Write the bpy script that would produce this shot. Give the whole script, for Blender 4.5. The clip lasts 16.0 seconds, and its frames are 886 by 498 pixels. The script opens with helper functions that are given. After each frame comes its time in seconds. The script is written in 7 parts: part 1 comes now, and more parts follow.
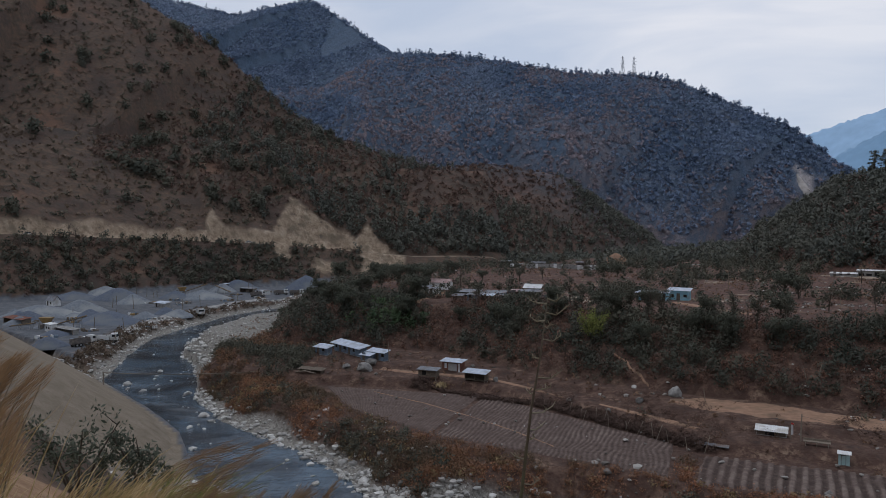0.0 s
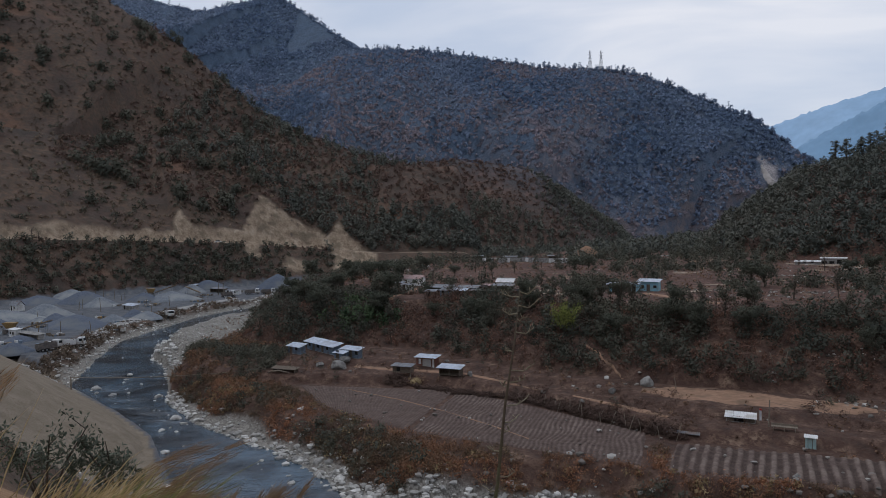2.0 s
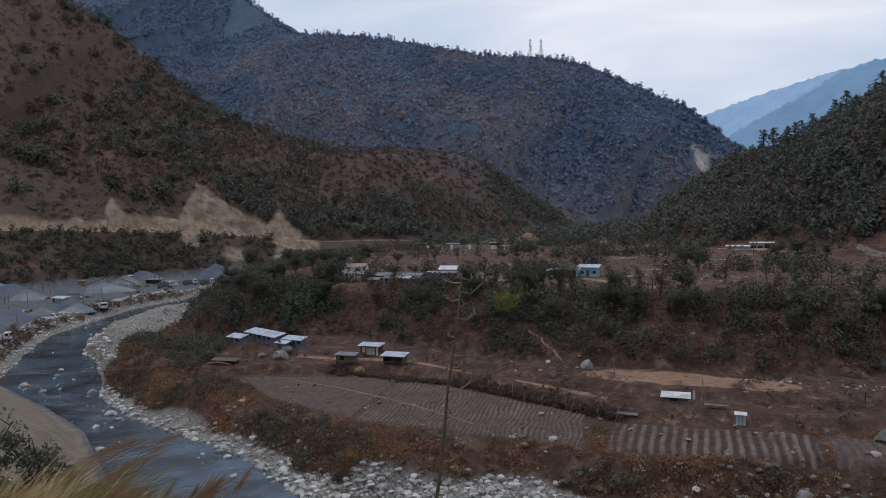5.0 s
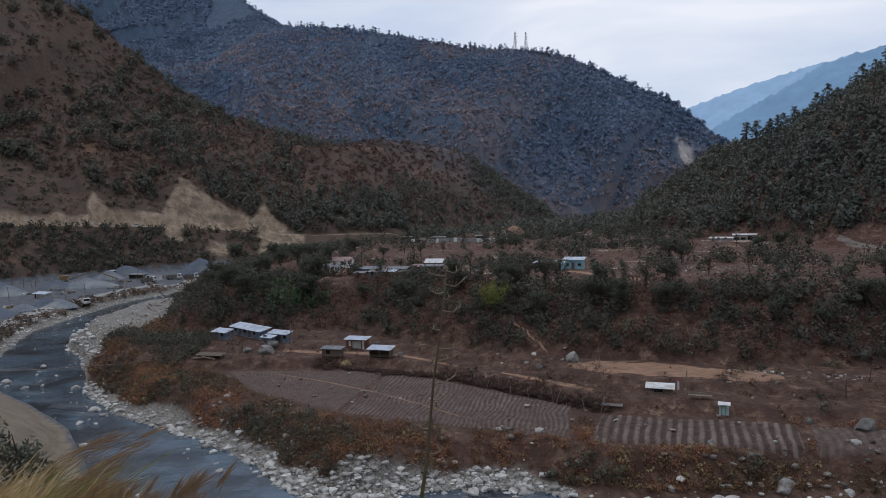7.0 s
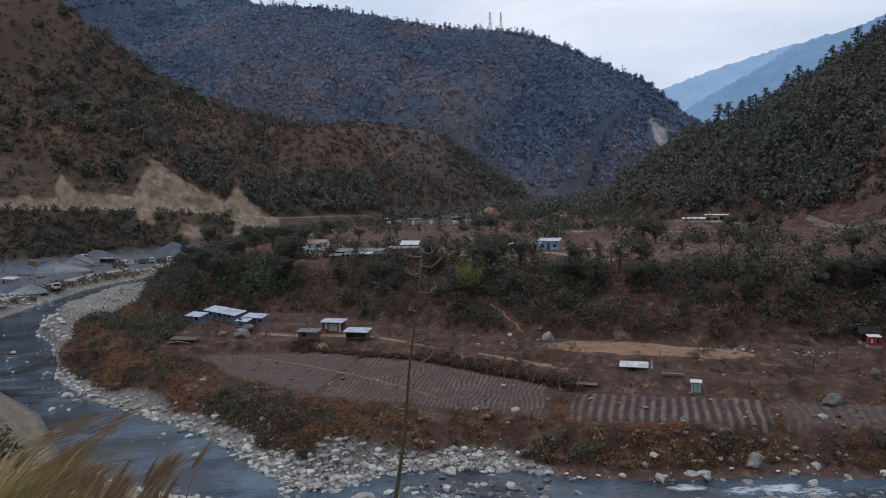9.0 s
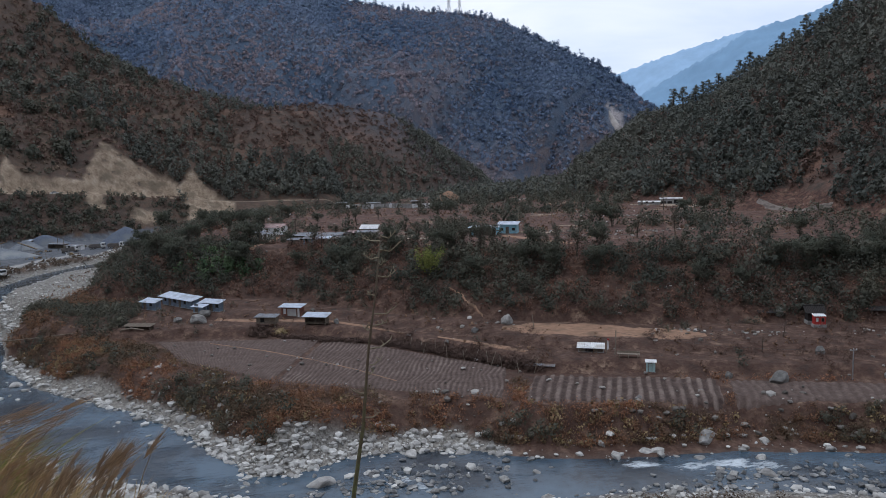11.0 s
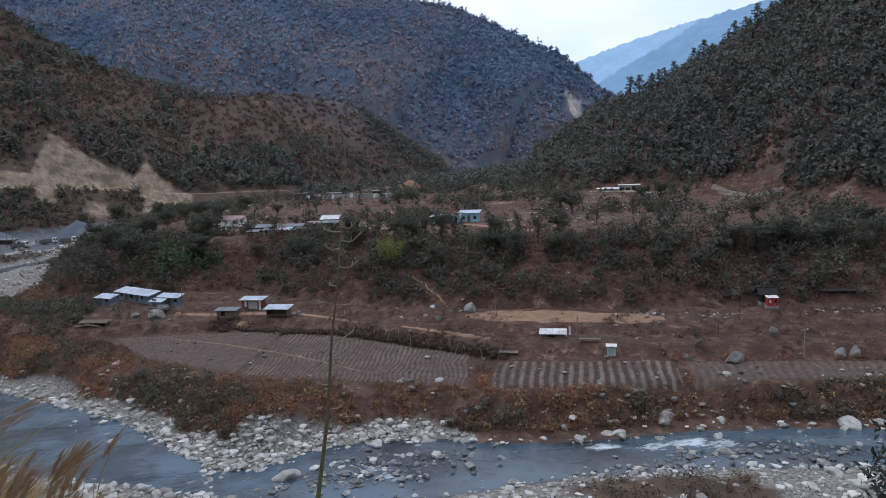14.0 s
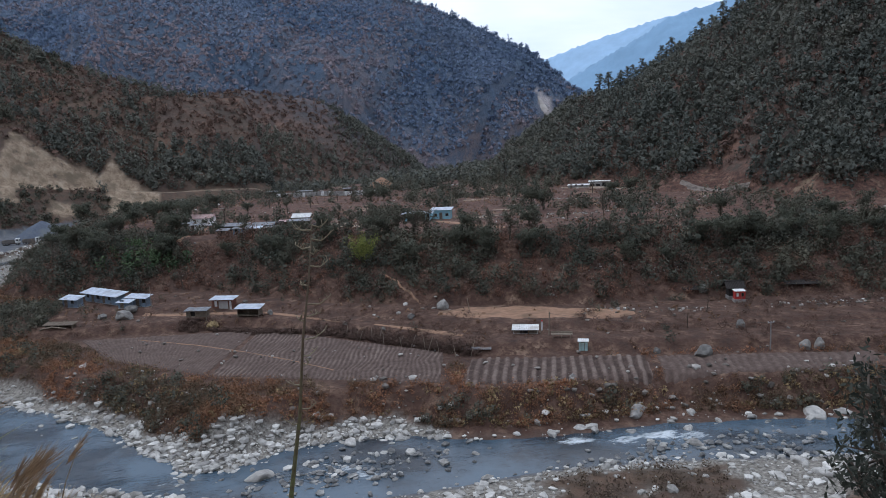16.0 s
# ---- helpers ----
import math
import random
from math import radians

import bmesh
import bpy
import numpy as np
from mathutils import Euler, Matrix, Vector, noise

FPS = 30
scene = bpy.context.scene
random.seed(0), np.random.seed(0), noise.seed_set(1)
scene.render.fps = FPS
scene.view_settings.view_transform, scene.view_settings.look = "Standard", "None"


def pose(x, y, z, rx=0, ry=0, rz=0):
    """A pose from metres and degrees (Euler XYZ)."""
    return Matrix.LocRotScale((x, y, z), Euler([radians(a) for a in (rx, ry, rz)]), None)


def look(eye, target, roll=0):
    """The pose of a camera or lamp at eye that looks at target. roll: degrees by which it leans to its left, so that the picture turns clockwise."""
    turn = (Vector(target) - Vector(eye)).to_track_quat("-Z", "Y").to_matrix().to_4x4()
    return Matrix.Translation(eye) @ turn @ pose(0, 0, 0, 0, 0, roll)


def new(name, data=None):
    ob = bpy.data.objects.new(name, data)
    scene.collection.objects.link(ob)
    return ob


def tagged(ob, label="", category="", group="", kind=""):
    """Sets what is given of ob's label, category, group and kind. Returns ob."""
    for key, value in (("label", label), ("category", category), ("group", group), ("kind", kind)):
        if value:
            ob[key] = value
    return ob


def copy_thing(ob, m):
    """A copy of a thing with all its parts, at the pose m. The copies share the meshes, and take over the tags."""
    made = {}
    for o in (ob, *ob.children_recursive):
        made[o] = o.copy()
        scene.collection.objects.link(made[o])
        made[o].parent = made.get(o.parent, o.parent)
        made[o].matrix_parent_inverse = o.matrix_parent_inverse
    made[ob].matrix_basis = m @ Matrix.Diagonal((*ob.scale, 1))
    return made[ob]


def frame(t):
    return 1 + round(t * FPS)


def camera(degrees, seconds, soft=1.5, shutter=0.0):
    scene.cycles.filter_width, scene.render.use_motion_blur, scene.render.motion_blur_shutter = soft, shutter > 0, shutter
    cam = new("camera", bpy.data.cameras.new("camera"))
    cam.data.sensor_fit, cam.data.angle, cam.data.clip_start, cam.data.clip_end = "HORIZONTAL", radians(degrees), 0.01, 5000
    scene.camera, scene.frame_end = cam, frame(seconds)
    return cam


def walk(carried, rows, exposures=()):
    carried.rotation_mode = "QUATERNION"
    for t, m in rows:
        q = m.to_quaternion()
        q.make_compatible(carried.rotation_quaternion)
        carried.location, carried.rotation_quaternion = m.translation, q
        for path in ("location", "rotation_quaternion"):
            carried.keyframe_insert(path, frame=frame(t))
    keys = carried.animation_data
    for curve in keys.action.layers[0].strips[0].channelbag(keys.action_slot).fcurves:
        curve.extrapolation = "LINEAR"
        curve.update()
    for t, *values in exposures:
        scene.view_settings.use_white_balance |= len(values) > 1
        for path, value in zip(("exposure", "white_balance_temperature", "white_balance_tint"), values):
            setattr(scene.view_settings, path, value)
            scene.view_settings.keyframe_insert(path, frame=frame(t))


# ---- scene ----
EXPOSURES = ((0.0, -0.17, 6250, 13), (4.0, -0.04, 6250, 13), (6.5, 0.02, 6230, 13), (9.5, 0.10, 6200, 13), (12.0, 0.37, 6030, 12), (16.0, 0.46, 5980, 12))
cam = camera(65.0, 16.0, soft=0.45)
EYE = 36.0          # eye above the river, on the bank road's edge
# seconds, then how far the held camera drifts to the right and up (metres), and yaw, pitch, roll in degrees
ROWS = [
    (0.0, 0.0, 0.0, 0.0, -1.8, 0.0), (0.5, 0.0, 0.0, -1.06, -1.838, -0.246), (1.0, 0.0, 0.0, -1.696, -1.606, -0.242),
    (1.5, 0.0, -0.005, -1.81, -1.547, -0.525), (2.0, 0.005, -0.01, -2.3, -2.17, -1.012), (2.5, 0.01, -0.015, -3.176, -3.414, -1.532),
    (3.0, 0.015, -0.018, -3.689, -3.616, -1.17), (3.5, 0.018, -0.02, -4.264, -3.137, -1.041), (4.0, 0.022, -0.02, -5.145, -3.059, -1.163),
    (6.5, 0.035, -0.03, -8.391, -3.683, -1.245), (7.0, 0.04, -0.03, -8.13, -3.862, -1.497), (7.5, 0.04, -0.033, -8.42, -4.412, -1.402),
    (8.0, 0.04, -0.035, -8.372, -4.276, -1.365), (8.5, 0.045, -0.04, -8.788, -4.685, -1.616), (9.0, 0.05, -0.045, -10.066, -5.408, -1.701),
    (9.5, 0.055, -0.045, -10.963, -5.968, -1.825), (12.0, 0.065, -0.045, -14.698, -7.173, -1.792), (12.5, 0.065, -0.045, -15.177, -7.328, -2.193),
    (13.0, 0.068, -0.045, -15.825, -7.275, -2.318), (13.5, 0.068, -0.045, -16.173, -7.448, -2.275), (14.0, 0.07, -0.04, -16.489, -7.836, -2.168),
    (14.5, 0.075, -0.04, -17.204, -7.832, -2.32), (15.0, 0.08, -0.035, -17.376, -7.783, -2.41), (15.5, 0.085, -0.035, -18.37, -7.8, -2.313),
    (16.0, 0.085, -0.035, -18.773, -8.158, -2.39),
]


def held(dx, dz, yaw, pitch, roll):
    return pose(dx, 0, EYE + dz, 0, 0, yaw) @ pose(0, 0, 0, 90 + pitch, 0, 0) @ pose(0, 0, 0, 0, 0, roll)


walk(cam, [(t, held(*r)) for t, *r in ROWS], EXPOSURES)

# ---------------------------------------------------------------- sky and light
world = bpy.data.worlds.new("overcast_sky")
scene.world = world
world.use_nodes = True
wn, wl = world.node_tree.nodes, world.node_tree.links
wn.clear()
w_out, w_bg = wn.new("ShaderNodeOutputWorld"), wn.new("ShaderNodeBackground")
w_sky = wn.new("ShaderNodeTexSky")
w_sky.sky_type, w_sky.sun_disc = "NISHITA", False
w_sky.sun_elevation, w_sky.sun_rotation = radians(38), radians(20)
w_dim = wn.new("ShaderNodeVectorMath")
w_dim.operation = "SCALE"
w_dim.inputs["Scale"].default_value = 0.10
w_co, w_map = wn.new("ShaderNodeTexCoord"), wn.new("ShaderNodeMapping")
w_map.inputs["Scale"].default_value = (1.6, 1.6, 7.0)
w_noise, w_ramp, w_mix = wn.new("ShaderNodeTexNoise"), wn.new("ShaderNodeValToRGB"), wn.new("ShaderNodeMix")
w_noise.inputs["Scale"].default_value, w_noise.inputs["Detail"].default_value, w_noise.inputs["Distortion"].default_value = 1.7, 5.0, 0.5
w_ramp.color_ramp.elements[0].position, w_ramp.color_ramp.elements[0].color = 0.34, (0.55, 0.63, 0.745, 1)
w_ramp.color_ramp.elements[1].position, w_ramp.color_ramp.elements[1].color = 0.66, (0.82, 0.84, 0.87, 1)
w_mix.data_type, w_mix.inputs["Factor"].default_value = "RGBA", 0.9
wl.new(w_sky.outputs[0], w_dim.inputs[0])
wl.new(w_co.outputs["Generated"], w_map.inputs[0])
wl.new(w_map.outputs[0], w_noise.inputs["Vector"])
wl.new(w_noise.outputs[0], w_ramp.inputs[0])
wl.new(w_dim.outputs[0], w_mix.inputs["A"])
wl.new(w_ramp.outputs[0], w_mix.inputs["B"])
wl.new(w_mix.outputs["Result"], w_bg.inputs[0])
w_bg.inputs[1].default_value = 1.0
wl.new(w_bg.outputs[0], w_out.inputs[0])

sun = new("sun", bpy.data.lights.new("sun", "SUN"))
sun.data.energy, sun.data.angle, sun.data.color = 0.5, radians(25), (1.0, 0.96, 0.9)
sun.matrix_world = look((-60, 160, 200), (0, 100, 0))

# ---------------------------------------------------------------- materials


def sheet(name, rough=0.9, metal=0.0):
    m = bpy.data.materials.new(name)
    m.use_nodes = True
    nt = m.node_tree
    bsdf = nt.nodes["Principled BSDF"]
    bsdf.inputs["Roughness"].default_value, bsdf.inputs["Metallic"].default_value = rough, metal
    bsdf.inputs["Specular IOR Level"].default_value = 0.25
    return m, nt, bsdf


def n_noise(nt, scale, detail=4.0, vec=None, rough=0.55):
    n = nt.nodes.new("ShaderNodeTexNoise")
    n.inputs["Scale"].default_value, n.inputs["Detail"].default_value, n.inputs["Roughness"].default_value = scale, detail, rough
    if vec is None:
        geo = nt.nodes.new("ShaderNodeNewGeometry")
        vec = geo.outputs["Position"]
    nt.links.new(vec, n.inputs["Vector"])
    return n.outputs[0]


def n_ramp(nt, fac, stops):
    r = nt.nodes.new("ShaderNodeValToRGB")
    el = r.color_ramp.elements
    while len(el) < len(stops):
        el.new(0.5)
    for e, (p, c) in zip(el, stops):
        e.position, e.color = p, (*c, 1)
    nt.links.new(fac, r.inputs[0])
    return r.outputs[0]


def n_mix(nt, fac, a, b, blend="MIX"):
    m = nt.nodes.new("ShaderNodeMix")
    m.data_type, m.blend_type = "RGBA", blend
    for key, v in (("Factor", fac), ("A", a), ("B", b)):
        if isinstance(v, (int, float)):
            m.inputs[key].default_value = v
        elif isinstance(v, tuple):
            m.inputs[key].default_value = (*v, 1)
        else:
            nt.links.new(v, m.inputs[key])
    return m.outputs["Result"]


def n_math(nt, op, a, b=0.0, clamp=False):
    m = nt.nodes.new("ShaderNodeMath")
    m.operation, m.use_clamp = op, clamp
    for k, v in ((0, a), (1, b)):
        if isinstance(v, (int, float)):
            m.inputs[k].default_value = v
        else:
            nt.links.new(v, m.inputs[k])
    return m.outputs[0]


def n_attr(nt, name, out="Fac"):
    a = nt.nodes.new("ShaderNodeAttribute")
    a.attribute_name = name
    return a.outputs[out]


def n_bump(nt, bsdf, height, strength, dist):
    b = nt.nodes.new("ShaderNodeBump")
    b.inputs["Strength"].default_value, b.inputs["Distance"].default_value = strength, dist
    nt.links.new(height, b.inputs["Height"])
    nt.links.new(b.outputs[0], bsdf.inputs["Normal"])


def grainy(name, c1, c2, scale=3.0, rough=0.9, bump=0.3, dist=0.03, metal=0.0, dirt=None, dirt_scale=0.6, own=0.0):
    """Two tones in grain, a third as large stains, fine relief; own: how far each object differs."""
    m, nt, bsdf = sheet(name, rough, metal)
    co = nt.nodes.new("ShaderNodeTexCoord").outputs["Object"]
    fine = n_noise(nt, scale, 5, co)
    col = n_ramp(nt, fine, [(0.3, c1), (0.7, c2)])
    if dirt:
        big = n_noise(nt, dirt_scale, 4, co)
        col = n_mix(nt, n_ramp(nt, big, [(0.48, (0, 0, 0)), (0.66, (1, 1, 1))]), col, dirt)
    if own:
        info = nt.nodes.new("ShaderNodeObjectInfo")
        k = n_math(nt, "MULTIPLY_ADD", info.outputs["Random"], own)
        nt.nodes[-1].inputs[2].default_value = 1 - own / 2
        col = n_mix(nt, 1.0, col, k, "MULTIPLY")
    nt.links.new(col, bsdf.inputs["Base Color"])
    n_bump(nt, bsdf, fine, bump, dist)
    return m


def foliage(name, c1, c2, rough=0.75, grain=1.6, vary=0.3, mottle=0.5, thinness=0.3):
    """Leaf colour that differs from plant to plant and leaf to leaf."""
    m, nt, bsdf = sheet(name, rough)
    tone = n_attr(nt, "tone")
    geo = nt.nodes.new("ShaderNodeNewGeometry")
    k0 = n_math(nt, "MULTIPLY_ADD", geo.outputs["Random Per Island"], vary)
    nt.nodes[-1].inputs[2].default_value = -vary / 2 - mottle / 2
    fine = n_noise(nt, grain, 4, rough=0.7)
    k = n_math(nt, "MULTIPLY_ADD", fine, mottle)
    nt.links.new(k0, nt.nodes[-1].inputs[2])
    nt.links.new(n_ramp(nt, n_math(nt, "ADD", tone, k, True), [(0.0, c1), (1.0, c2)]), bsdf.inputs["Base Color"])
    bsdf.inputs["Specular IOR Level"].default_value = 0.1
    thin, both = nt.nodes.new("ShaderNodeBsdfTranslucent"), nt.nodes.new("ShaderNodeMixShader")
    both.inputs[0].default_value = thinness
    nt.links.new(bsdf.inputs["Base Color"].links[0].from_socket, thin.inputs["Color"])
    nt.links.new(bsdf.outputs[0], both.inputs[1])
    nt.links.new(thin.outputs[0], both.inputs[2])
    nt.links.new(both.outputs[0], nt.nodes["Material Output"].inputs["Surface"])
    return m


# ---------------------------------------------------------------- plan of the valley
RIVER = [(60, 420), (-10, 372), (-52, 335), (-67, 300), (-78, 262), (-84, 215), (-75, 172), (-57, 143), (-42, 120), (-30, 103), (-15, 92), (0, 76),
         (18, 74), (30, 71), (50, 67), (70, 60), (95, 50), (140, 28), (240, -10)]
BANK_FIELD = [(70, 415), (0, 365), (-42, 325), (-56, 285), (-57, 271), (-62, 251), (-71, 238), (-75, 207), (-73, 195), (-64, 180), (-56, 160), (-51, 145),
              (-40, 128), (-30, 118), (-22, 110), (-14, 100), (-9, 91), (-4, 83), (0, 82), (7, 84.5), (14, 85), (21, 82.5), (31.5, 77), (42, 74),
              (55, 72), (66, 68), (80, 62), (110, 50), (160, 27), (250, -5)]
BANK_FAR = [(50, 440), (-20, 385), (-62, 345), (-66, 312), (-78, 303), (-88, 280), (-92, 248), (-95, 223), (-90, 198), (-85, 178), (-80, 160)]
BANK_NEAR = [(-400, 500), (-143, 223), (-115, 198), (-90, 172), (-60, 138), (-47, 121), (-43, 113), (-36, 98), (-26, 88), (-13, 80), (0, 71), (10, 67),
             (21, 66), (36, 65), (50, 61), (60, 57), (71, 54), (95, 44), (140, 20), (240, -18)]
FOOT = [(-20, 345), (-42, 305), (-47, 268), (-52, 235), (-50, 205), (-45, 182), (-36, 173), (-13, 171), (3, 163), (19, 141), (34, 131), (43, 124), (68, 112),
        (92, 104), (118, 94), (170, 76), (300, 30), (500, -60)]
ROAD = [(-420, 190, 40), (-300, 270, 36), (-212, 333, 32.8), (-190, 357, 31.2), (-154, 391, 28.8), (-104, 422, 25.8), (-62, 447, 21), (-19, 452, 17), (60, 450, 16)]
LEFT_HILL = [(-620, 540, 430), (-509, 617, 396), (-404, 644, 315), (-325, 654, 278), (-274, 644, 243), (-233, 639, 217), (-207, 637, 200), (-174, 626, 171),
             (-131, 616, 134), (-96, 643, 118), (-47, 688, 103), (-2, 720, 96), (47, 759, 105), (125, 770, 95), (150, 724, 52), (172, 668, 10)]
MAIN_RIDGE = [(-1200, 1750, 740), (-907, 1783, 697), (-689, 1771, 608), (-512, 1726, 555), (-416, 1700, 565), (-314, 1671, 573), (-203, 1537, 478),
              (-113, 1345, 371), (17, 1300, 354), (118, 1264, 332), (213, 1222, 305), (322, 1156, 285), (376, 1119, 266), (435, 1064, 224), (499, 1003, 178),
              (542, 934, 112), (563, 850, 38)]
RIGHT_HILL = [(215, 474, 12), (225, 447, 39), (236, 418, 60), (242, 391, 64), (256, 370, 72), (268, 349, 84), (283, 324, 100), (305, 304, 122), (340, 279, 153),
              (386, 250, 190), (460, 180, 235), (520, 60, 260)]
FAR_RIDGE = [(1498, 3274, 372), (1676, 3186, 458), (1891, 3063, 536), (2090, 2931, 596), (2383, 2698, 660), (2700, 2382, 744), (3100, 1800, 800)]
MID_RIDGE = [(1240, 2420, 150), (1273, 2381, 196), (1329, 2350, 275), (1452, 2276, 350), (1560, 2200, 418), (1605, 2172, 456), (1645, 2141, 470), (1774, 2036, 508), (1970, 1847, 615),
             (2200, 1400, 640)]
BACK_HILL = [(-700, -200, 240), (-300, -240, 160), (0, -240, 150), (300, -300, 160), (700, -360, 220)]
EDGE = [(-120, 75), (-40, 27), (-12, 11), (-4.3, 5.5), (-2.9, 4.2), (-2.2, 3.9), (-1.5, 3.0), (-0.6, 2.6), (0.3, 1.4), (0.9, 0.5), (4, -1.5), (20, -9), (60, -30), (200, -100)]   # brink of the road shelf
TERRACE = [(-52, 152), (-27, 142), (-22, 140.5), (6, 135), (24, 117), (35, 102), (37, 98), (50, 94.5), (62, 87.5), (91, 75), (130, 59), (250, 10)]   # bank behind the fields


def near_line(x, y, line):
    """Distance to a polyline, side (plus on its left), length along it, and its third value there."""
    best = np.full(x.shape, 1e18)
    side, along, third = np.zeros_like(best), np.zeros_like(best), np.zeros_like(best)
    run = 0.0
    for p, q in zip(line[:-1], line[1:]):
        dx, dy = q[0] - p[0], q[1] - p[1]
        size = math.hypot(dx, dy)
        u = np.clip(((x - p[0]) * dx + (y - p[1]) * dy) / size**2, 0, 1)
        ex, ey = x - p[0] - u * dx, y - p[1] - u * dy
        d2 = ex * ex + ey * ey
        hit = d2 < best - 1e-9
        best = np.where(hit, d2, best)
        side = np.where(hit, np.sign(dx * (y - p[1]) - dy * (x - p[0])), side)
        along = np.where(hit, run + u * size, along)
        if len(p) > 2:
            third = np.where(hit, p[2] + u * (q[2] - p[2]), third)
        run += size
    return np.sqrt(best), side, along, third


LATTICE = np.random.RandomState(5).rand(256, 256)


def lumps(x, y, size, octaves=4, seed=0):
    """Smooth noise in the plan, about -1 to 1."""
    total, amp, norm = 0.0, 1.0, 0.0
    for k in range(octaves):
        u, v = x / size + 17.3 * (seed + k), y / size + 9.1 * (seed + k)
        i, j = np.floor(u).astype(int), np.floor(v).astype(int)
        a, b = u - i, v - j
        a, b = a * a * (3 - 2 * a), b * b * (3 - 2 * b)
        i0, i1, j0, j1 = i % 256, (i + 1) % 256, j % 256, (j + 1) % 256
        n = (LATTICE[i0, j0] * (1 - a) + LATTICE[i1, j0] * a) * (1 - b) + (LATTICE[i0, j1] * (1 - a) + LATTICE[i1, j1] * a) * b
        total, norm = total + amp * (2 * n - 1), norm + amp
        amp, size = amp * 0.5, size * 0.5
    return total / norm * 1.6


def step(a, b, v):
    u = np.clip((v - a) / (b - a), 0, 1)
    return u * u * (3 - 2 * u)


def inside(x, y, poly):
    odd = np.zeros(x.shape, bool)
    for (x0, y0), (x1, y1) in zip(poly, poly[1:] + poly[:1]):
        if y0 != y1:
            odd ^= ((y0 > y) != (y1 > y)) & (x < (x1 - x0) * (y - y0) / (y1 - y0) + x0)
    return odd


WATER = BANK_FIELD + [p for p in BANK_NEAR[:3:-1]] + BANK_FAR[::-1]


def hill(x, y, line, slope, seed, rough=0.12, bulge=0.0):
    d, side, along, z = near_line(x, y, line)
    if line is LEFT_HILL:      # highest of the slopes that fall from each piece of the crest
        tops = []
        for p, q in zip(line[8:-1], line[9:]):
            d1, _, _, z1 = near_line(x, y, [p, q])
            tops.append(z1 - d1 * slope)
        z = np.maximum(z, np.maximum.reduce(tops) + d * slope)
    across = (y if line is RIGHT_HILL else x) * 1.15
    gully = lumps(across + 0.35 * d * lumps(x, y, 140, 2, seed + 3), d * 0.25, 90, 4, seed)
    fall = d * slope * (1 + rough * gully * np.clip(d / 60, 0, 1)) - bulge * d * np.exp(-d / 150)
    return z - fall + lumps(x, y, 40, 4, seed + 7) * np.clip(d / 60, 0, 1) * 3.0


CUTS = [(300, 10, 45, 45), (362, 22, 6, 11), (372, 10, 40, 40), (417, 33, 26, 42), (455, 20, 9, 14), (486, 6, 10, 14)]   # along the road, height, reach to either side


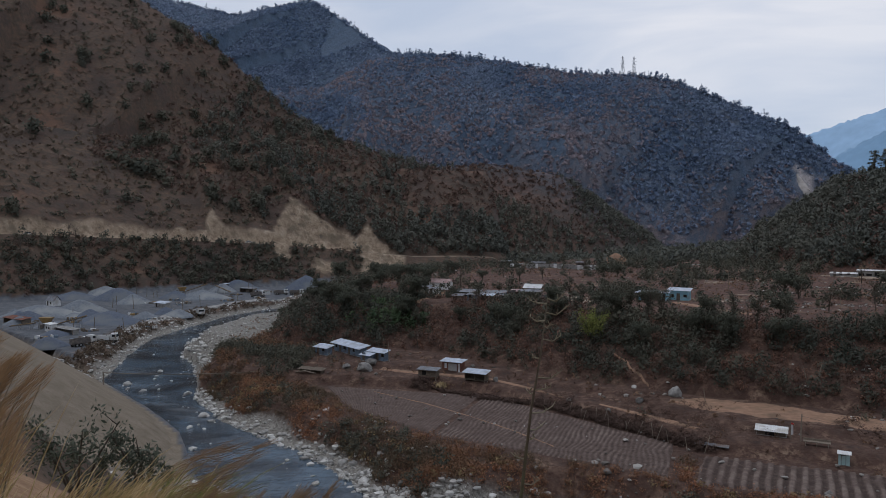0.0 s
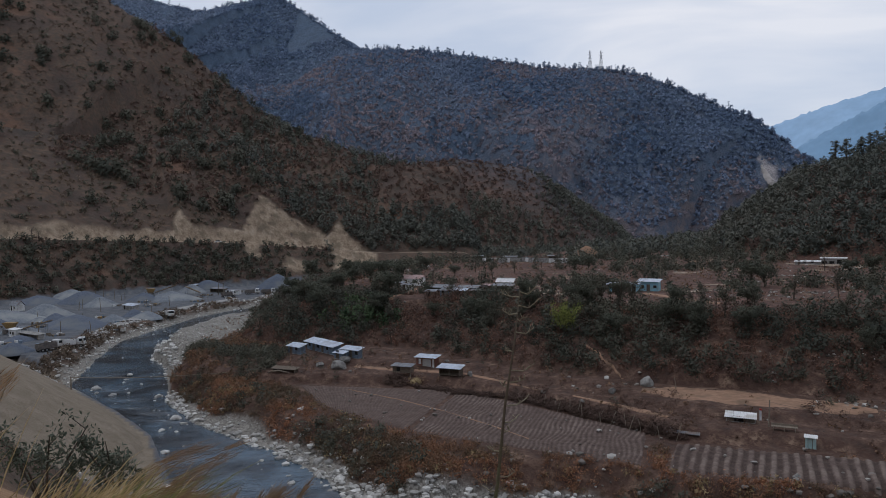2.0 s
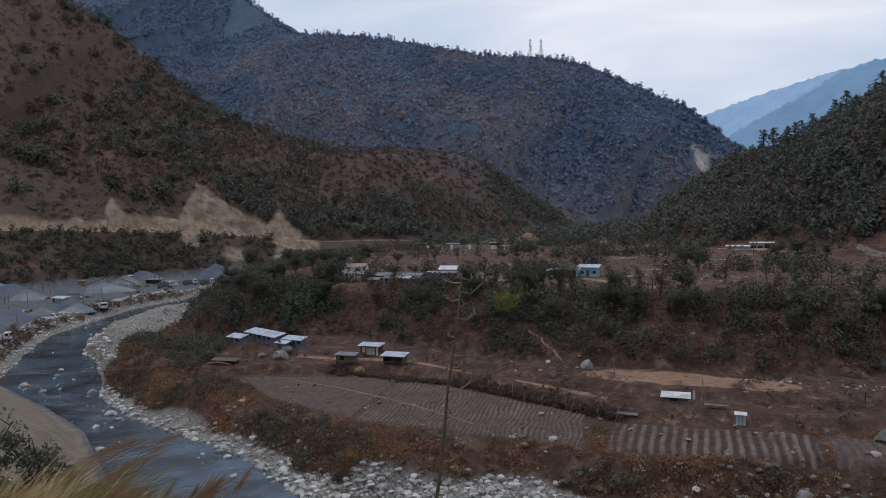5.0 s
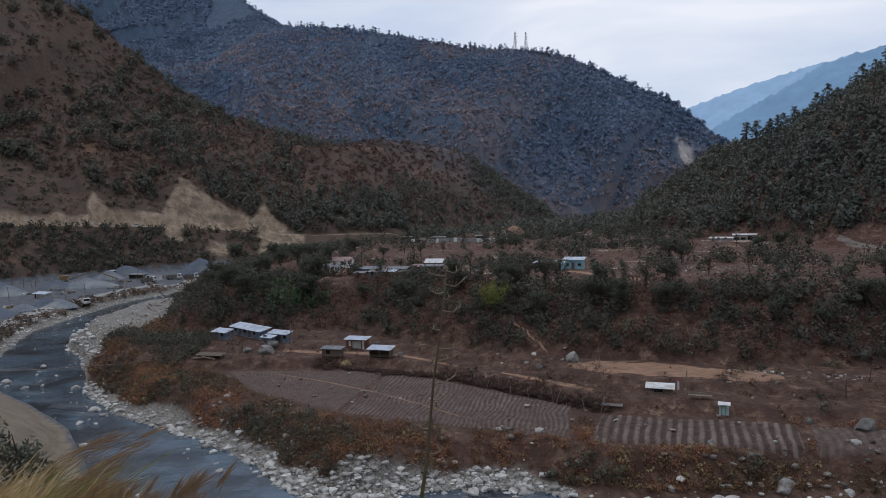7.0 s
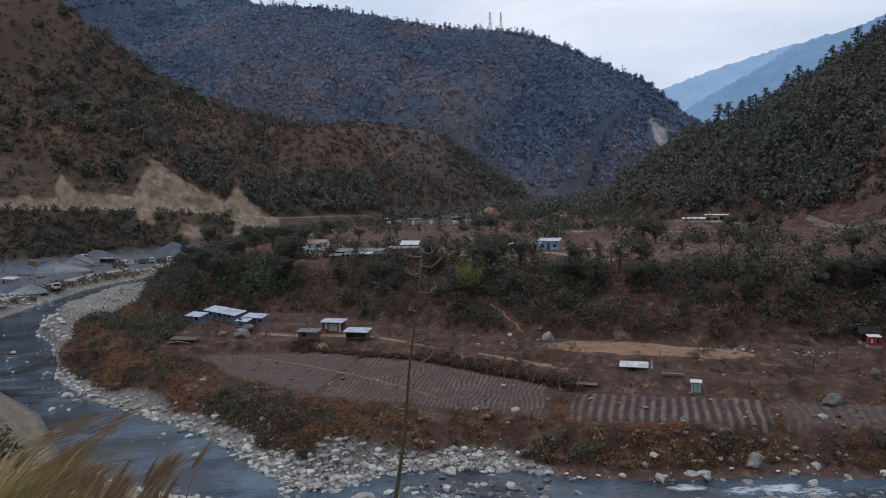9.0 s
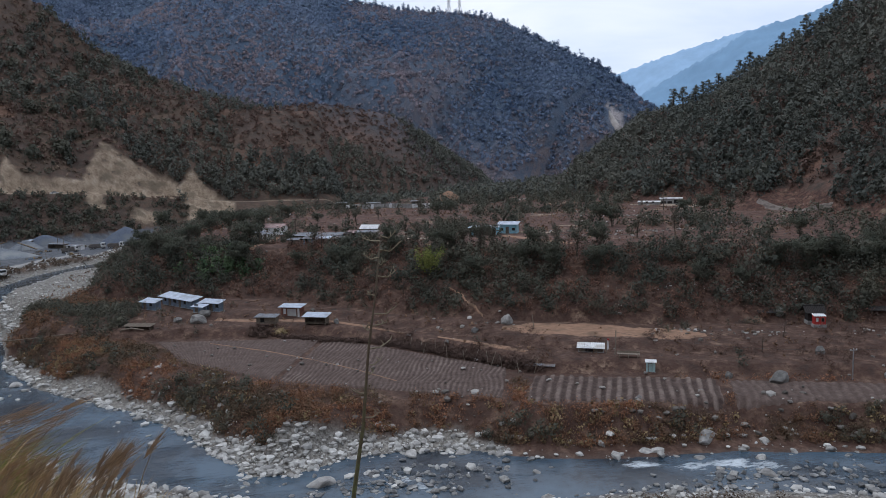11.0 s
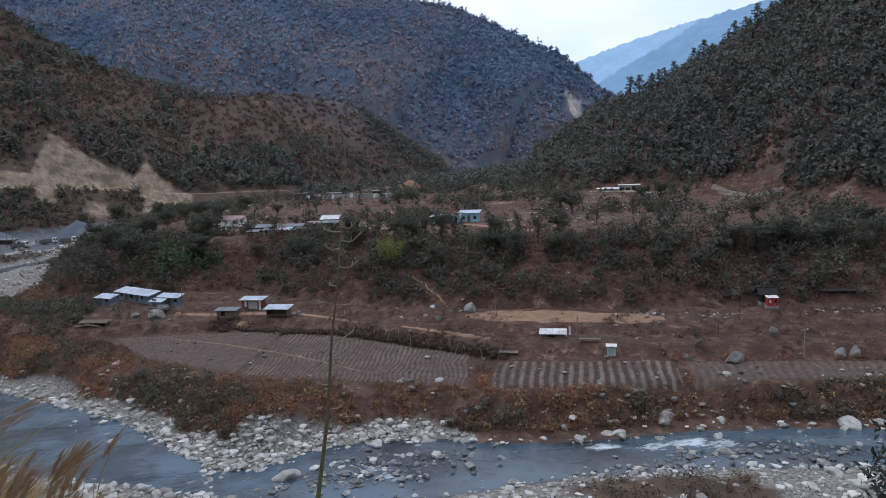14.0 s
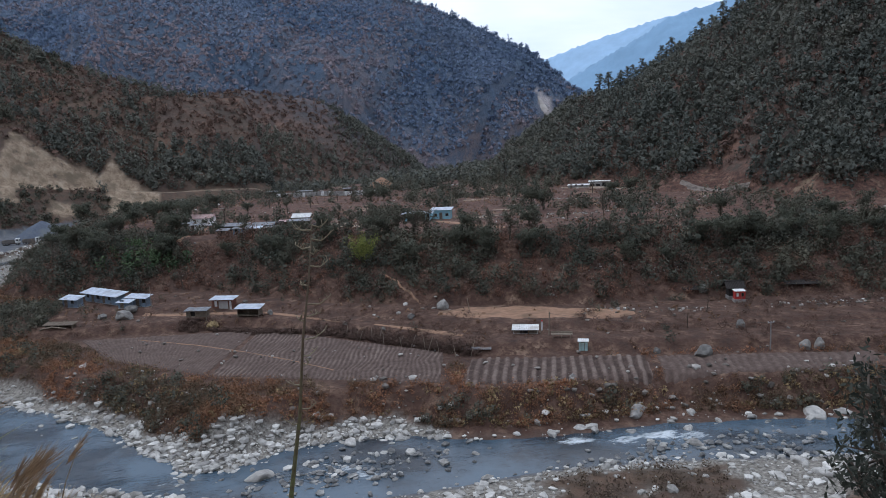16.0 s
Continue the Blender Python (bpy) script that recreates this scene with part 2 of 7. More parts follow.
def valley(x, y):
    """Ground height, and how far each ground stuff shows there."""
    x, y = np.asarray(x, float), np.asarray(y, float)
    wet = inside(x, y, WATER)
    d_field, _, _, _ = near_line(x, y, BANK_FIELD)
    d_far, _, _, _ = near_line(x, y, BANK_FAR)
    d_near, n_side, n_along, _ = near_line(x, y, BANK_NEAR)
    _, r_side, _, _ = near_line(x, y, RIVER)
    d_foot, f_side, f_along, _ = near_line(x, y, FOOT)
    d_road, e_side, e_along, z_road = near_line(x, y, ROAD)
    big, small = lumps(x, y, 30, 4, 1), lumps(x, y, 5, 3, 2)
    # field side: stony shore, bank, terraces, bluff, village shelf
    shore = d_field + 1.2 * small
    z_field = 0.15 + 0.9 * step(0, 4, shore) + 2.9 * step(2.2, 7.0, shore)
    d_terr, t_side, _, _ = near_line(x, y, TERRACE)
    back_of = d_terr * t_side
    z_field = z_field + 1.5 * step(-0.5, 2.2, back_of + 0.5 * small) + 0.8 * step(9, 11, back_of + 2 * big)
    inn = d_foot * f_side
    wob = inn + 3.0 * big
    z_bluff = z_field + np.where(f_side > 0, (16.0 - z_field) * np.clip(wob / 17, 0, 1) ** 0.9 + 0.6 * big * step(0, 8, inn), 0)
    z_f = np.where(f_side > 0, np.maximum(z_bluff, z_field), z_field)
    z_f = z_f + np.where((f_side > 0) & (x > 60), 0.012 * np.clip(inn - 25, 0, 200) * step(60, 160, x), 0)
    # quarry side
    z_q = 0.2 + 2.4 * step(0, 7, d_far + small) + 0.012 * d_far
    # camera side: a planar slope of tipped sand, stones at its foot further along
    flat = 1.0 + 17 * step(520, 595, n_along)
    z_n = 0.2 + 0.9 * step(0, 5, d_near + small) + 0.02 * d_near + (0.65 + 0.13 * step(520, 595, n_along)) * np.clip(d_near - flat, 0, None)
    z_n = z_n + 0.2 * small * step(2, 10, d_near) + 0.5 * big * step(5, 25, d_near)
    # the road shelf under the camera
    d_edge, g_side, _, _ = near_line(x, y, EDGE)
    floor_n = 0.2 + 0.9 * step(0, 5, d_near + small) + 0.02 * d_near
    z_n = np.minimum(z_n, SHELF + 0.06 * small)
    z_n = np.maximum(floor_n, np.minimum(z_n, SHELF + 0.06 * small - 0.75 * np.clip(d_edge * g_side, 0, None) + 60 * step(-6, -34, x)))
    near = n_side < 0
    field = (r_side > 0) & ~near
    z = np.where(near, z_n, np.where(field, z_f, z_q))
    # hills
    left = hill(x, y, LEFT_HILL, 0.80, 11, 0.16, 0.1)
    high = np.maximum.reduce([left, hill(x, y, MAIN_RIDGE, 0.62, 21, 0.26, 0.12)])
    right = hill(x, y, RIGHT_HILL, 0.60, 51, 0.12, 0.12)
    right = right - 16 * np.exp(-((x - 158) / 24) ** 2 - ((y - 250) / 22) ** 2)
    # the cut and bank of the road under the hill
    up = d_road * e_side
    on_road = (e_along > 5) & (e_along < 560) & ~near
    cut_h = 7 + 3 * lumps(e_along, e_along * 0, 25, 3, 8)
    cut_h = cut_h * (1 - 0.75 * step(455, 490, e_along))
    for s0, h0, w0, w1 in CUTS:
        cut_h = np.maximum(cut_h, h0 * np.clip(1 - np.where(e_along < s0, s0 - e_along, e_along - s0) / np.where(e_along < s0, w0, w1), 0, 1) + 2 * small)
    climb = z_road + 1.25 * np.clip(up - 4, 0, None)
    above = np.minimum(climb, np.maximum(high, z_road + cut_h * step(4, 4 + cut_h, up) + 0.62 * np.clip(up - 4 - cut_h * 0.8, 0, None)))
    below = np.maximum(z, z_road - (0.72 + 0.1 * big) * np.clip(-up - 4, 0, None) + 1.2 * small * step(4, 12, -up))
    bench = np.where(up > 0, above, below)
    fade = step(558, 535, e_along)
    hilly = np.maximum(z, np.where(near, -1e3, np.maximum(high, right)))
    z = np.where(on_road & (up > -75) & (up < 130), hilly * (1 - fade) + np.where(up < 0, bench, np.where(up < 110, bench, hilly)) * fade, hilly)
    back = hill(x, y, BACK_HILL, 0.75, 61)
    z = np.where(near, np.maximum(z, back), z)
    bed = 0.16 - 0.45 * step(0, 2.0, np.minimum(np.minimum(d_field, d_far), d_near)) - 0.9 * step(0, 9, np.minimum(np.minimum(d_field, d_far), d_near)) + 0.15 * small * step(0, 3, d_near)
    z = np.where(wet, bed, z)
    # ground stuffs
    bar = step(24, 17, np.hypot((x + 68) / 1.0, (y - 208) / 2.0) + 2 * small) * field
    tip = step(7.5, 5.5, np.hypot((x - 3) / 1.6, y - 83) + 1.5 * small) * field
    gravel = np.clip(step(3.4, 2.0, shore + 0.4 * big + 1.1 * lumps(x, y, 11, 2, 77) + 4.4 * step(20, 34, x) + 3.0 * np.exp(-((y - 158) / 8) ** 2) * (x < -45)) * field + bar + tip + step(5, 2, d_far + 2 * small) * (~field & ~near)
                     + near * step(535, 565, n_along) * step(22, 15, d_near + 3 * small) * np.maximum(step(-0.15, 0.3, lumps(x, y, 7, 3, 91)), step(3.5, 1.5, d_near)) + wet * (1 - 0.9 * step(15, 30, x) * step(9, 3, d_field)), 0, 1)
    sand = near * step(600, 545, n_along + 6 * big) * (d_near < 300) + 0.0 * x
    scarp = on_road * fade * step(482, 466, e_along) * (up > 3) * step(1.0, -1.5, (z - z_road) - cut_h * 1.0 + 1.5 * small) * 1.0
    d_scar, _, _, _ = near_line(x, y, [(479, 945), (479, 925), (486, 895)])
    scarp = np.maximum(scarp, on_road * fade * (up < -3) * (e_along > 392) * (e_along < 480) * step(0.05, 0.3, big + 0.1) * step(30, 20, -up))
    scarp = np.maximum(scarp, step(7.5, 6, d_scar + 3 * small + step(925, 945, y) * 4))
    z = z + 1.7 * scarp * lumps(x, y, 9, 3, 95) * (np.abs(up) > 4.5) * on_road
    grey = np.where(~field & ~near & (z < 6) & (up < -20), step(6, 12, d_far + 2 * small), 0) + 0.0 * x
    scarp = np.maximum(scarp, 0.6 * (np.abs(up) < 3.4) * on_road)
    terrace = field * step(30, 22, inn) * 1.0
    shelf = field * step(18, 26, inn) * (z < 24)
    forest = step(500, 800, y) * 0.9 + 0.0 * x
    forest = np.maximum(forest, np.where((right > z - 1.0) & (z > 20), 0.95, 0))
    forest = np.maximum(forest, 0.7 * step(-70, 20, x) * step(470, 560, y) * (z > 19))
    clay = near * step(31.5, 33.5, z) * step(60, 30, np.hypot(x, y)) + 0.0 * x
    # not a stuff: distance, by which the ground takes its painted haze colours
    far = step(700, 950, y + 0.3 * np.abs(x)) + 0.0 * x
    masks = dict(far=far, gravel=gravel, sand=sand * 1.0, scarp=scarp * 1.0, clay=clay, grey=grey, terrace=terrace * 1.0, shelf=shelf * 1.0, forest=forest)
    return z, masks


SHELF = 34.35


def ground_at(x, y):
    return float(valley(np.array([x]), np.array([y]))[0][0])


def link_mesh(name, verts, faces, material, parent=None, smooth=False, attrs=None, normals=None):
    """A mesh object from arrays; faces all of one size."""
    verts, faces = np.asarray(verts, np.float32), np.asarray(faces, np.int32)
    me = bpy.data.meshes.new(name)
    n, k = faces.shape
    me.vertices.add(len(verts))
    me.vertices.foreach_set("co", verts.ravel())
    me.loops.add(n * k)
    me.loops.foreach_set("vertex_index", faces.ravel())
    me.polygons.add(n)
    me.polygons.foreach_set("loop_start", np.arange(0, n * k, k, dtype=np.int32))
    me.update(calc_edges=True)
    me.polygons.foreach_set("use_smooth", np.full(n, smooth))
    for key, v in (attrs or {}).items():
        me.attributes.new(key, "FLOAT", "POINT").data.foreach_set("value", np.asarray(v, np.float32).ravel())
    if normals is not None:
        me.normals_split_custom_set_from_vertices(np.asarray(normals, np.float32))
    me.materials.append(material)
    ob = new(name, me)
    if parent:
        ob.parent = parent
    return ob


def grid_faces(rows, cols, wrap=False):
    r, c = np.meshgrid(np.arange(rows - 1), np.arange(cols if wrap else cols - 1), indexing="ij")
    a, b = r * cols + c, r * cols + (c + 1) % cols
    return np.stack([a, b, b + cols, a + cols], -1).reshape(-1, 4)


# ---------------------------------------------------------------- ground
m_ground, nt, bsdf = sheet("valley_ground", 0.95)
g1, g2, g3 = n_noise(nt, 0.035, 6), n_noise(nt, 0.35, 6), n_noise(nt, 2.5, 4)
patches = n_noise(nt, 0.012, 7, rough=0.62)
scrub = n_ramp(nt, n_math(nt, "ADD", n_math(nt, "MULTIPLY", g1, 0.5), n_math(nt, "MULTIPLY", patches, 0.5)), [(0.36, (0.058, 0.046, 0.040)), (0.45, (0.096, 0.062, 0.049)), (0.52, (0.132, 0.086, 0.060)), (0.62, (0.088, 0.058, 0.047))])
scrub = n_mix(nt, n_math(nt, "MULTIPLY", n_ramp(nt, g2, [(0.36, (0, 0, 0)), (0.62, (1, 1, 1))]), 0.7), scrub, (0.062, 0.052, 0.042))
scrub = n_mix(nt, n_ramp(nt, n_noise(nt, 0.02, 6, rough=0.6), [(0.60, (0, 0, 0)), (0.66, (1, 1, 1))]), scrub, (0.150, 0.088, 0.060))
wood = n_ramp(nt, n_noise(nt, 0.022, 8, rough=0.68), [(0.36, (0.058, 0.052, 0.048)), (0.48, (0.118, 0.076, 0.062)), (0.57, (0.175, 0.098, 0.072)), (0.66, (0.220, 0.120, 0.082))])
wood = n_mix(nt, n_math(nt, "MULTIPLY", n_ramp(nt, n_noise(nt, 0.14, 8, rough=0.75), [(0.40, (0, 0, 0)), (0.58, (1, 1, 1))]), 0.75), wood, (0.050, 0.050, 0.043))
col = n_mix(nt, n_attr(nt, "forest"), scrub, wood)
height = nt.nodes.new("ShaderNodeSeparateXYZ")
nt.links.new(nt.nodes.new("ShaderNodeNewGeometry").outputs["Position"], height.inputs[0])
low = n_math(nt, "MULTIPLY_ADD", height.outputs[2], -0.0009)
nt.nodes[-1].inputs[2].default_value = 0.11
# woods and bare patches of the far mountain, tones blued for air haze
haze_slate = n_ramp(nt, n_math(nt, "ADD", n_noise(nt, 0.008, 8, rough=0.68), low), [(0.40, (0.094, 0.136, 0.200)), (0.52, (0.128, 0.144, 0.182)), (0.64, (0.172, 0.144, 0.148))])
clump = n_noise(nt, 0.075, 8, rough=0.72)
haze_slate = n_mix(nt, n_math(nt, "MULTIPLY", n_ramp(nt, clump, [(0.42, (1, 1, 1)), (0.58, (0, 0, 0))]), 0.8), haze_slate, (0.072, 0.102, 0.146))
col = n_mix(nt, n_attr(nt, "far"), col, haze_slate)
soil = n_ramp(nt, g2, [(0.34, (0.052, 0.034, 0.028)), (0.50, (0.105, 0.064, 0.048)), (0.60, (0.150, 0.094, 0.068)), (0.70, (0.225, 0.155, 0.110))])
mottle = n_noise(nt, 0.9, 7, rough=0.75)
soil = n_mix(nt, n_ramp(nt, mottle, [(0.44, (1, 1, 1)), (0.56, (0, 0, 0))]), soil, (0.070, 0.039, 0.029))
col = n_mix(nt, n_attr(nt, "terrace"), col, soil)
red = n_ramp(nt, g2, [(0.3, (0.085, 0.046, 0.037)), (0.55, (0.150, 0.082, 0.062)), (0.72, (0.23, 0.155, 0.11))])
red = n_mix(nt, n_ramp(nt, mottle, [(0.42, (1, 1, 1)), (0.55, (0, 0, 0))]), red, (0.062, 0.038, 0.030))
red = n_mix(nt, n_ramp(nt, n_noise(nt, 0.08, 6, rough=0.7), [(0.58, (0, 0, 0)), (0.66, (1, 1, 1))]), red, (0.24, 0.175, 0.12))
col = n_mix(nt, n_attr(nt, "shelf"), col, red)
stone = n_ramp(nt, g3, [(0.35, (0.105, 0.095, 0.082)), (0.68, (0.34, 0.32, 0.285))])
col = n_mix(nt, n_attr(nt, "gravel"), col, stone)
dust = n_ramp(nt, g2, [(0.3, (0.185, 0.15, 0.11)), (0.7, (0.265, 0.22, 0.17))])
dust = n_mix(nt, n_ramp(nt, n_noise(nt, 4.0, 6, rough=0.7), [(0.50, (0, 0, 0)), (0.68, (1, 1, 1))]), dust, (0.15, 0.12, 0.085))
col = n_mix(nt, n_attr(nt, "sand"), col, dust)
rills = nt.nodes.new("ShaderNodeMapping")
rills.inputs["Scale"].default_value = (1.0, 1.0, 0.5)
nt.links.new(nt.nodes.new("ShaderNodeNewGeometry").outputs["Position"], rills.inputs[0])
rock = n_noise(nt, 0.22, 9, rills.outputs[0], 0.72)
cliff = n_ramp(nt, rock, [(0.34, (0.12, 0.095, 0.074)), (0.42, (0.25, 0.185, 0.130)), (0.54, (0.36, 0.275, 0.195)), (0.68, (0.46, 0.375, 0.285))])
cliff = n_mix(nt, n_ramp(nt, n_noise(nt, 0.12, 6), [(0.52, (0, 0, 0)), (0.66, (1, 1, 1))]), cliff, (0.20, 0.155, 0.11))
# distant cliff greyed to the same painted haze
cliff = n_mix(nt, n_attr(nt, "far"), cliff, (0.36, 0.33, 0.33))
col = n_mix(nt, n_attr(nt, "scarp"), col, cliff)
col = n_mix(nt, n_attr(nt, "clay"), col, n_ramp(nt, n_noise(nt, 7.0, 5), [(0.3, (0.22, 0.125, 0.07)), (0.7, (0.36, 0.235, 0.14))]))
chips = n_ramp(nt, g2, [(0.3, (0.075, 0.082, 0.095)), (0.55, (0.115, 0.122, 0.135)), (0.75, (0.175, 0.168, 0.158))])
col = n_mix(nt, n_attr(nt, "grey"), col, chips)
nt.links.new(col, bsdf.inputs["Base Color"])
n_bump(nt, bsdf, n_math(nt, "ADD", n_math(nt, "ADD", n_math(nt, "MULTIPLY", g2, 2.0), n_math(nt, "MULTIPLY", g3, 0.3)), n_math(nt, "ADD", n_math(nt, "MULTIPLY", n_math(nt, "MULTIPLY", rock, 6.0), n_attr(nt, "scarp")), n_math(nt, "MULTIPLY", n_math(nt, "MULTIPLY", clump, 16.0), n_attr(nt, "far")))), 0.8, 0.5)

az = np.radians(np.concatenate([np.arange(-62, 42, 0.32), np.arange(42, 298, 3.2)]))     # finer where the valley lies open
ring = np.concatenate([[0.01], np.geomspace(1.2, 59.5, 110), np.arange(60, 300, 1.0), np.arange(300, 520, 1.7), np.geomspace(522, 1000, 70), np.geomspace(1009, 1850, 85), np.geomspace(1900, 4600, 24)])
A, D = np.meshgrid(az, ring)
gx, gy = -np.sin(A) * D, np.cos(A) * D
gz, masks = valley(gx.ravel(), gy.ravel())
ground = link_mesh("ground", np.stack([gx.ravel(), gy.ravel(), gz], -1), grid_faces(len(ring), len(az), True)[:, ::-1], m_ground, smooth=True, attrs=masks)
tagged(ground, "brown scrubby valley ground with terraces, river bed and hills", "ground", kind="structure")

# ---------------------------------------------------------------- mountains at the end of the valley, haze put into colour and glow
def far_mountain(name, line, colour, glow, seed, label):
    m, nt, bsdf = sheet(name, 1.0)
    # blue of the air haze, painted as base colour and emission
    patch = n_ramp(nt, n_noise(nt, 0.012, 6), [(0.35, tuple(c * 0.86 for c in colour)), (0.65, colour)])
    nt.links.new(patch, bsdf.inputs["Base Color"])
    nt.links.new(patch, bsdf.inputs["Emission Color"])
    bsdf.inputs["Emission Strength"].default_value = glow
    pts = np.array(line, float)
    s_at = np.concatenate([[0], np.cumsum(np.hypot(*np.diff(pts[:, :2], axis=0).T))])
    s, d = np.meshgrid(np.linspace(0, s_at[-1], 200), np.concatenate([np.linspace(-700, -20, 12), np.linspace(0, 1100, 50)]))
    cx, cy, cz = (np.interp(s, s_at, pts[:, k]) for k in range(3))
    away = np.array([-0.5, -0.86])
    x, y = cx + away[0] * d, cy + away[1] * d
    z = cz - np.abs(d) * 0.55 * (1 + 0.25 * lumps(s, d * 0.3, 160, 4, seed)) + np.abs(lumps(s, d, 14, 2, seed + 1)) * 9
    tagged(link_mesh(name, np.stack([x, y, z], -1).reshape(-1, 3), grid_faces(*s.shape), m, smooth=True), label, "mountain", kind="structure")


far_mountain("backdrop_far", FAR_RIDGE, (0.14, 0.215, 0.31), 1.0, 31, "wooded mountain far up the valley, painted and glowing in pale haze blue")
far_mountain("backdrop_near", MID_RIDGE, (0.10, 0.17, 0.255), 0.85, 41, "wooded mountain slope at the valley's end, painted and glowing in haze blue")

# ---------------------------------------------------------------- river
m_water, nt, bsdf = sheet("river_water", 0.12)
w2 = n_noise(nt, 0.08, 6, rough=0.6)
deep = n_ramp(nt, w2, [(0.40, (0.016, 0.025, 0.036)), (0.60, (0.066, 0.105, 0.145))])
flow = nt.nodes.new("ShaderNodeMapping")
flow.inputs["Rotation"].default_value, flow.inputs["Scale"].default_value = (0, 0, radians(22)), (0.34, 1.0, 1.0)
nt.links.new(nt.nodes.new("ShaderNodeNewGeometry").outputs["Position"], flow.inputs[0])
streak = n_math(nt, "ADD", n_math(nt, "MULTIPLY", n_noise(nt, 0.6, 6, flow.outputs[0], 0.7), 0.7), n_math(nt, "MULTIPLY", n_noise(nt, 2.6, 4, flow.outputs[0], 0.6), 0.3))
foam = n_ramp(nt, n_math(nt, "MULTIPLY", streak, n_attr(nt, "foam")), [(0.50, (0, 0, 0)), (0.66, (1, 1, 1))])
nt.links.new(n_mix(nt, foam, deep, (0.62, 0.68, 0.72)), bsdf.inputs["Base Color"])
nt.links.new(n_math(nt, "MULTIPLY_ADD", foam, 0.6), bsdf.inputs["Roughness"])
nt.nodes[-1].inputs[2].default_value = 0.1
bsdf.inputs["Specular IOR Level"].default_value = 0.5
n_bump(nt, bsdf, n_math(nt, "MULTIPLY", n_math(nt, "ADD", n_math(nt, "MULTIPLY", streak, 1.6), n_math(nt, "MULTIPLY", n_noise(nt, 0.22, 5), 1.6)), n_attr(nt, "foam")), 1.0, 0.26)
wx, wy = np.meshgrid(np.arange(-125, 251, 0.8), np.arange(-22, 425, 0.8))
keep = inside(wx, wy, WATER)
near_d = np.minimum(near_line(wx, wy, BANK_FIELD)[0], np.minimum(near_line(wx, wy, BANK_NEAR)[0], near_line(wx, wy, BANK_FAR)[0]))
keep |= near_d < 3.0
RAPIDS = [(51.8, 68.2, 5.2, 1.05), (46.2, 69.2, 4.4, 1.0), (40.6, 71.4, 4.4, 0.95), (47.5, 66.6, 3.6, 0.8), (35.8, 72.3, 1.4, 0.6), (59.9, 62.4, 3.4, 0.8), (67.7, 63.6, 3.2, 0.7), (57.4, 65.1, 3.0, 0.7), (65.1, 59.5, 3.6, 0.6), (13.1, 76.0, 2.6, 1.0), (15.4, 73.0, 3.4, 1.0),
          (18.0, 75.5, 3.0, 0.7), (9.0, 74.0, 3.6, 0.6), (-5.8, 80.2, 2.6, 0.9), (-11.9, 81.9, 2.4, 0.7), (-8.0, 77.0, 3.0, 0.7), (-70, 158, 4.0, 0.68), (-62, 148, 3.2, 0.72), (-76, 172, 4.0, 0.66), (-52, 137, 2.8, 0.78), (-48, 131, 2.6, 0.76), (-57, 141, 2.6, 0.74),
          (76, 57, 4.0, 0.6), (-63, 318, 8.0, 0.5), (-80, 236, 6.0, 0.4)]       # x, y, length along the stream, force
rap = 0.0 * wx
for rx, ry, size, force in RAPIDS:
    run, off = (wx - rx) * 0.93 - (wy - ry) * 0.36, (wx - rx) * 0.36 + (wy - ry) * 0.93
    rap = np.maximum(rap, force * np.exp(-((run / (1.35 * size)) ** 2) - (off / (0.5 * size)) ** 2))
wz = 0.05 * lumps(wx, wy, 4, 3, 3) + rap * 0.12 * lumps(wx, wy, 1.8, 2, 4)
faces = grid_faces(*wx.shape)
faces = faces[keep.ravel()[faces].all(1)]
used, faces = np.unique(faces, return_inverse=True)
river = link_mesh("river", np.stack([wx.ravel(), wy.ravel(), wz.ravel()], -1)[used], faces.reshape(-1, 4), m_water, smooth=True, attrs={"foam": (0.26 + 0.95 * rap).ravel()[used]})
tagged(river, "dark green-blue mountain river with white rapids", "river", kind="structure")

# ---------------------------------------------------------------- helpers for things


def thing(name, label, category, x, y, z=None, yaw=0.0, group="", kind=""):
    ob = new(name)
    ob.empty_display_size = 0.3
    ob.matrix_basis = pose(x, y, ground_at(x, y) if z is None else z, 0, 0, yaw)
    return tagged(ob, label, category, group, kind)


def part(name, bm, material, parent, label="", smooth=False):
    me = bpy.data.meshes.new(name)
    bm.to_mesh(me)
    bm.free()
    me.materials.append(material)
    if smooth:
        me.polygons.foreach_set("use_smooth", [True] * len(me.polygons))
    ob = new(name, me)
    ob.parent = parent
    return tagged(ob, label)


def box(bm, x0, y0, z0, x1, y1, z1, m=None):
    v = [bm.verts.new(Vector(c) if m is None else m @ Vector(c)) for c in
         ((x0, y0, z0), (x1, y0, z0), (x1, y1, z0), (x0, y1, z0), (x0, y0, z1), (x1, y0, z1), (x1, y1, z1), (x0, y1, z1))]
    for f in ((3, 2, 1, 0), (4, 5, 6, 7), (0, 1, 5, 4), (1, 2, 6, 5), (2, 3, 7, 6), (3, 0, 4, 7)):
        bm.faces.new([v[i] for i in f])
    return v


def a_box(*c):
    bm = bmesh.new()
    box(bm, *c)
    return bm


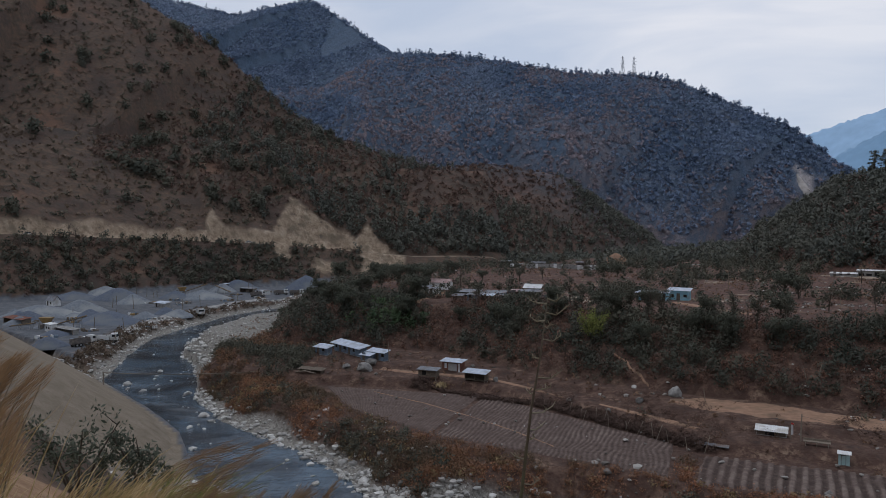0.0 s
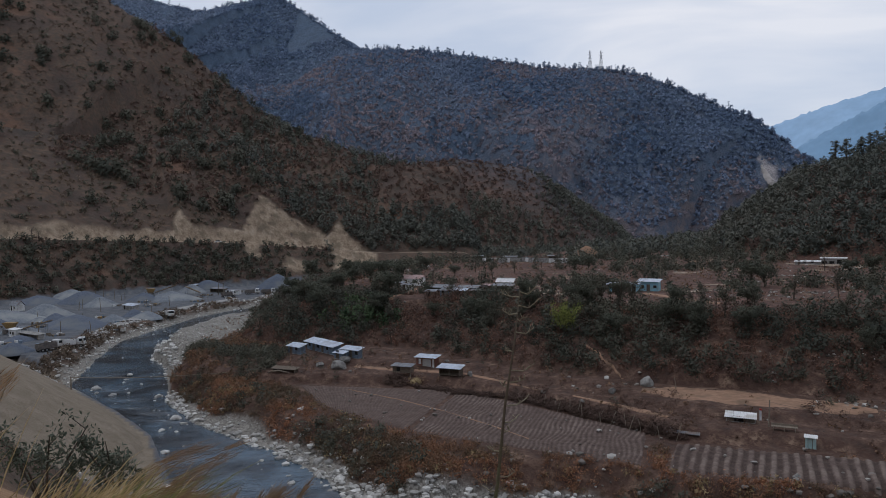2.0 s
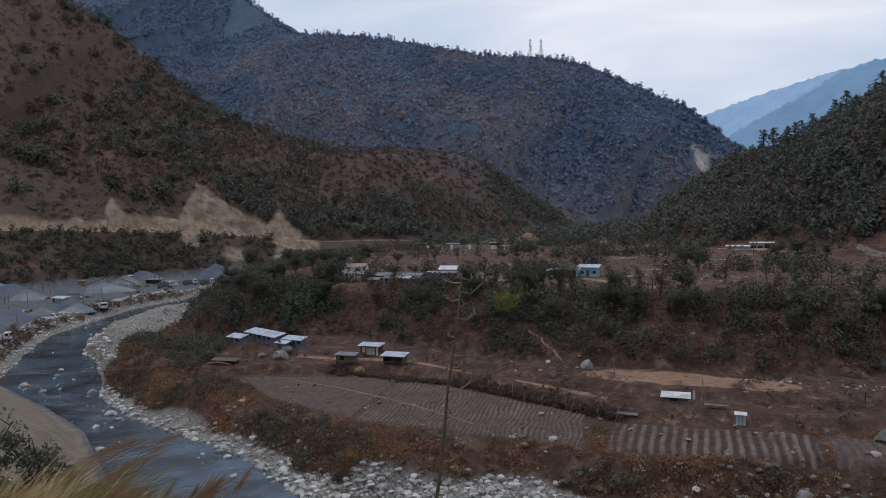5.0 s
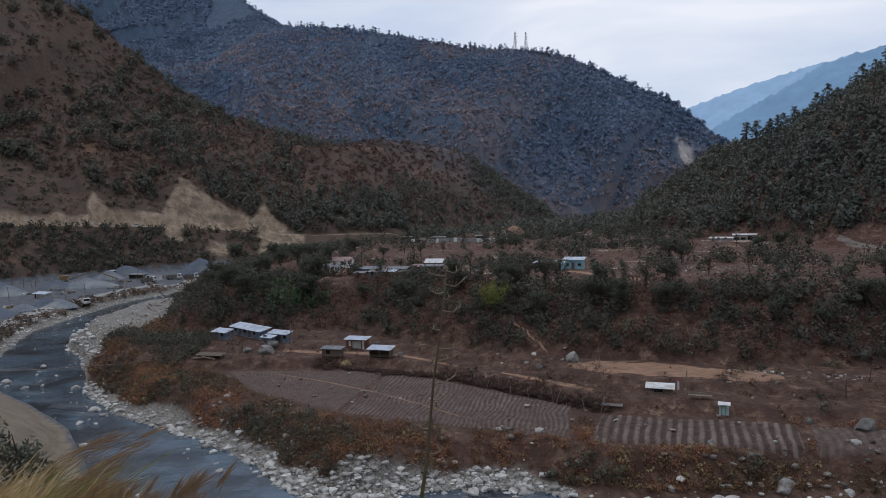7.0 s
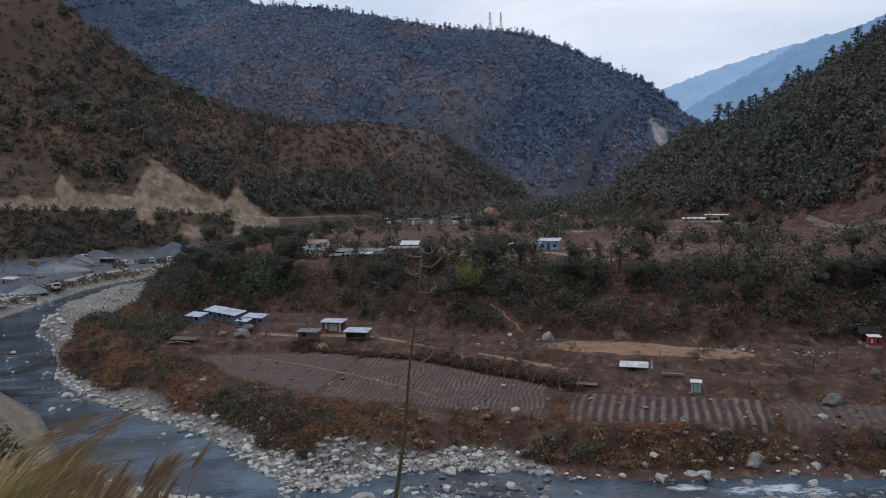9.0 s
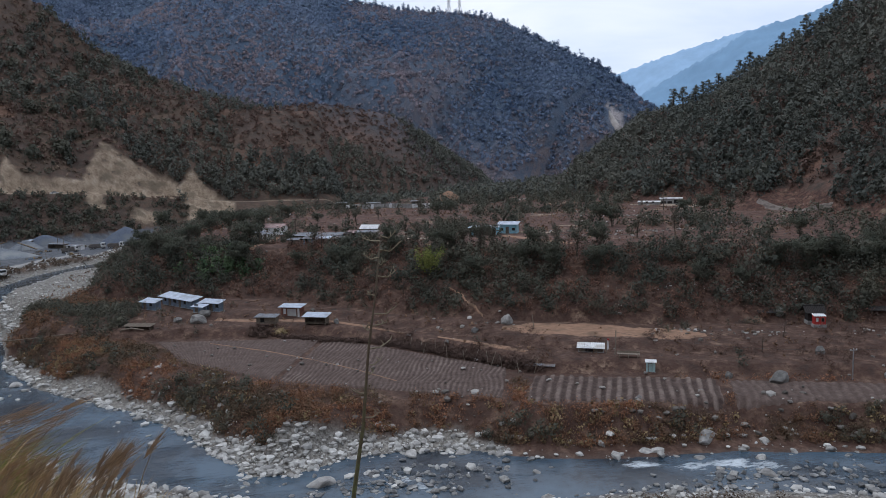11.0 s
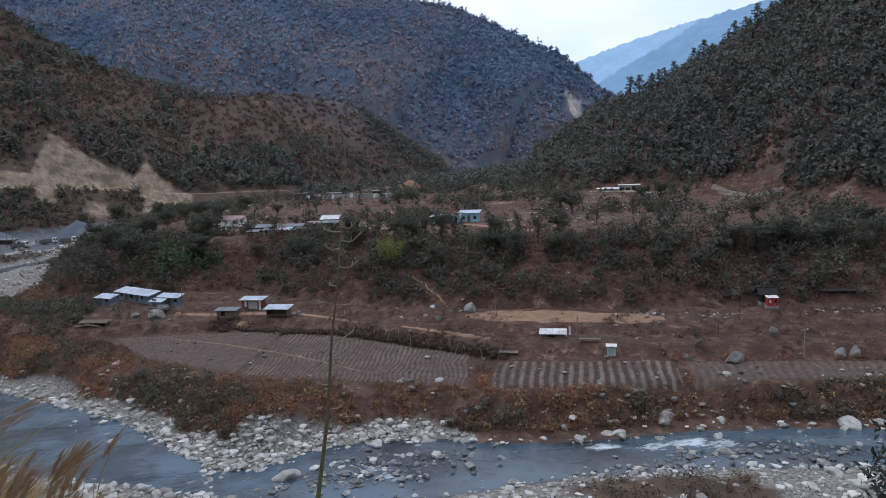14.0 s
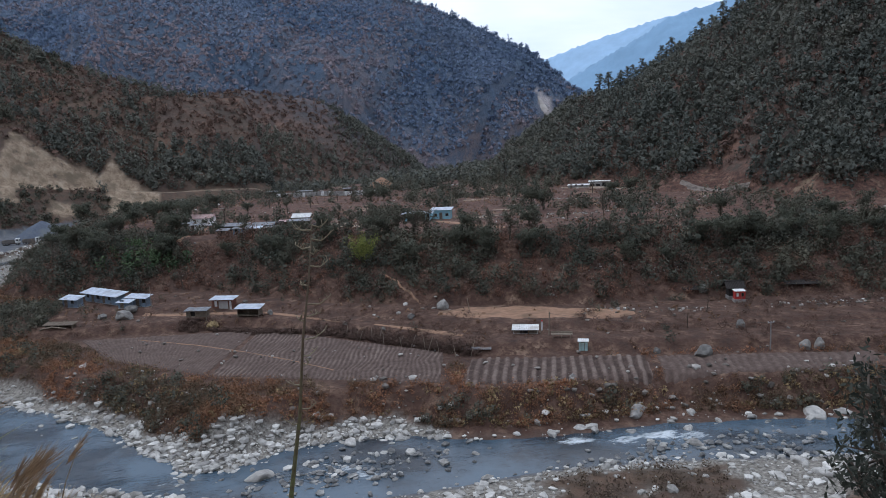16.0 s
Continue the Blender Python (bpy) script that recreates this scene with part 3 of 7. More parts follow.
def tube(bm, points, radii, sides=6):
    """A tapered tube through points, closed at both ends."""
    rings = []
    pts = [Vector(p) for p in points]
    for k, p in enumerate(pts):
        way = (pts[min(k + 1, len(pts) - 1)] - pts[max(k - 1, 0)]).normalized()
        u = way.orthogonal().normalized()
        if k and u.dot(rings[-1][1]) < 0:
            u = -u
        w = way.cross(u)
        ring_v = [bm.verts.new(p + radii[k] * (math.cos(a) * u + math.sin(a) * w)) for a in (2 * math.pi * i / sides for i in range(sides))]
        rings.append((ring_v, u))
    for (a, _), (b, _) in zip(rings, rings[1:]):
        for i in range(sides):
            bm.faces.new((a[i], a[(i + 1) % sides], b[(i + 1) % sides], b[i]))
    bm.faces.new(rings[0][0][::-1])
    bm.faces.new(rings[-1][0])


def leaves(centres, sizes, rng, tone, narrow=0.6, facing=None, loose=1.0, upright=False):
    """Arrays of small four-cornered leaves at the centres, turned at random or roughly to the side they face."""
    n = len(centres)
    out = rng.normal(size=(n, 3))
    if facing is not None:
        out = out * loose / 1.7 + facing / (np.linalg.norm(facing, axis=1, keepdims=True) + 1e-6)
    u = np.cross(out, rng.normal(size=(n, 3)))
    u /= np.linalg.norm(u, axis=1, keepdims=True) + 1e-9
    if upright:
        u = rng.normal(size=(n, 3)) * 0.4 + np.array([0, 0, 1.0])
        u /= np.linalg.norm(u, axis=1, keepdims=True)
    w = np.cross(out, u)
    w /= np.linalg.norm(w, axis=1, keepdims=True) + 1e-9
    u, w = u * sizes[:, None], w * sizes[:, None] * narrow
    v = np.stack([centres - u, centres + w * (0.7 + 0.6 * rng.rand(n, 1)), centres + u, centres - w * (0.7 + 0.6 * rng.rand(n, 1))], 1).reshape(-1, 3)
    return v, np.arange(4 * n).reshape(-1, 4), np.repeat(tone, 4)


ICO = bmesh.new()
bmesh.ops.create_icosphere(ICO, subdivisions=1, radius=1.0)
ICO_V = np.array([v.co[:] for v in ICO.verts])
ICO_F = np.array([[v.index for v in f.verts] for f in ICO.faces])
ICO.free()



def crowd(name, x, y, height, width, count, leaf, material, label, category, seed, conical=0.0, z=None, tones=(0, 1), trunk=0.25, grassy=False, loose=0.6):
    """Many plants as one mesh: each is a few tufts of ragged leaves over its foot."""
    rng = np.random.RandomState(seed)
    n = len(x)
    z = valley(x, y)[0] if z is None else z
    tufts = 4
    t_at = rng.rand(n, tufts)
    spread = width[:, None] * (0.55 if not conical else 0.5) * (1 - conical * t_at)
    ang = rng.rand(n, tufts) * 6.283
    tc = np.stack([x[:, None] + spread * np.cos(ang), y[:, None] + spread * np.sin(ang), z[:, None] + height[:, None] * (trunk + (0.9 - trunk) * t_at)], -1)
    which = rng.randint(0, tufts, (n, count))
    c = np.take_along_axis(tc, which[..., None].repeat(3, -1), 1)
    puff = (width * 0.33)[:, None, None] * (1 - conical * 0.6 * np.take_along_axis(t_at, which, 1))[..., None]
    c = c + rng.normal(size=c.shape) * puff * np.array([1, 1, 0.8])
    c[..., 2] = np.maximum(c[..., 2], z[:, None] + 0.05 * height[:, None])
    own = rng.uniform(0, 1, n) * (tones[1] - tones[0]) + tones[0] if isinstance(tones, tuple) else np.clip(tones + rng.normal(0, 0.1, n), 0, 1)
    tone = np.repeat(own, count)
    heart = np.stack([x, y, z + height * 0.35], -1)[:, None]
    facing = (c - heart + np.array([0, 0, 1.3]) * width[:, None, None]).reshape(-1, 3)
    size = (leaf * width)[:, None].repeat(count, 1).ravel() * rng.uniform(0.6, 1.3, n * count)
    made = leaves(c.reshape(-1, 3), size * (1.9 if grassy else 1), rng, tone, 0.16 if grassy else 0.7, facing, loose, grassy)
    v, f, t = made
    return tagged(link_mesh(name, v, f, material, smooth=True, attrs={"tone": t}), label, category, kind="stuff")


def shell(lobes, radii, hearts, spans, count, leaf, rng, tone, flat=0.85, ragged=0.25):
    """Leaf clusters (triangles) over round lobes of a crown, and normals that follow the crown's own roundness."""
    n = len(lobes)
    d = rng.normal(size=(n, count, 3)) + np.array([0, 0, 0.25])
    d /= np.linalg.norm(d, axis=2, keepdims=True)
    reach = radii[:, None, None] * (1 + ragged * rng.normal(size=(n, count, 1))) * np.array([1, 1, flat])
    c = (lobes[:, None] + d * reach).reshape(-1, 3)
    size = (np.repeat(leaf, count) * rng.uniform(0.55, 1.35, n * count))[:, None]
    d = d.reshape(-1, 3)
    face = d + rng.normal(size=d.shape) * 0.45
    u = np.cross(face, rng.normal(size=face.shape))
    u /= np.linalg.norm(u, axis=1, keepdims=True) + 1e-9
    w = np.cross(face, u)
    w /= np.linalg.norm(w, axis=1, keepdims=True) + 1e-9
    v = np.stack([c + u * size, c + (w * 0.9 - u * 0.6) * size * rng.uniform(0.7, 1.3, (len(c), 1)), c - (w * 0.9 + u * 0.5) * size * rng.uniform(0.7, 1.3, (len(c), 1))], 1)
    out = 0.45 * d + 0.9 * (c - np.repeat(hearts, count, 0)) / np.repeat(spans, count)[:, None] + np.array([0, 0, 0.30]) + 0.22 * rng.normal(size=d.shape)
    out /= np.linalg.norm(out, axis=1, keepdims=True) + 1e-9
    turned = np.einsum("ij,ij->i", np.cross(v[:, 1] - v[:, 0], v[:, 2] - v[:, 0]), out) < 0
    v[turned] = v[turned][:, ::-1]
    t = np.repeat(np.clip(np.repeat(tone, count) + rng.normal(0, 0.05, len(c)), 0, 1), 3)
    return v.reshape(-1, 3), np.arange(3 * len(c)).reshape(-1, 3), t, np.repeat(out, 3, 0)


def fluff(name, x, y, height, width, count, leaf, material, label, category, seed, z=None, tones=(0, 1), cone=0.0, foot=0.3, lobes=4, ragged=0.25, jitter=0.12):
    """Many plants as one mesh: each a crown of round lobes made of leaf clusters. foot: where the crown starts, as a share of its height."""
    rng = np.random.RandomState(seed)
    n = len(x)
    z = valley(x, y)[0] if z is None else z
    own = rng.uniform(*tones, n) if isinstance(tones, tuple) else np.clip(tones + rng.normal(0, jitter, n), 0, 1)
    k = (np.arange(lobes) + rng.rand(n, lobes)) / lobes
    up = foot + (0.95 - foot) * k
    girth = width[:, None] * (1 - cone * k)
    a = rng.rand(n, lobes) * 6.283
    off = girth * 0.26 * rng.rand(n, lobes) ** 0.5
    at = np.stack([x[:, None] + off * np.cos(a), y[:, None] + off * np.sin(a), z[:, None] + height[:, None] * up], -1).reshape(-1, 3)
    r = (girth * rng.uniform(0.24, 0.38, (n, lobes))).ravel()
    heart = np.repeat(np.stack([x, y, z + height * 0.35], -1), lobes, 0)
    v, f, t, nm = shell(at, r, heart, np.repeat(width, lobes), max(1, count // lobes), np.repeat(leaf * width, lobes), rng, np.repeat(own, lobes), ragged=ragged)
    return tagged(link_mesh(name, v, f, material, smooth=True, attrs={"tone": t}, normals=nm), label, category, kind="stuff")


def along_bank(n, line, lo, hi, seed, span=None):
    """Places at lo to hi metres from a bank line, crowded towards the water; plus is land on the line's left."""
    rng = np.random.RandomState(seed)
    pts = np.array([p[:2] for p in line], float)
    s_at = np.concatenate([[0], np.cumsum(np.hypot(*np.diff(pts, axis=0).T))])
    s = rng.uniform(*(span or (0, s_at[-1])), n)
    k = np.clip(np.searchsorted(s_at, s) - 1, 0, len(pts) - 2)
    u = ((s - s_at[k]) / (s_at[k + 1] - s_at[k]))[:, None]
    way = (pts[k + 1] - pts[k]) / (s_at[k + 1] - s_at[k])[:, None]
    d = lo + (hi - lo) * rng.rand(n) ** 1.6
    at = pts[k] * (1 - u) + pts[k + 1] * u + np.stack([-way[:, 1], way[:, 0]], -1) * d[:, None]
    return at[:, 0], at[:, 1]


def scatter(n, box4, seed, accept):
    """Up to n random places in a box of the plan that accept(x, y, height, masks, chance) lets pass."""
    rng = np.random.RandomState(seed)
    x, y = rng.uniform(box4[0], box4[1], n), rng.uniform(box4[2], box4[3], n)
    z, mk = valley(x, y)
    ok = accept(x, y, z, mk, rng.rand(n))
    return x[ok], y[ok], z[ok]


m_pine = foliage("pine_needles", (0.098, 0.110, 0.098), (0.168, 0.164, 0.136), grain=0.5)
# pine for the far mountain and its skyline, air haze put into the colour
m_hazed_pine = foliage("hazed_pine_needles", (0.156, 0.218, 0.326), (0.258, 0.314, 0.416), thinness=0.45, grain=0.05, vary=0.06, mottle=0.3)
m_shrub = foliage("shrub_leaves", (0.078, 0.086, 0.070), (0.150, 0.140, 0.104), grain=0.8)
m_dry = foliage("dry_brush", (0.18, 0.135, 0.075), (0.40, 0.300, 0.165))
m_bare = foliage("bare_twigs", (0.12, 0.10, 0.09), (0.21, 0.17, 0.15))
# bare twigs for the far mountain, paled and blued as by haze
m_hazed_bare = foliage("hazed_bare_twigs", (0.235, 0.232, 0.282), (0.350, 0.292, 0.312), thinness=0.45, grain=0.05, vary=0.06, mottle=0.3)
m_bracken = foliage("dull_bracken", (0.140, 0.082, 0.064), (0.300, 0.168, 0.118))
m_hillbrush = foliage("hill_brush", (0.105, 0.082, 0.066), (0.200, 0.150, 0.108), grain=0.3)
m_weed = foliage("dry_weeds", (0.115, 0.072, 0.053), (0.27, 0.17, 0.11))
m_rust = foliage("rust_bracken", (0.125, 0.098, 0.068), (0.365, 0.175, 0.100), grain=0.5)
m_brown = foliage("leafless_brown_bush", (0.110, 0.076, 0.064), (0.210, 0.136, 0.108), grain=0.8)
m_fresh = foliage("fresh_green_leaves", (0.055, 0.092, 0.050), (0.110, 0.155, 0.080), grain=0.8)
m_bark = grainy("bark", (0.05, 0.04, 0.033), (0.13, 0.105, 0.085), 9.0, bump=0.6)
m_stone = grainy("river_stone", (0.26, 0.255, 0.245), (0.52, 0.50, 0.47), 2.2, 0.85, 0.4, 0.05, dirt=(0.17, 0.16, 0.145), own=0.5)

# ---------------------------------------------------------------- fields
m_ridge, nt, bsdf = sheet("ridged_soil", 0.95)
k = n_math(nt, "MULTIPLY_ADD", n_noise(nt, 1.1, 8, rough=0.75), 1.3)
nt.nodes[-1].inputs[2].default_value = -0.65
k = n_math(nt, "ADD", n_attr(nt, "crest"), k, True)
nt.links.new(n_ramp(nt, k, [(0.10, (0.054, 0.036, 0.030)), (0.5, (0.120, 0.086, 0.073)), (0.9, (0.215, 0.170, 0.145))]), bsdf.inputs["Base Color"])
n_bump(nt, bsdf, n_noise(nt, 6.0, 4), 0.7, 0.06)


FIELDS = []


def on_field(x, y):
    return np.any([inside(x, y, c) for c in FIELDS], axis=0)


def field_strip(name, corners, spacing, high, seed, label, keen=1.0, wobble=0.2):
    """A field between four corners (back left, back right, front right, front left), in ridges from back to front."""
    (ax, ay), (bx, by), (cx, cy), (dx, dy) = corners
    FIELDS.append([tuple(c) for c in corners])
    wide, deep = math.hypot(bx - ax, by - ay), math.hypot(dx - ax, dy - ay)
    nu, nv = int(wide / 0.17), int(deep / 0.4)
    u, v = np.meshgrid(np.linspace(0, 1, nu), np.linspace(0, 1, nv))
    x = (ax * (1 - u) + bx * u) * (1 - v) + (dx * (1 - u) + cx * u) * v
    y = (ay * (1 - u) + by * u) * (1 - v) + (dy * (1 - u) + cy * u) * v
    ph = u * wide / spacing + wobble * lumps(x, y, 5, 2, seed)
    crest = np.clip(0.5 + 1.3 * np.sin(2 * math.pi * ph), 0, 1) * (0.75 + 0.35 * lumps(x, y, 3, 3, seed + 1))
    edge = np.minimum(np.minimum(u, 1 - u) * wide, np.minimum(v, 1 - v) * deep)
    z = valley(x.ravel(), y.ravel())[0].reshape(x.shape) + 0.10 + high * crest + 0.05 * lumps(x, y, 1.0, 2, seed + 2) - 0.5 * step(0.8, 0.0, edge)
    ob = link_mesh(name, np.stack([x, y, z], -1).reshape(-1, 3), grid_faces(nv, nu)[:, ::-1], m_ridge, smooth=True, attrs={"crest": np.clip(0.42 + (crest - 0.42) * keen, 0, 1)})
    return tagged(ob, label, "field", kind="structure")


field_strip("field_1", [(8, 132), (34.5, 101.5), (29, 87.5), (-2, 106)], 0.85, 0.09, 3, "harvested grey-brown field with low stubble rows", keen=0.38, wobble=0.6)
field_strip("field_2", [(-24, 139.5), (8, 132), (-2, 106), (-17, 122)], 0.85, 0.08, 4, "harvested grey-brown field above the river bend", keen=0.16, wobble=0.7)
field_strip("field_3", [(36.5, 97), (61.4, 86.4), (56.3, 77.2), (31.0, 85.6)], 1.4, 0.28, 5, "ploughed field in broad pale ridges and dark furrows", keen=0.6, wobble=0.14)
field_strip("field_4", [(62, 86), (92, 73.3), (87, 67.8), (57.3, 77)], 1.3, 0.16, 6, "field with weathered ridges and stones", keen=0.2, wobble=0.5)

# ---------------------------------------------------------------- woods and brush
FOOT_PATH = [(38.3, 127.2), (37.6, 128.7), (37.4, 131), (36.2, 133.4), (36.2, 136.0), (34.6, 138.6), (33.4, 140.6)]


def sized(n, lo, hi, seed):
    return np.random.RandomState(seed).uniform(lo, hi, n)


VILLAGE_ROAD = [(-12, 442), (-4, 434), (10, 420), (30, 385), (52, 362), (85, 350), (130, 345)]
OPEN_GROUND = [(53, 172, 8), (6, 178, 6), (62, 190, 14), (26, 205, 8), (8, 190, 9), (-1, 218, 9), (152, 258, 17), (173, 206, 13), (30, 258, 26), (84, 187, 14), (112, 215, 20), (140, 230, 16)]     # yards and plots kept clear of bushes


def clearing(x, y):
    return np.any([np.hypot(x - a, y - b) < r for a, b, r in OPEN_GROUND], axis=0) | ((x > 130) & (np.abs(x - (y - 40) * 0.74) < 5) & (y < 250))


def woods():
    def open_view(x, y):
        return (np.arctan2(-x, y) > -0.62) & (np.arctan2(-x, y) < 0.55)

    # far mountain: dark woods above, leafless woods in the lower folds, both in haze-blued colours
    def slip(x, y):
        return np.hypot(x - 476, (y - 910) * 0.6) < 17

    for k, (n, where, full) in enumerate([(42000, (-480, 620, 780, 1420), 0.55), (16000, (-1000, -250, 1300, 1780), 1.2)]):
        x, y, z = scatter(n, where, 1 + 300 * k, lambda x, y, z, k, c: (z > 25) & open_view(x, y) & (c < full + 1.3 * lumps(x, y, 130, 4, 5) + 0.3 * step(90, 240, z)) & ~slip(x, y))
        n = len(x)
        fluff("ridge_woods", x, y, sized(n, 2.4, 4.2, 2), sized(n, 5.0, 9.5, 3), 9, 0.29, m_hazed_pine, "dense pine woods over the far mountain, colour blued for haze", "woods", 4 + k, z - 1.2, 0.5 + 0.7 * lumps(x, y, 170, 4, 33), 0.2, 0.05, 3, 0.2, 0.03)
    x, y, z = scatter(22000, (-480, 620, 760, 1300), 91, lambda x, y, z, k, c: (z > 12) & open_view(x, y) & (k["far"] > 0.5) & (c < 0.35 - 1.5 * lumps(x, y, 130, 4, 5) + 0.3 * step(240, 90, z)) & ~slip(x, y))
    n = len(x)
    fluff("ridge_bare_woods", x, y, sized(n, 1.8, 3.4, 2), sized(n, 4.5, 9.0, 3), 9, 0.29, m_hazed_bare, "leafless brown woods on the far mountain, colour paled and blued for haze", "woods", 6, z - 1.2, 0.5 + 0.6 * lumps(x, y, 110, 4, 35), 0.2, 0.05, 3, 0.2, 0.03)
    # spur under the mountain: pines in its hollows, leafless scrub between
    x, y, z = scatter(26000, (-230, 260, 440, 810), 6, lambda x, y, z, k, c: ((z > 18.2) | ((y > 470) & (x > -40) & (z > 4))) & (k["scarp"] < 0.3) & (c < 0.16 + 0.85 * lumps(x, y, 75, 4, 9) + 0.4 * step(60, 25, z)) & (x > -190 + 0.25 * (y - 470) + 25 * lumps(x, y, 40, 2, 8)))
    n = len(x)
    fluff("spur_woods", x, y, sized(n, 4, 9, 7), sized(n, 3.5, 7.0, 8), 42, 0.135, m_pine, "dark pine and scrub woods on the lower spur", "woods", 9, z - 0.6, 0.5 + 0.4 * lumps(x, y, 60, 3, 36), 0.35, 0.1, 4)
    x, y, z = scatter(9000, (-230, 260, 440, 810), 61, lambda x, y, z, k, c: (z > 17.5) & (k["scarp"] < 0.3) & (c < 0.8 - 0.5 * lumps(x, y, 75, 4, 9)))
    n = len(x)
    fluff("spur_scrub", x, y, sized(n, 1.5, 3.5, 7), sized(n, 3.0, 6.0, 8), 18, 0.17, m_brown, "leafless brown scrub on the lower spur", "scrub", 10, z - 0.3, cone=0.2, foot=0.1, lobes=3)
    # trees at the spur's foot, down to the far road
    x, y, z = scatter(8000, (-70, 270, 345, 540), 62, lambda x, y, z, k, c: (z > 16.3) & (z < 34) & (k["scarp"] < 0.3) & (near_line(x, y, RIVER)[1] > 0) & (c < 0.42 + 0.5 * lumps(x, y, 30, 3, 58)) & (near_line(x, y, VILLAGE_ROAD)[0] > 7)
                      & ~((y < 445) & (near_line(x, y, VILLAGE_ROAD)[1] < 0) & (near_line(x, y, VILLAGE_ROAD)[0] < 60)))
    n = len(x)
    fluff("foot_woods", x, y, sized(n, 3, 7, 7), sized(n, 3.0, 6.0, 8), 26, 0.18, m_pine, "dark trees at the foot of the spur", "woods", 63, z - 0.4, cone=0.3, foot=0.1)
    # hill to the right
    x, y, z = scatter(36000, (90, 560, 100, 520), 11, lambda x, y, z, k, c: (k["forest"] > 0.5) & (z > 20) & (np.arctan2(x, y) < 1.05) & (c < 0.64 + 0.5 * lumps(x, y, 45, 4, 12)) & ~clearing(x, y))
    n = len(x)
    fluff("hill_pines", x, y, sized(n, 4.5, 10, 12), sized(n, 3.2, 6.5, 13), 46, 0.125, m_pine, "dark pine woods on the steep hill", "woods", 14, z - 0.5, 0.45 + 0.45 * lumps(x, y, 35, 3, 34), 0.45, 0.08, 4, 0.3)
    x, y, z = scatter(12000, (90, 560, 90, 520), 15, lambda x, y, z, k, c: (k["forest"] > 0.5) & (z > 18) & (np.arctan2(x, y) < 1.05) & (c < 0.6 - 0.4 * lumps(x, y, 45, 4, 12)) & ~clearing(x, y))
    n = len(x)
    fluff("hill_scrub", x, y, sized(n, 2, 4.5, 12), sized(n, 3.0, 5.5, 13), 24, 0.16, m_brown, "brown leafless scrub among the hill pines", "scrub", 16, z - 0.3, (0, 0.7), foot=0.1, lobes=3)
    # grassy hill to the left: large round bushes, low scrub, dry tufts
    x, y, z = scatter(2600, (-620, -90, 340, 720), 17, lambda x, y, z, k, c: (z > 40) & (k["scarp"] < 0.1) & (c < 0.16 + 0.2 * lumps(x, y, 70, 3, 14)))
    n = len(x)
    fluff("hillside_trees", x, y, sized(n, 5, 9.5, 18), sized(n, 7, 13, 19), 190, 0.085, m_shrub, "round dark bushes scattered over the dry grass hill", "bushes", 20, z - 0.8, (0.1, 0.6), 0.15, 0.12, 7, 0.3)
    x, y, z = scatter(9000, (-620, -60, 330, 700), 172, lambda x, y, z, k, c: (z > 24) & (k["scarp"] < 0.15) & (k["grey"] < 0.2) & (c < 0.24 + 0.4 * lumps(x, y, 60, 4, 14)))
    n = len(x)
    fluff("hillside_bushes", x, y, sized(n, 1.2, 3.2, 18), sized(n, 2, 5, 19), 30, 0.15, m_shrub, "low dark green bushes on the dry grass hill", "bushes", 21, z - 0.3, (0.1, 0.9), foot=0.1)
    x, y, z = scatter(13000, (-620, -20, 330, 700), 21, lambda x, y, z, k, c: (z > 20) & (k["scarp"] < 0.2) & (k["grey"] < 0.2) & (c < 0.75 + 0.35 * lumps(x, y, 25, 3, 19)))
    n = len(x)
    fluff("hillside_brush", x, y, sized(n, 0.5, 1.5, 22), sized(n, 2.0, 5.0, 23), 12, 0.17, m_hillbrush, "low brown brush on the dry hillside", "brush", 24, z - 0.2, 0.5 + 0.5 * lumps(x, y, 50, 3, 27), foot=0.1, lobes=3)
    # bank under the far road
    x, y, z = scatter(9000, (-330, -30, 250, 450), 25, lambda x, y, z, k, c: (z > 4.5) & (z < 33) & (k["scarp"] < 0.3) & (k["grey"] < 0.2) & (near_line(x, y, RIVER)[1] < 0) & (near_line(x, y, BANK_NEAR)[1] > 0)
                      & (c < 0.68 + 0.5 * lumps(x, y, 30, 3, 15)))
    n = len(x)
    fluff("road_bank_bushes", x, y, sized(n, 1.5, 4.5, 26), sized(n, 2.2, 5.0, 27), 44, 0.13, m_shrub, "dark bushes on the bank below the far road", "bushes", 28, z - 0.3, (0, 0.7), foot=0.08)
    x, y, z = scatter(7000, (-330, -30, 250, 450), 251, lambda x, y, z, k, c: (z > 4.0) & (z < 33) & (k["scarp"] < 0.3) & (k["grey"] < 0.2) & (near_line(x, y, RIVER)[1] < 0) & (near_line(x, y, BANK_NEAR)[1] > 0) & (c < 0.6))
    n = len(x)
    fluff("road_bank_brush", x, y, sized(n, 0.8, 2.2, 26), sized(n, 1.8, 3.5, 27), 20, 0.15, m_brown, "leafless brown brush below the far road", "brush", 281, z - 0.2, (0, 0.8), foot=0.1, lobes=3)
    x, y = along_bank(900, BANK_FAR, -8.5, -2.0, 255)
    ok = (lumps(x, y, 9, 3, 92) > -0.15) & (valley(x, y)[0] > 0.6)
    x, y = x[ok], y[ok]
    n = len(x)
    fluff("quarry_bank_brush", x, y, sized(n, 0.5, 1.8, 26), sized(n, 1.2, 2.8, 27), 34, 0.12, m_hillbrush, "dry brown brush along the quarry bank", "brush", 282, foot=0.06)
    # bluff between the fields and the village
    def on_bluff(x, y, far=26.0, path=1.4):
        d, side, _, _ = near_line(x, y, FOOT)
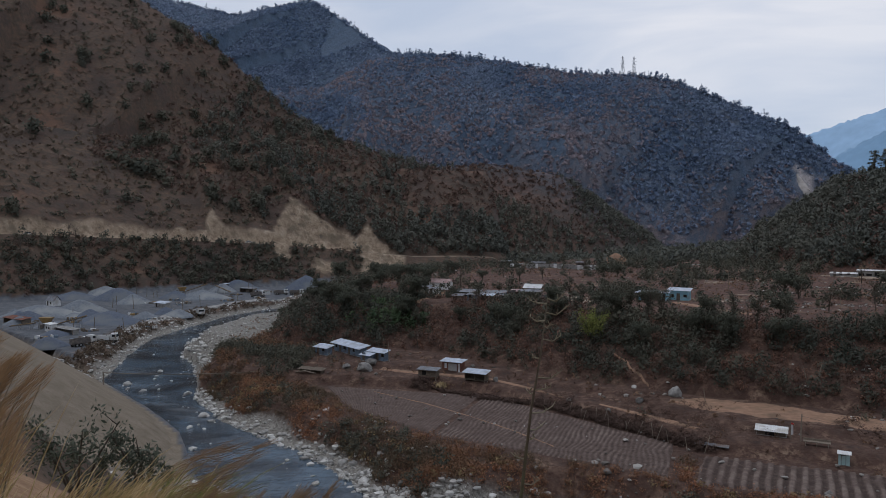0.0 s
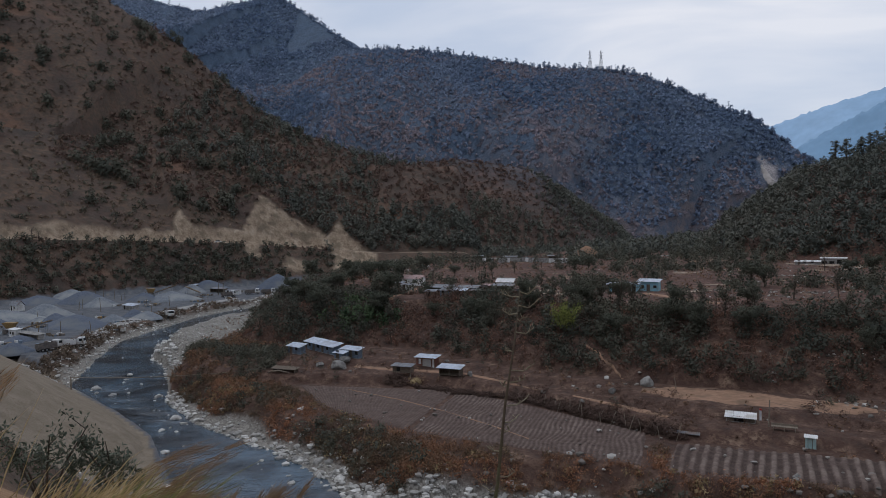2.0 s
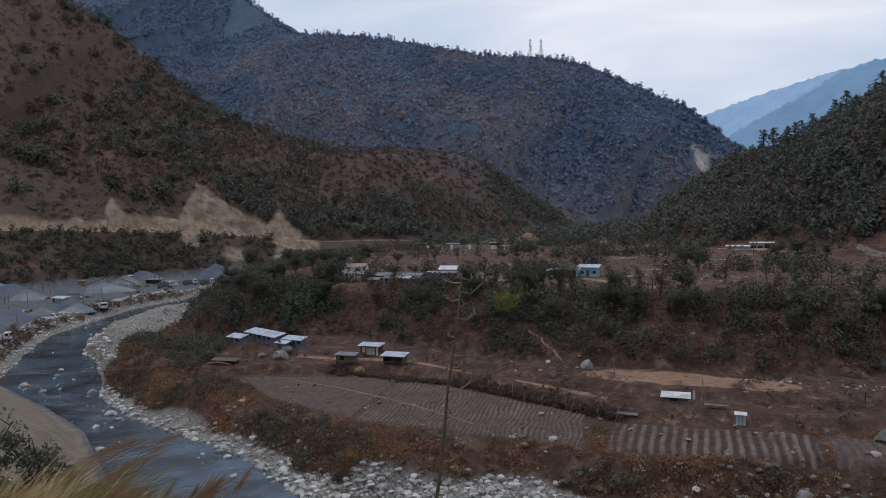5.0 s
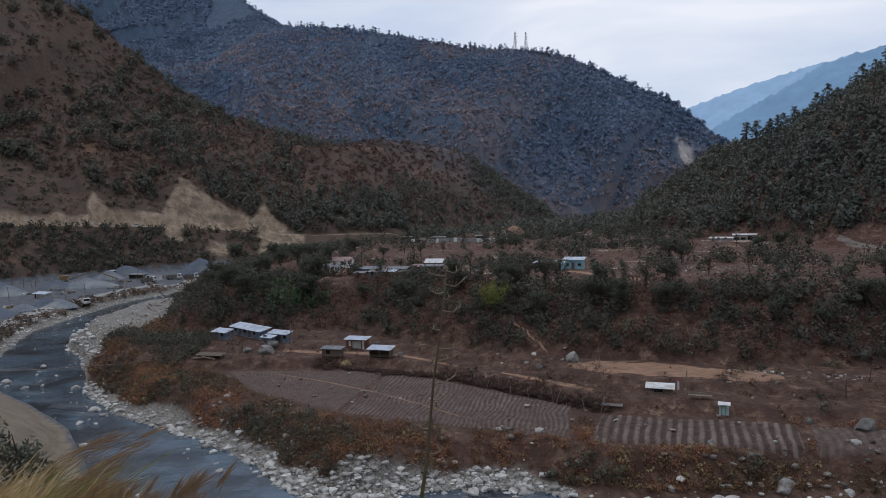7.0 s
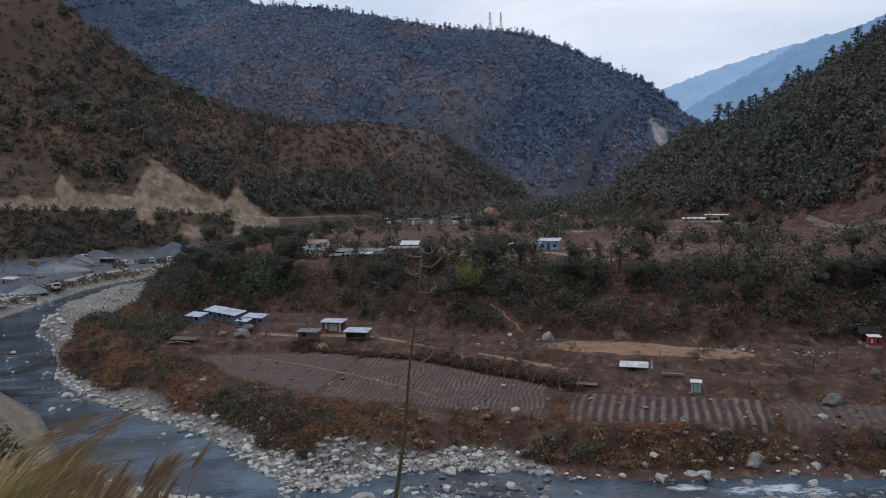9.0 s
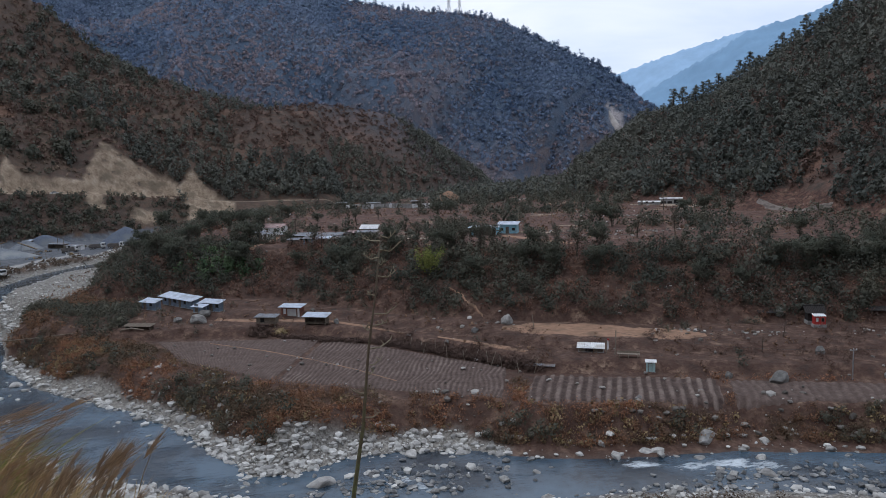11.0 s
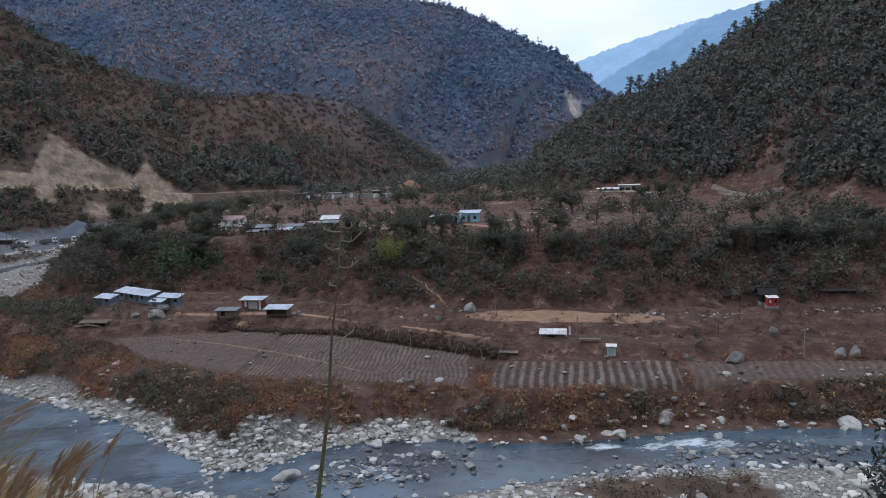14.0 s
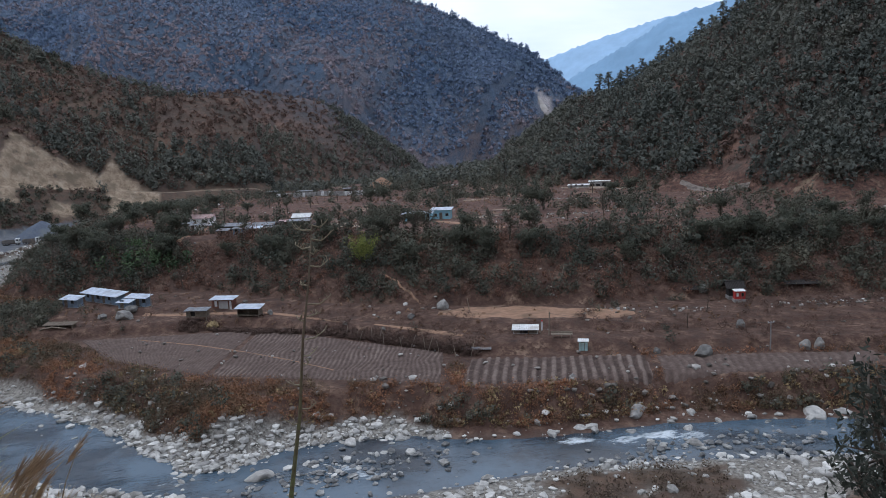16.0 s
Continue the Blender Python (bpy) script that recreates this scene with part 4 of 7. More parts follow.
        return (side > 0) & (d < far) & (near_line(x, y, FOOT_PATH)[0] > path) & (np.hypot(x + 1, y - 188) > 6)

    x, y, z = scatter(40000, (-75, 200, 70, 350), 29, lambda x, y, z, k, c: on_bluff(x, y) & (c < 0.16 + 0.55 * lumps(x, y, 15, 4, 16) + 0.22 * step(0, -25, x) + 0.12 * step(9, 15, z)))
    n = len(x)
    fluff("bluff_bushes", x, y, sized(n, 1.2, 3.6, 30), sized(n, 1.6, 4.2, 31), 110, 0.072, m_shrub, "dark green bushes over the bluff", "bushes", 32, z - 0.2, 0.4 + 0.4 * lumps(x, y, 11, 3, 37), foot=0.08, lobes=5, ragged=0.32)
    x, y, z = scatter(52000, (-75, 200, 70, 350), 33, lambda x, y, z, k, c: on_bluff(x, y, 28, 0.9) & (c < 0.8 - 0.3 * lumps(x, y, 15, 4, 16)))
    n = len(x)
    fluff("bluff_dry_brush", x, y, sized(n, 0.4, 1.2, 34), sized(n, 0.9, 2.2, 35), 40, 0.085, m_bracken, "red-brown dry bracken over the bluff", "brush", 36, z - 0.1, 0.4 + 0.5 * lumps(x, y, 9, 3, 38), foot=0.05, lobes=3, ragged=0.4)
    x, y, z = scatter(26000, (-70, 200, 70, 350), 291, lambda x, y, z, k, c: on_bluff(x, y) & (c < 0.46 - 0.3 * lumps(x, y, 15, 4, 16)))
    n = len(x)
    fluff("bluff_brown_bushes", x, y, sized(n, 1.0, 3.0, 30), sized(n, 1.4, 3.4, 31), 70, 0.066, m_brown, "leafless brown bushes over the bluff", "bushes", 37, z - 0.15, (0, 0.8), foot=0.08, ragged=0.45)
    # a fresh green thicket on the bluff
    rng = np.random.RandomState(292)
    x, y = rng.normal(-13.5, 3.4, 46), rng.normal(180.5, 2.6, 46)
    fluff("green_thicket", x, y, sized(46, 2.0, 3.6, 30), sized(46, 2.0, 4.0, 31), 90, 0.085, m_fresh, "fresh green thicket on the bluff", "bushes", 293, foot=0.08, lobes=5)

    # dry growth on the river bank in front of the fields
    def bank(n, seed, lo, hi, chance):
        rng = np.random.RandomState(seed + 5000)
        x, y = along_bank(n, BANK_FIELD, lo, hi, seed, (150, 585))
        z, k = valley(x, y)
        ok = (k["gravel"] < 0.55) & (near_line(x, y, TERRACE)[1] < 0) & (rng.rand(n) < chance(x, y)) & (z > 0.4) & ~on_field(x, y) & ~on_field(x - 0.3, y + 0.6)
        return x[ok], y[ok], z[ok]

    x, y, z = bank(15000, 37, 1.6, 17, lambda x, y: 0.7 + 0.4 * lumps(x, y, 8, 2, 3))
    n = len(x)
    fluff("bank_dry_grass", x, y, sized(n, 0.35, 1.0, 38), sized(n, 0.8, 1.8, 39), 45, 0.075, m_rust, "rust-brown dry grass and bracken on the river bank", "dry grass", 40, z - 0.08, 0.42 + 0.75 * lumps(x, y, 9, 4, 81), foot=0.05, lobes=3, ragged=0.5)
    x, y, z = bank(9000, 371, 1.8, 16, lambda x, y: 0.6 + 0.4 * lumps(x, y, 8, 2, 3))
    n = len(x)
    crowd("bank_grass_blades", x, y, sized(n, 0.4, 0.9, 38), sized(n, 0.6, 1.4, 39), 16, 0.09, m_rust, "thin rust-brown grass blades on the river bank", "dry grass", 41, 0.1, z, 0.42 + 0.75 * lumps(x, y, 9, 4, 81), trunk=0.05, grassy=True)
    x, y, z = bank(5000, 41, 1.6, 12, lambda x, y: 0.2 + 0.55 * lumps(x, y, 10, 2, 6) + 0.6 * step(56, 70, x))
    n = len(x)
    fluff("bank_straw_grass", x, y, sized(n, 0.3, 0.9, 42), sized(n, 0.8, 1.8, 43), 26, 0.11, m_dry, "straw-coloured grass along the river bank", "dry grass", 44, z - 0.05, foot=0.05, lobes=3, ragged=0.5)
    x, y, z = bank(2600, 411, 2.0, 13, lambda x, y: 0.12 + 0.55 * lumps(x, y, 14, 2, 66) + 0.25 * step(0, -14, x))
    n = len(x)
    fluff("bank_shrubs", x, y, sized(n, 0.7, 1.9, 42), sized(n, 1.2, 2.8, 43), 84, 0.075, m_shrub, "dark green shrubs along the river bank", "shrubs", 45, z - 0.1, (0.1, 0.9), foot=0.06, lobes=5, ragged=0.35)
    x, y, z = scatter(6000, (-75, -22, 128, 262), 413, lambda x, y, z, k, c: (near_line(x, y, RIVER)[1] > 0) & (near_line(x, y, FOOT)[1] < 0) & (k["gravel"] < 0.5) & (near_line(x, y, TERRACE)[1] * near_line(x, y, TERRACE)[0] > -3) & (z > 0.5)
                      & (c < 0.75) & ((x < -30) | (y > 169)) & (np.hypot(x + 27, y - 144) > 6))
    n = len(x)
    half = lumps(x, y, 8, 3, 94) > 0.0
    fluff("slope_brush", x[half], y[half], sized(half.sum(), 0.5, 1.4, 50), sized(half.sum(), 1.0, 2.2, 51), 40, 0.10, m_rust, "rust-brown brush on the slope by the long house", "brush", 415, z[half] - 0.1, (0, 0.6), foot=0.05, ragged=0.45)
    half = ~half
    fluff("slope_shrubs", x[half], y[half], sized(half.sum(), 0.8, 2.2, 50), sized(half.sum(), 1.2, 2.8, 51), 64, 0.085, m_shrub, "dark green and brown shrubs on the slope by the long house", "shrubs", 416, z[half] - 0.1, (0, 0.9), foot=0.05, lobes=5, ragged=0.35)
    # growth among the stones of the near shore
    x, y = along_bank(3800, BANK_NEAR, -22, -1.5, 412, (560, 740))
    ok = lumps(x, y, 7, 3, 91) < 0.1
    x, y = x[ok], y[ok]
    n = len(x)
    fluff("near_shore_brush", x, y, sized(n, 0.3, 0.9, 42), sized(n, 0.7, 1.6, 43), 34, 0.08, m_hillbrush, "dry brown and olive brush among the near shore stones", "brush", 46, foot=0.05, ragged=0.5)
    # weeds on terraces and village ground
    x, y, z = scatter(22000, (-60, 330, 60, 430), 45, lambda x, y, z, k, c: (near_line(x, y, RIVER)[1] > 0) & (near_line(x, y, TERRACE)[1] > 0) & ((near_line(x, y, FOOT)[1] < 0) | (near_line(x, y, FOOT)[0] > 22)) & (z < 30) & (c < 0.4 + 0.6 * lumps(x, y, 11, 3, 44)))
    n = len(x)
    fluff("weeds", x, y, sized(n, 0.15, 0.6, 46), sized(n, 0.6, 1.6, 47), 12, 0.16, m_weed, "dry weeds on the terraces and village ground", "weeds", 48, z - 0.03, foot=0.05, lobes=2, ragged=0.5)
    x, y, z = scatter(20000, (-45, 200, 60, 175), 49, lambda x, y, z, k, c: (near_line(x, y, TERRACE)[1] > 0) & (near_line(x, y, FOOT)[1] < 0) & (near_line(x, y, RIVER)[1] > 0) & (c < 0.24 + 0.8 * lumps(x, y, 9, 3, 54))
                      & (np.hypot(x - 54, (y - 112) * 1.3) > 11))
    n = len(x)
    fluff("terrace_brush", x, y, sized(n, 0.3, 1.2, 50), sized(n, 0.7, 1.8, 51), 56, 0.062, m_brown, "dull brown brush along the terrace banks", "brush", 52, z - 0.05, foot=0.06, ragged=0.45)
    x, y, z = scatter(2600, (-45, 200, 60, 175), 495, lambda x, y, z, k, c: (near_line(x, y, TERRACE)[1] > 0) & (near_line(x, y, FOOT)[1] < 0) & (near_line(x, y, RIVER)[1] > 0) & (c < 0.08 + 0.6 * lumps(x, y, 13, 3, 55)) & (np.hypot(x - 54, (y - 112) * 1.3) > 12))
    n = len(x)
    fluff("terrace_bushes", x, y, sized(n, 0.6, 1.8, 50), sized(n, 1.0, 2.4, 51), 70, 0.08, m_shrub, "small dark bushes on the terraces", "bushes", 53, z - 0.05, foot=0.06, lobes=5)
    x, y, z = scatter(9000, (-10, 330, 180, 430), 55, lambda x, y, z, k, c: (near_line(x, y, FOOT)[1] > 0) & (near_line(x, y, FOOT)[0] > 24) & (z < 26) & (c < 0.06 + 0.5 * lumps(x, y, 22, 3, 56)) & ~clearing(x, y))
    n = len(x)
    fluff("village_bushes", x, y, sized(n, 0.8, 2.6, 57), sized(n, 1.4, 3.4, 58), 44, 0.12, m_shrub, "dark bushes and hedges among the village plots", "bushes", 59, z - 0.1, foot=0.08)
    # dark brush that grows along the terrace bank behind the fields
    rng = np.random.RandomState(60)
    u = rng.rand(460)
    x, y = np.interp(u, [0, 0.35, 1], [-6, 20, 37.5]) + rng.normal(0, 0.5, 460), np.interp(u, [0, 0.35, 1], [138.2, 121.2, 98.8]) + rng.normal(0, 0.6, 460)
    fluff("terrace_hedge", x, y, 0.4 + 1.0 * u * sized(460, 0.5, 1.1, 61), sized(460, 0.9, 1.8, 62), 70, 0.09, m_brown, "dark brown brush along the terrace bank", "hedge", 63, None, (0, 0.25), foot=0.05)
    # dense thickets and garden trees of the village
    x, y, z = scatter(16000, (-60, 330, 90, 430), 64, lambda x, y, z, k, c: (near_line(x, y, FOOT)[1] > 0) & (near_line(x, y, FOOT)[0] > 12) & (z < 27) & (c < -0.12 + 0.34 * step(60, 110, x) + 0.6 * lumps(x, y, 16, 3, 57) + 0.12 * step(32, 22, near_line(x, y, FOOT)[0])) & ~clearing(x, y))
    n = len(x)
    fluff("village_thicket", x, y, sized(n, 1.8, 5.5, 65), sized(n, 2.2, 4.8, 66), 70, 0.10, m_shrub, "dense dark thickets between the village houses", "bushes", 67, z - 0.2, (0, 0.8), foot=0.1, lobes=5, ragged=0.32)


woods()

# ---------------------------------------------------------------- stones
m_pebble, nt, bsdf = sheet("shore_stone", 0.85)
geo = nt.nodes.new("ShaderNodeNewGeometry")
nt.links.new(n_mix(nt, 0.45, n_ramp(nt, geo.outputs["Random Per Island"], [(0.0, (0.085, 0.08, 0.075)), (0.45, (0.34, 0.33, 0.31)), (0.8, (0.60, 0.585, 0.555)), (1.0, (0.80, 0.785, 0.75))]),
                   n_ramp(nt, n_noise(nt, 1.7, 4), [(0.35, (0.27, 0.26, 0.24)), (0.65, (0.66, 0.64, 0.60))])), bsdf.inputs["Base Color"])
n_bump(nt, bsdf, n_noise(nt, 5.0, 4), 0.5, 0.05)

m_wet = grainy("wet_river_stone", (0.055, 0.058, 0.062), (0.19, 0.19, 0.185), 0.9, 0.35, 0.4, 0.05, dirt=(0.36, 0.355, 0.34), dirt_scale=0.5)


m_field_stone, nt, bsdf = sheet("field_stone", 0.9)
geo = nt.nodes.new("ShaderNodeNewGeometry")
nt.links.new(n_ramp(nt, geo.outputs["Random Per Island"], [(0.0, (0.09, 0.08, 0.07)), (0.5, (0.22, 0.20, 0.18)), (0.85, (0.36, 0.34, 0.31)), (1.0, (0.60, 0.58, 0.55))]), bsdf.inputs["Base Color"])
n_bump(nt, bsdf, n_noise(nt, 5.0, 4), 0.5, 0.05)


def stones(name, x, y, size, seed, label, sink=0.3, z=None, material=None):
    """Many small stones as one mesh, each of its own shape."""
    rng = np.random.RandomState(seed)
    n = len(x)
    z = valley(x, y)[0] if z is None else z
    v = ICO_V[None] * rng.uniform(0.65, 1.2, (n, len(ICO_V), 1)) * np.stack([rng.uniform(0.7, 1.4, n), rng.uniform(0.6, 1.1, n), rng.uniform(0.4, 0.8, n)], -1)[:, None]
    a = rng.rand(n) * 6.283
    c, s = np.cos(a)[:, None], np.sin(a)[:, None]
    v = np.stack([c * v[..., 0] - s * v[..., 1], s * v[..., 0] + c * v[..., 1], v[..., 2]], -1) * size[:, None, None]
    v += np.stack([x, y, z + size * (0.5 - sink)], -1)[:, None]
    f = ICO_F[None] + (np.arange(n) * len(ICO_V))[:, None, None]
    return tagged(link_mesh(name, v.reshape(-1, 3), f.reshape(-1, 3), material or m_pebble), label, "stones", kind="stuff")


def power(n, lo, hi, seed, p=3.0):
    return lo + (hi - lo) * np.random.RandomState(seed).rand(n) ** p


def shore():
    x, y = along_bank(3600, BANK_FIELD, -1.0, 3.8, 101, (150, 570))
    ok = ((x < 18) | (np.random.RandomState(100).rand(len(x)) < 0.22)) & ((np.abs(y - 158) > 8) | (x > -45) | (np.random.RandomState(99).rand(len(x)) < 0.2))
    x, y = x[ok], y[ok]
    stones("field_shore_stones", x, y, power(len(x), 0.10, 0.80, 102, 3.4), 103, "pale grey river stones along the field shore")
    x, y, z = scatter(5200, (-24, 30, 74, 100), 104, lambda x, y, z, k, c: (k["gravel"] > 0.5) & (z > -0.4) & (c < 0.9))
    stones("point_stones", x, y, power(len(x), 0.12, 0.75, 105, 3.4), 106, "pale stones heaped on the point of the river bend", z=z)
    x, y, z = scatter(9000, (-100, -40, 165, 270), 107, lambda x, y, z, k, c: (k["gravel"] > 0.5) & (z > -0.3) & (near_line(x, y, RIVER)[1] > 0) & (c < 0.55))
    stones("gravel_bar_stones", x, y, power(len(x), 0.12, 0.42, 108), 109, "pale stones on the gravel bar", z=z)
    x, y = along_bank(2600, BANK_FAR, -9, 1.0, 110)
    stones("far_shore_stones", x, y, power(len(x), 0.2, 0.8, 111), 112, "pale boulders along the quarry bank")
    x, y = along_bank(6000, BANK_NEAR, -17, 2.0, 113, (545, 720))
    ok = (valley(x, y)[1]["gravel"] > 0.4) | (np.random.RandomState(9).rand(len(x)) < 0.12)
    x, y = x[ok], y[ok]
    stones("near_shore_stones", x, y, power(len(x), 0.12, 0.7, 114, 2.8), 115, "pale stones and boulders on the near shore")
    # stones that stand in the river
    rng = np.random.RandomState(116)
    pts = []
    for cx, cy, sx, sy, n in ((13, 75, 7, 2.6, 300), (46, 64.0, 8, 2.0, 280), (60, 60, 9, 2.2, 150), (78, 55, 9, 2.6, 120)):
        pts.append(np.stack([rng.normal(cx, sx, n), rng.normal(cy, sy, n)], -1))
    p = np.concatenate(pts)
    ok = inside(p[:, 0], p[:, 1], WATER)
    p = p[ok]
    stones("stones_in_river", p[:, 0], p[:, 1], power(len(p), 0.14, 0.62, 117, 2.0), 118, "wet dark grey stones standing out of the rapids", 0.15, np.full(len(p), -0.15), m_wet)
    pts = []
    for cx, cy, sx, sy, n in ((13, 76, 8, 3.0, 50), (52, 63, 12, 2.6, 40), (-68, 160, 9, 16, 34), (-45, 128, 6, 7, 26), (-80, 240, 8, 30, 40), (-22, 104, 3, 6, 14)):
        pts.append(np.stack([rng.normal(cx, sx, n), rng.normal(cy, sy, n)], -1))
    p = np.concatenate(pts)
    p = p[inside(p[:, 0], p[:, 1], WATER)]
    stones("pale_stones_in_river", p[:, 0], p[:, 1], power(len(p), 0.2, 0.75, 1171, 2.0), 1181, "pale stones that break the river's surface", 0.15, np.full(len(p), -0.15))
    x, y = along_bank(520, BANK_FIELD, 2.5, 11, 1191, (370, 580))
    stones("bank_stones", x, y, power(len(x), 0.15, 0.7, 1192, 2.4), 1193, "grey and pale stones in the dry grass of the bank", 0.1, None, m_field_stone)
    # loose stones on terraces, bluff and village ground
    x, y, z = scatter(7000, (-50, 230, 60, 330), 119, lambda x, y, z, k, c: (near_line(x, y, TERRACE)[1] > 0) & (z < 22) & (c < 0.12 + 0.5 * np.clip(lumps(x, y, 14, 3, 31), 0, 1)))
    stones("terrace_stones", x, y, power(len(x), 0.12, 0.65, 120, 2.4), 121, "grey and pale stones strewn over the terraces", z=z, material=m_field_stone)
    x, y, z = scatter(1500, (-25, 95, 64, 142), 122, lambda x, y, z, k, c: (near_line(x, y, TERRACE)[1] < 0) & (z > 3.3) & (c < 0.22))
    stones("field_stones", x, y, power(len(x), 0.12, 0.5, 123, 2.0), 124, "grey and pale stones lying on the fields", 0.0, z + 0.12, m_field_stone)


shore()


def rock_mesh(seed, sub=3):
    bm = bmesh.new()
    bmesh.ops.create_icosphere(bm, subdivisions=sub, radius=1.0)
    off = Vector((seed * 7.1, seed * 3.7, seed * 1.3))
    rng = random.Random(seed)
    cuts = [(Vector((rng.uniform(-1, 1), rng.uniform(-1, 1), rng.uniform(-0.6, 1))).normalized(), rng.uniform(0.55, 0.85)) for _ in range(7)]
    for v in bm.verts:
        for way, lim in cuts:                      # flat broken faces
            over = v.co.dot(way) - lim
            if over > 0:
                v.co -= way * over * 0.9
        v.co *= 1 + 0.16 * noise.noise(v.co * 1.4 + off) + 0.05 * noise.noise(v.co * 5 + off)
    me = bpy.data.meshes.new("boulder")
    bm.to_mesh(me)
    bm.free()
    me.materials.append(m_stone)
    return me


ROCKS = [rock_mesh(k + 1) for k in range(7)]
DARK_ROCKS = [rock_mesh(k + 11) for k in range(7)]
m_dark_stone = grainy("weathered_stone", (0.13, 0.125, 0.12), (0.27, 0.26, 0.24), 2.0, 0.9, 0.5, 0.06, dirt=(0.25, 0.245, 0.23), own=0.6)
for me in DARK_ROCKS:
    me.materials[0] = m_dark_stone


def boulder(x, y, wide, deep, high, k, turn, label, group="", z=None, lean=0):
    w_ = 1.0 if group else 0.78
    wide, deep, high = wide * w_, deep * w_, high * w_
    ob = new("boulder", (ROCKS if group else DARK_ROCKS)[k % 7])
    z = ground_at(x, y) if z is None else z
    ob.matrix_basis = pose(x, y, z + 0.25 * high, lean, lean * 0.5, turn) @ Matrix.Diagonal((wide / 2, deep / 2, high * 0.62, 1))
    return tagged(ob, label, "boulder", group)


for k, (x, y, w, z) in enumerate([(3.2, 77.5, 3.4, -0.3), (-2.7, 82.8, 2.5, 0.0), (-0.6, 84.0, 2.0, 0.1), (14.9, 82.6, 2.4, -0.2), (15.8, 85.0, 1.9, 0.1), (21.0, 81.0, 1.9, -0.2), (51.4, 75.0, 3.8, 0.3),
                                  (59.5, 56.2, 2.4, 0.2), (58.1, 51.5, 2.6, 0.9), (30.8, 79.4, 1.4, 0.3), (34.0, 80.4, 1.9, 0.5), (17.5, 87.4, 1.4, 0.3), (72.0, 66.0, 3.8, -0.1), (75.5, 64.5, 2.3, 0.1),
                                  (43.0, 74.5, 2.0, -0.1), (48.0, 71.0, 1.7, -0.2), (55.0, 69.0, 1.9, -0.2), (60.0, 69.5, 1.4, -0.1), (53.0, 65.0, 2.1, -0.2), (64.5, 68.5, 1.4, 0.1)]):
    boulder(x, y, w, w * 0.7, w * 0.42, k, 37 * k, "pale grey rounded boulder in the river or on its shore", "river boulders", z)
for k, (x, y, w, z) in enumerate([(-45.5, 131.5, 2.4, -0.2), (-55.0, 149.0, 2.0, -0.1), (-72.0, 158.0, 3.0, -0.3), (-70.0, 171.0, 1.6, 0.2), (-66.0, 152.0, 1.8, -0.3), (-31.0, 121.0, 1.7, 0.0),
                                  (-20.5, 112.5, 2.0, 0.3), (-14.5, 106.0, 1.8, 0.8), (9.0, 79.0, 1.6, -0.3), (11.5, 76.0, 1.4, -0.3), (18.0, 78.0, 1.5, -0.3), (25.0, 75.5, 1.3, -0.3), (28.0, 73.5, 1.5, -0.3),
                                  (-12.0, 79.5, 2.2, 0.2), (-16.0, 80.5, 1.9, 0.5), (-21.0, 83.5, 2.4, 0.6), (-9.0, 76.0, 2.0, 0.5), (66.0, 53.0, 3.0, 0.3), (69.5, 50.5, 2.1, 0.6), (45.0, 60.5, 1.6, 0.4)]):
    boulder(x, y, w, w * 0.75, w * 0.45, k + 2, 53 * k, "pale grey rounded boulder in the river or on its shore", "river boulders", z)
for k, (x, y, w, d, h, label) in enumerate([
        (68.3, 82.6, 5.6, 3.0, 2.4, "large grey slab of rock at the field's edge"), (41.2, 122.2, 4.6, 3.4, 2.3, "large dark grey boulder at the foot of the bluff"),
        (83.7, 78.4, 2.6, 2.0, 2.0, "pale grey boulder beside the field"), (85.5, 77.6, 2.0, 1.6, 2.6, "white upright boulder beside the field"),
        (-16.5, 147.0, 4.6, 3.2, 3.0, "large grey boulder below the long house"), (-15.5, 151.0, 4.0, 3.0, 2.2, "grey boulder below the long house"),
        (-21.0, 150.0, 3.4, 2.4, 1.2, "flat grey rock below the long house"), (27.4, 114.6, 1.6, 1.2, 0.9, "pale rock on the terrace bank"), (34.0, 119.0, 1.9, 1.5, 1.3, "pale rounded boulder on the terrace"),
        (88.0, 106.5, 3.4, 2.2, 1.8, "grey rock outcrop on the slope"), (46.0, 82.0, 1.6, 1.3, 1.1, "white boulder at the ploughed field's edge"), (10.5, 137.0, 2.4, 1.6, 1.4, "white boulder beside the open shed"),
        (63.1, 86.4, 1.4, 1.0, 1.9, "white upright stone at the field corner"), (80.5, 88.5, 2.6, 2.0, 2.0, "grey boulder by the pole")]):
    boulder(x, y, w, d, h, k + 3, 23 + 41 * k, label)

# ---------------------------------------------------------------- sand strip and foot path
m_clay = grainy("bare_clay", (0.23, 0.135, 0.088), (0.34, 0.21, 0.14), 0.9, bump=0.4, dirt=(0.16, 0.105, 0.07), dirt_scale=0.25)


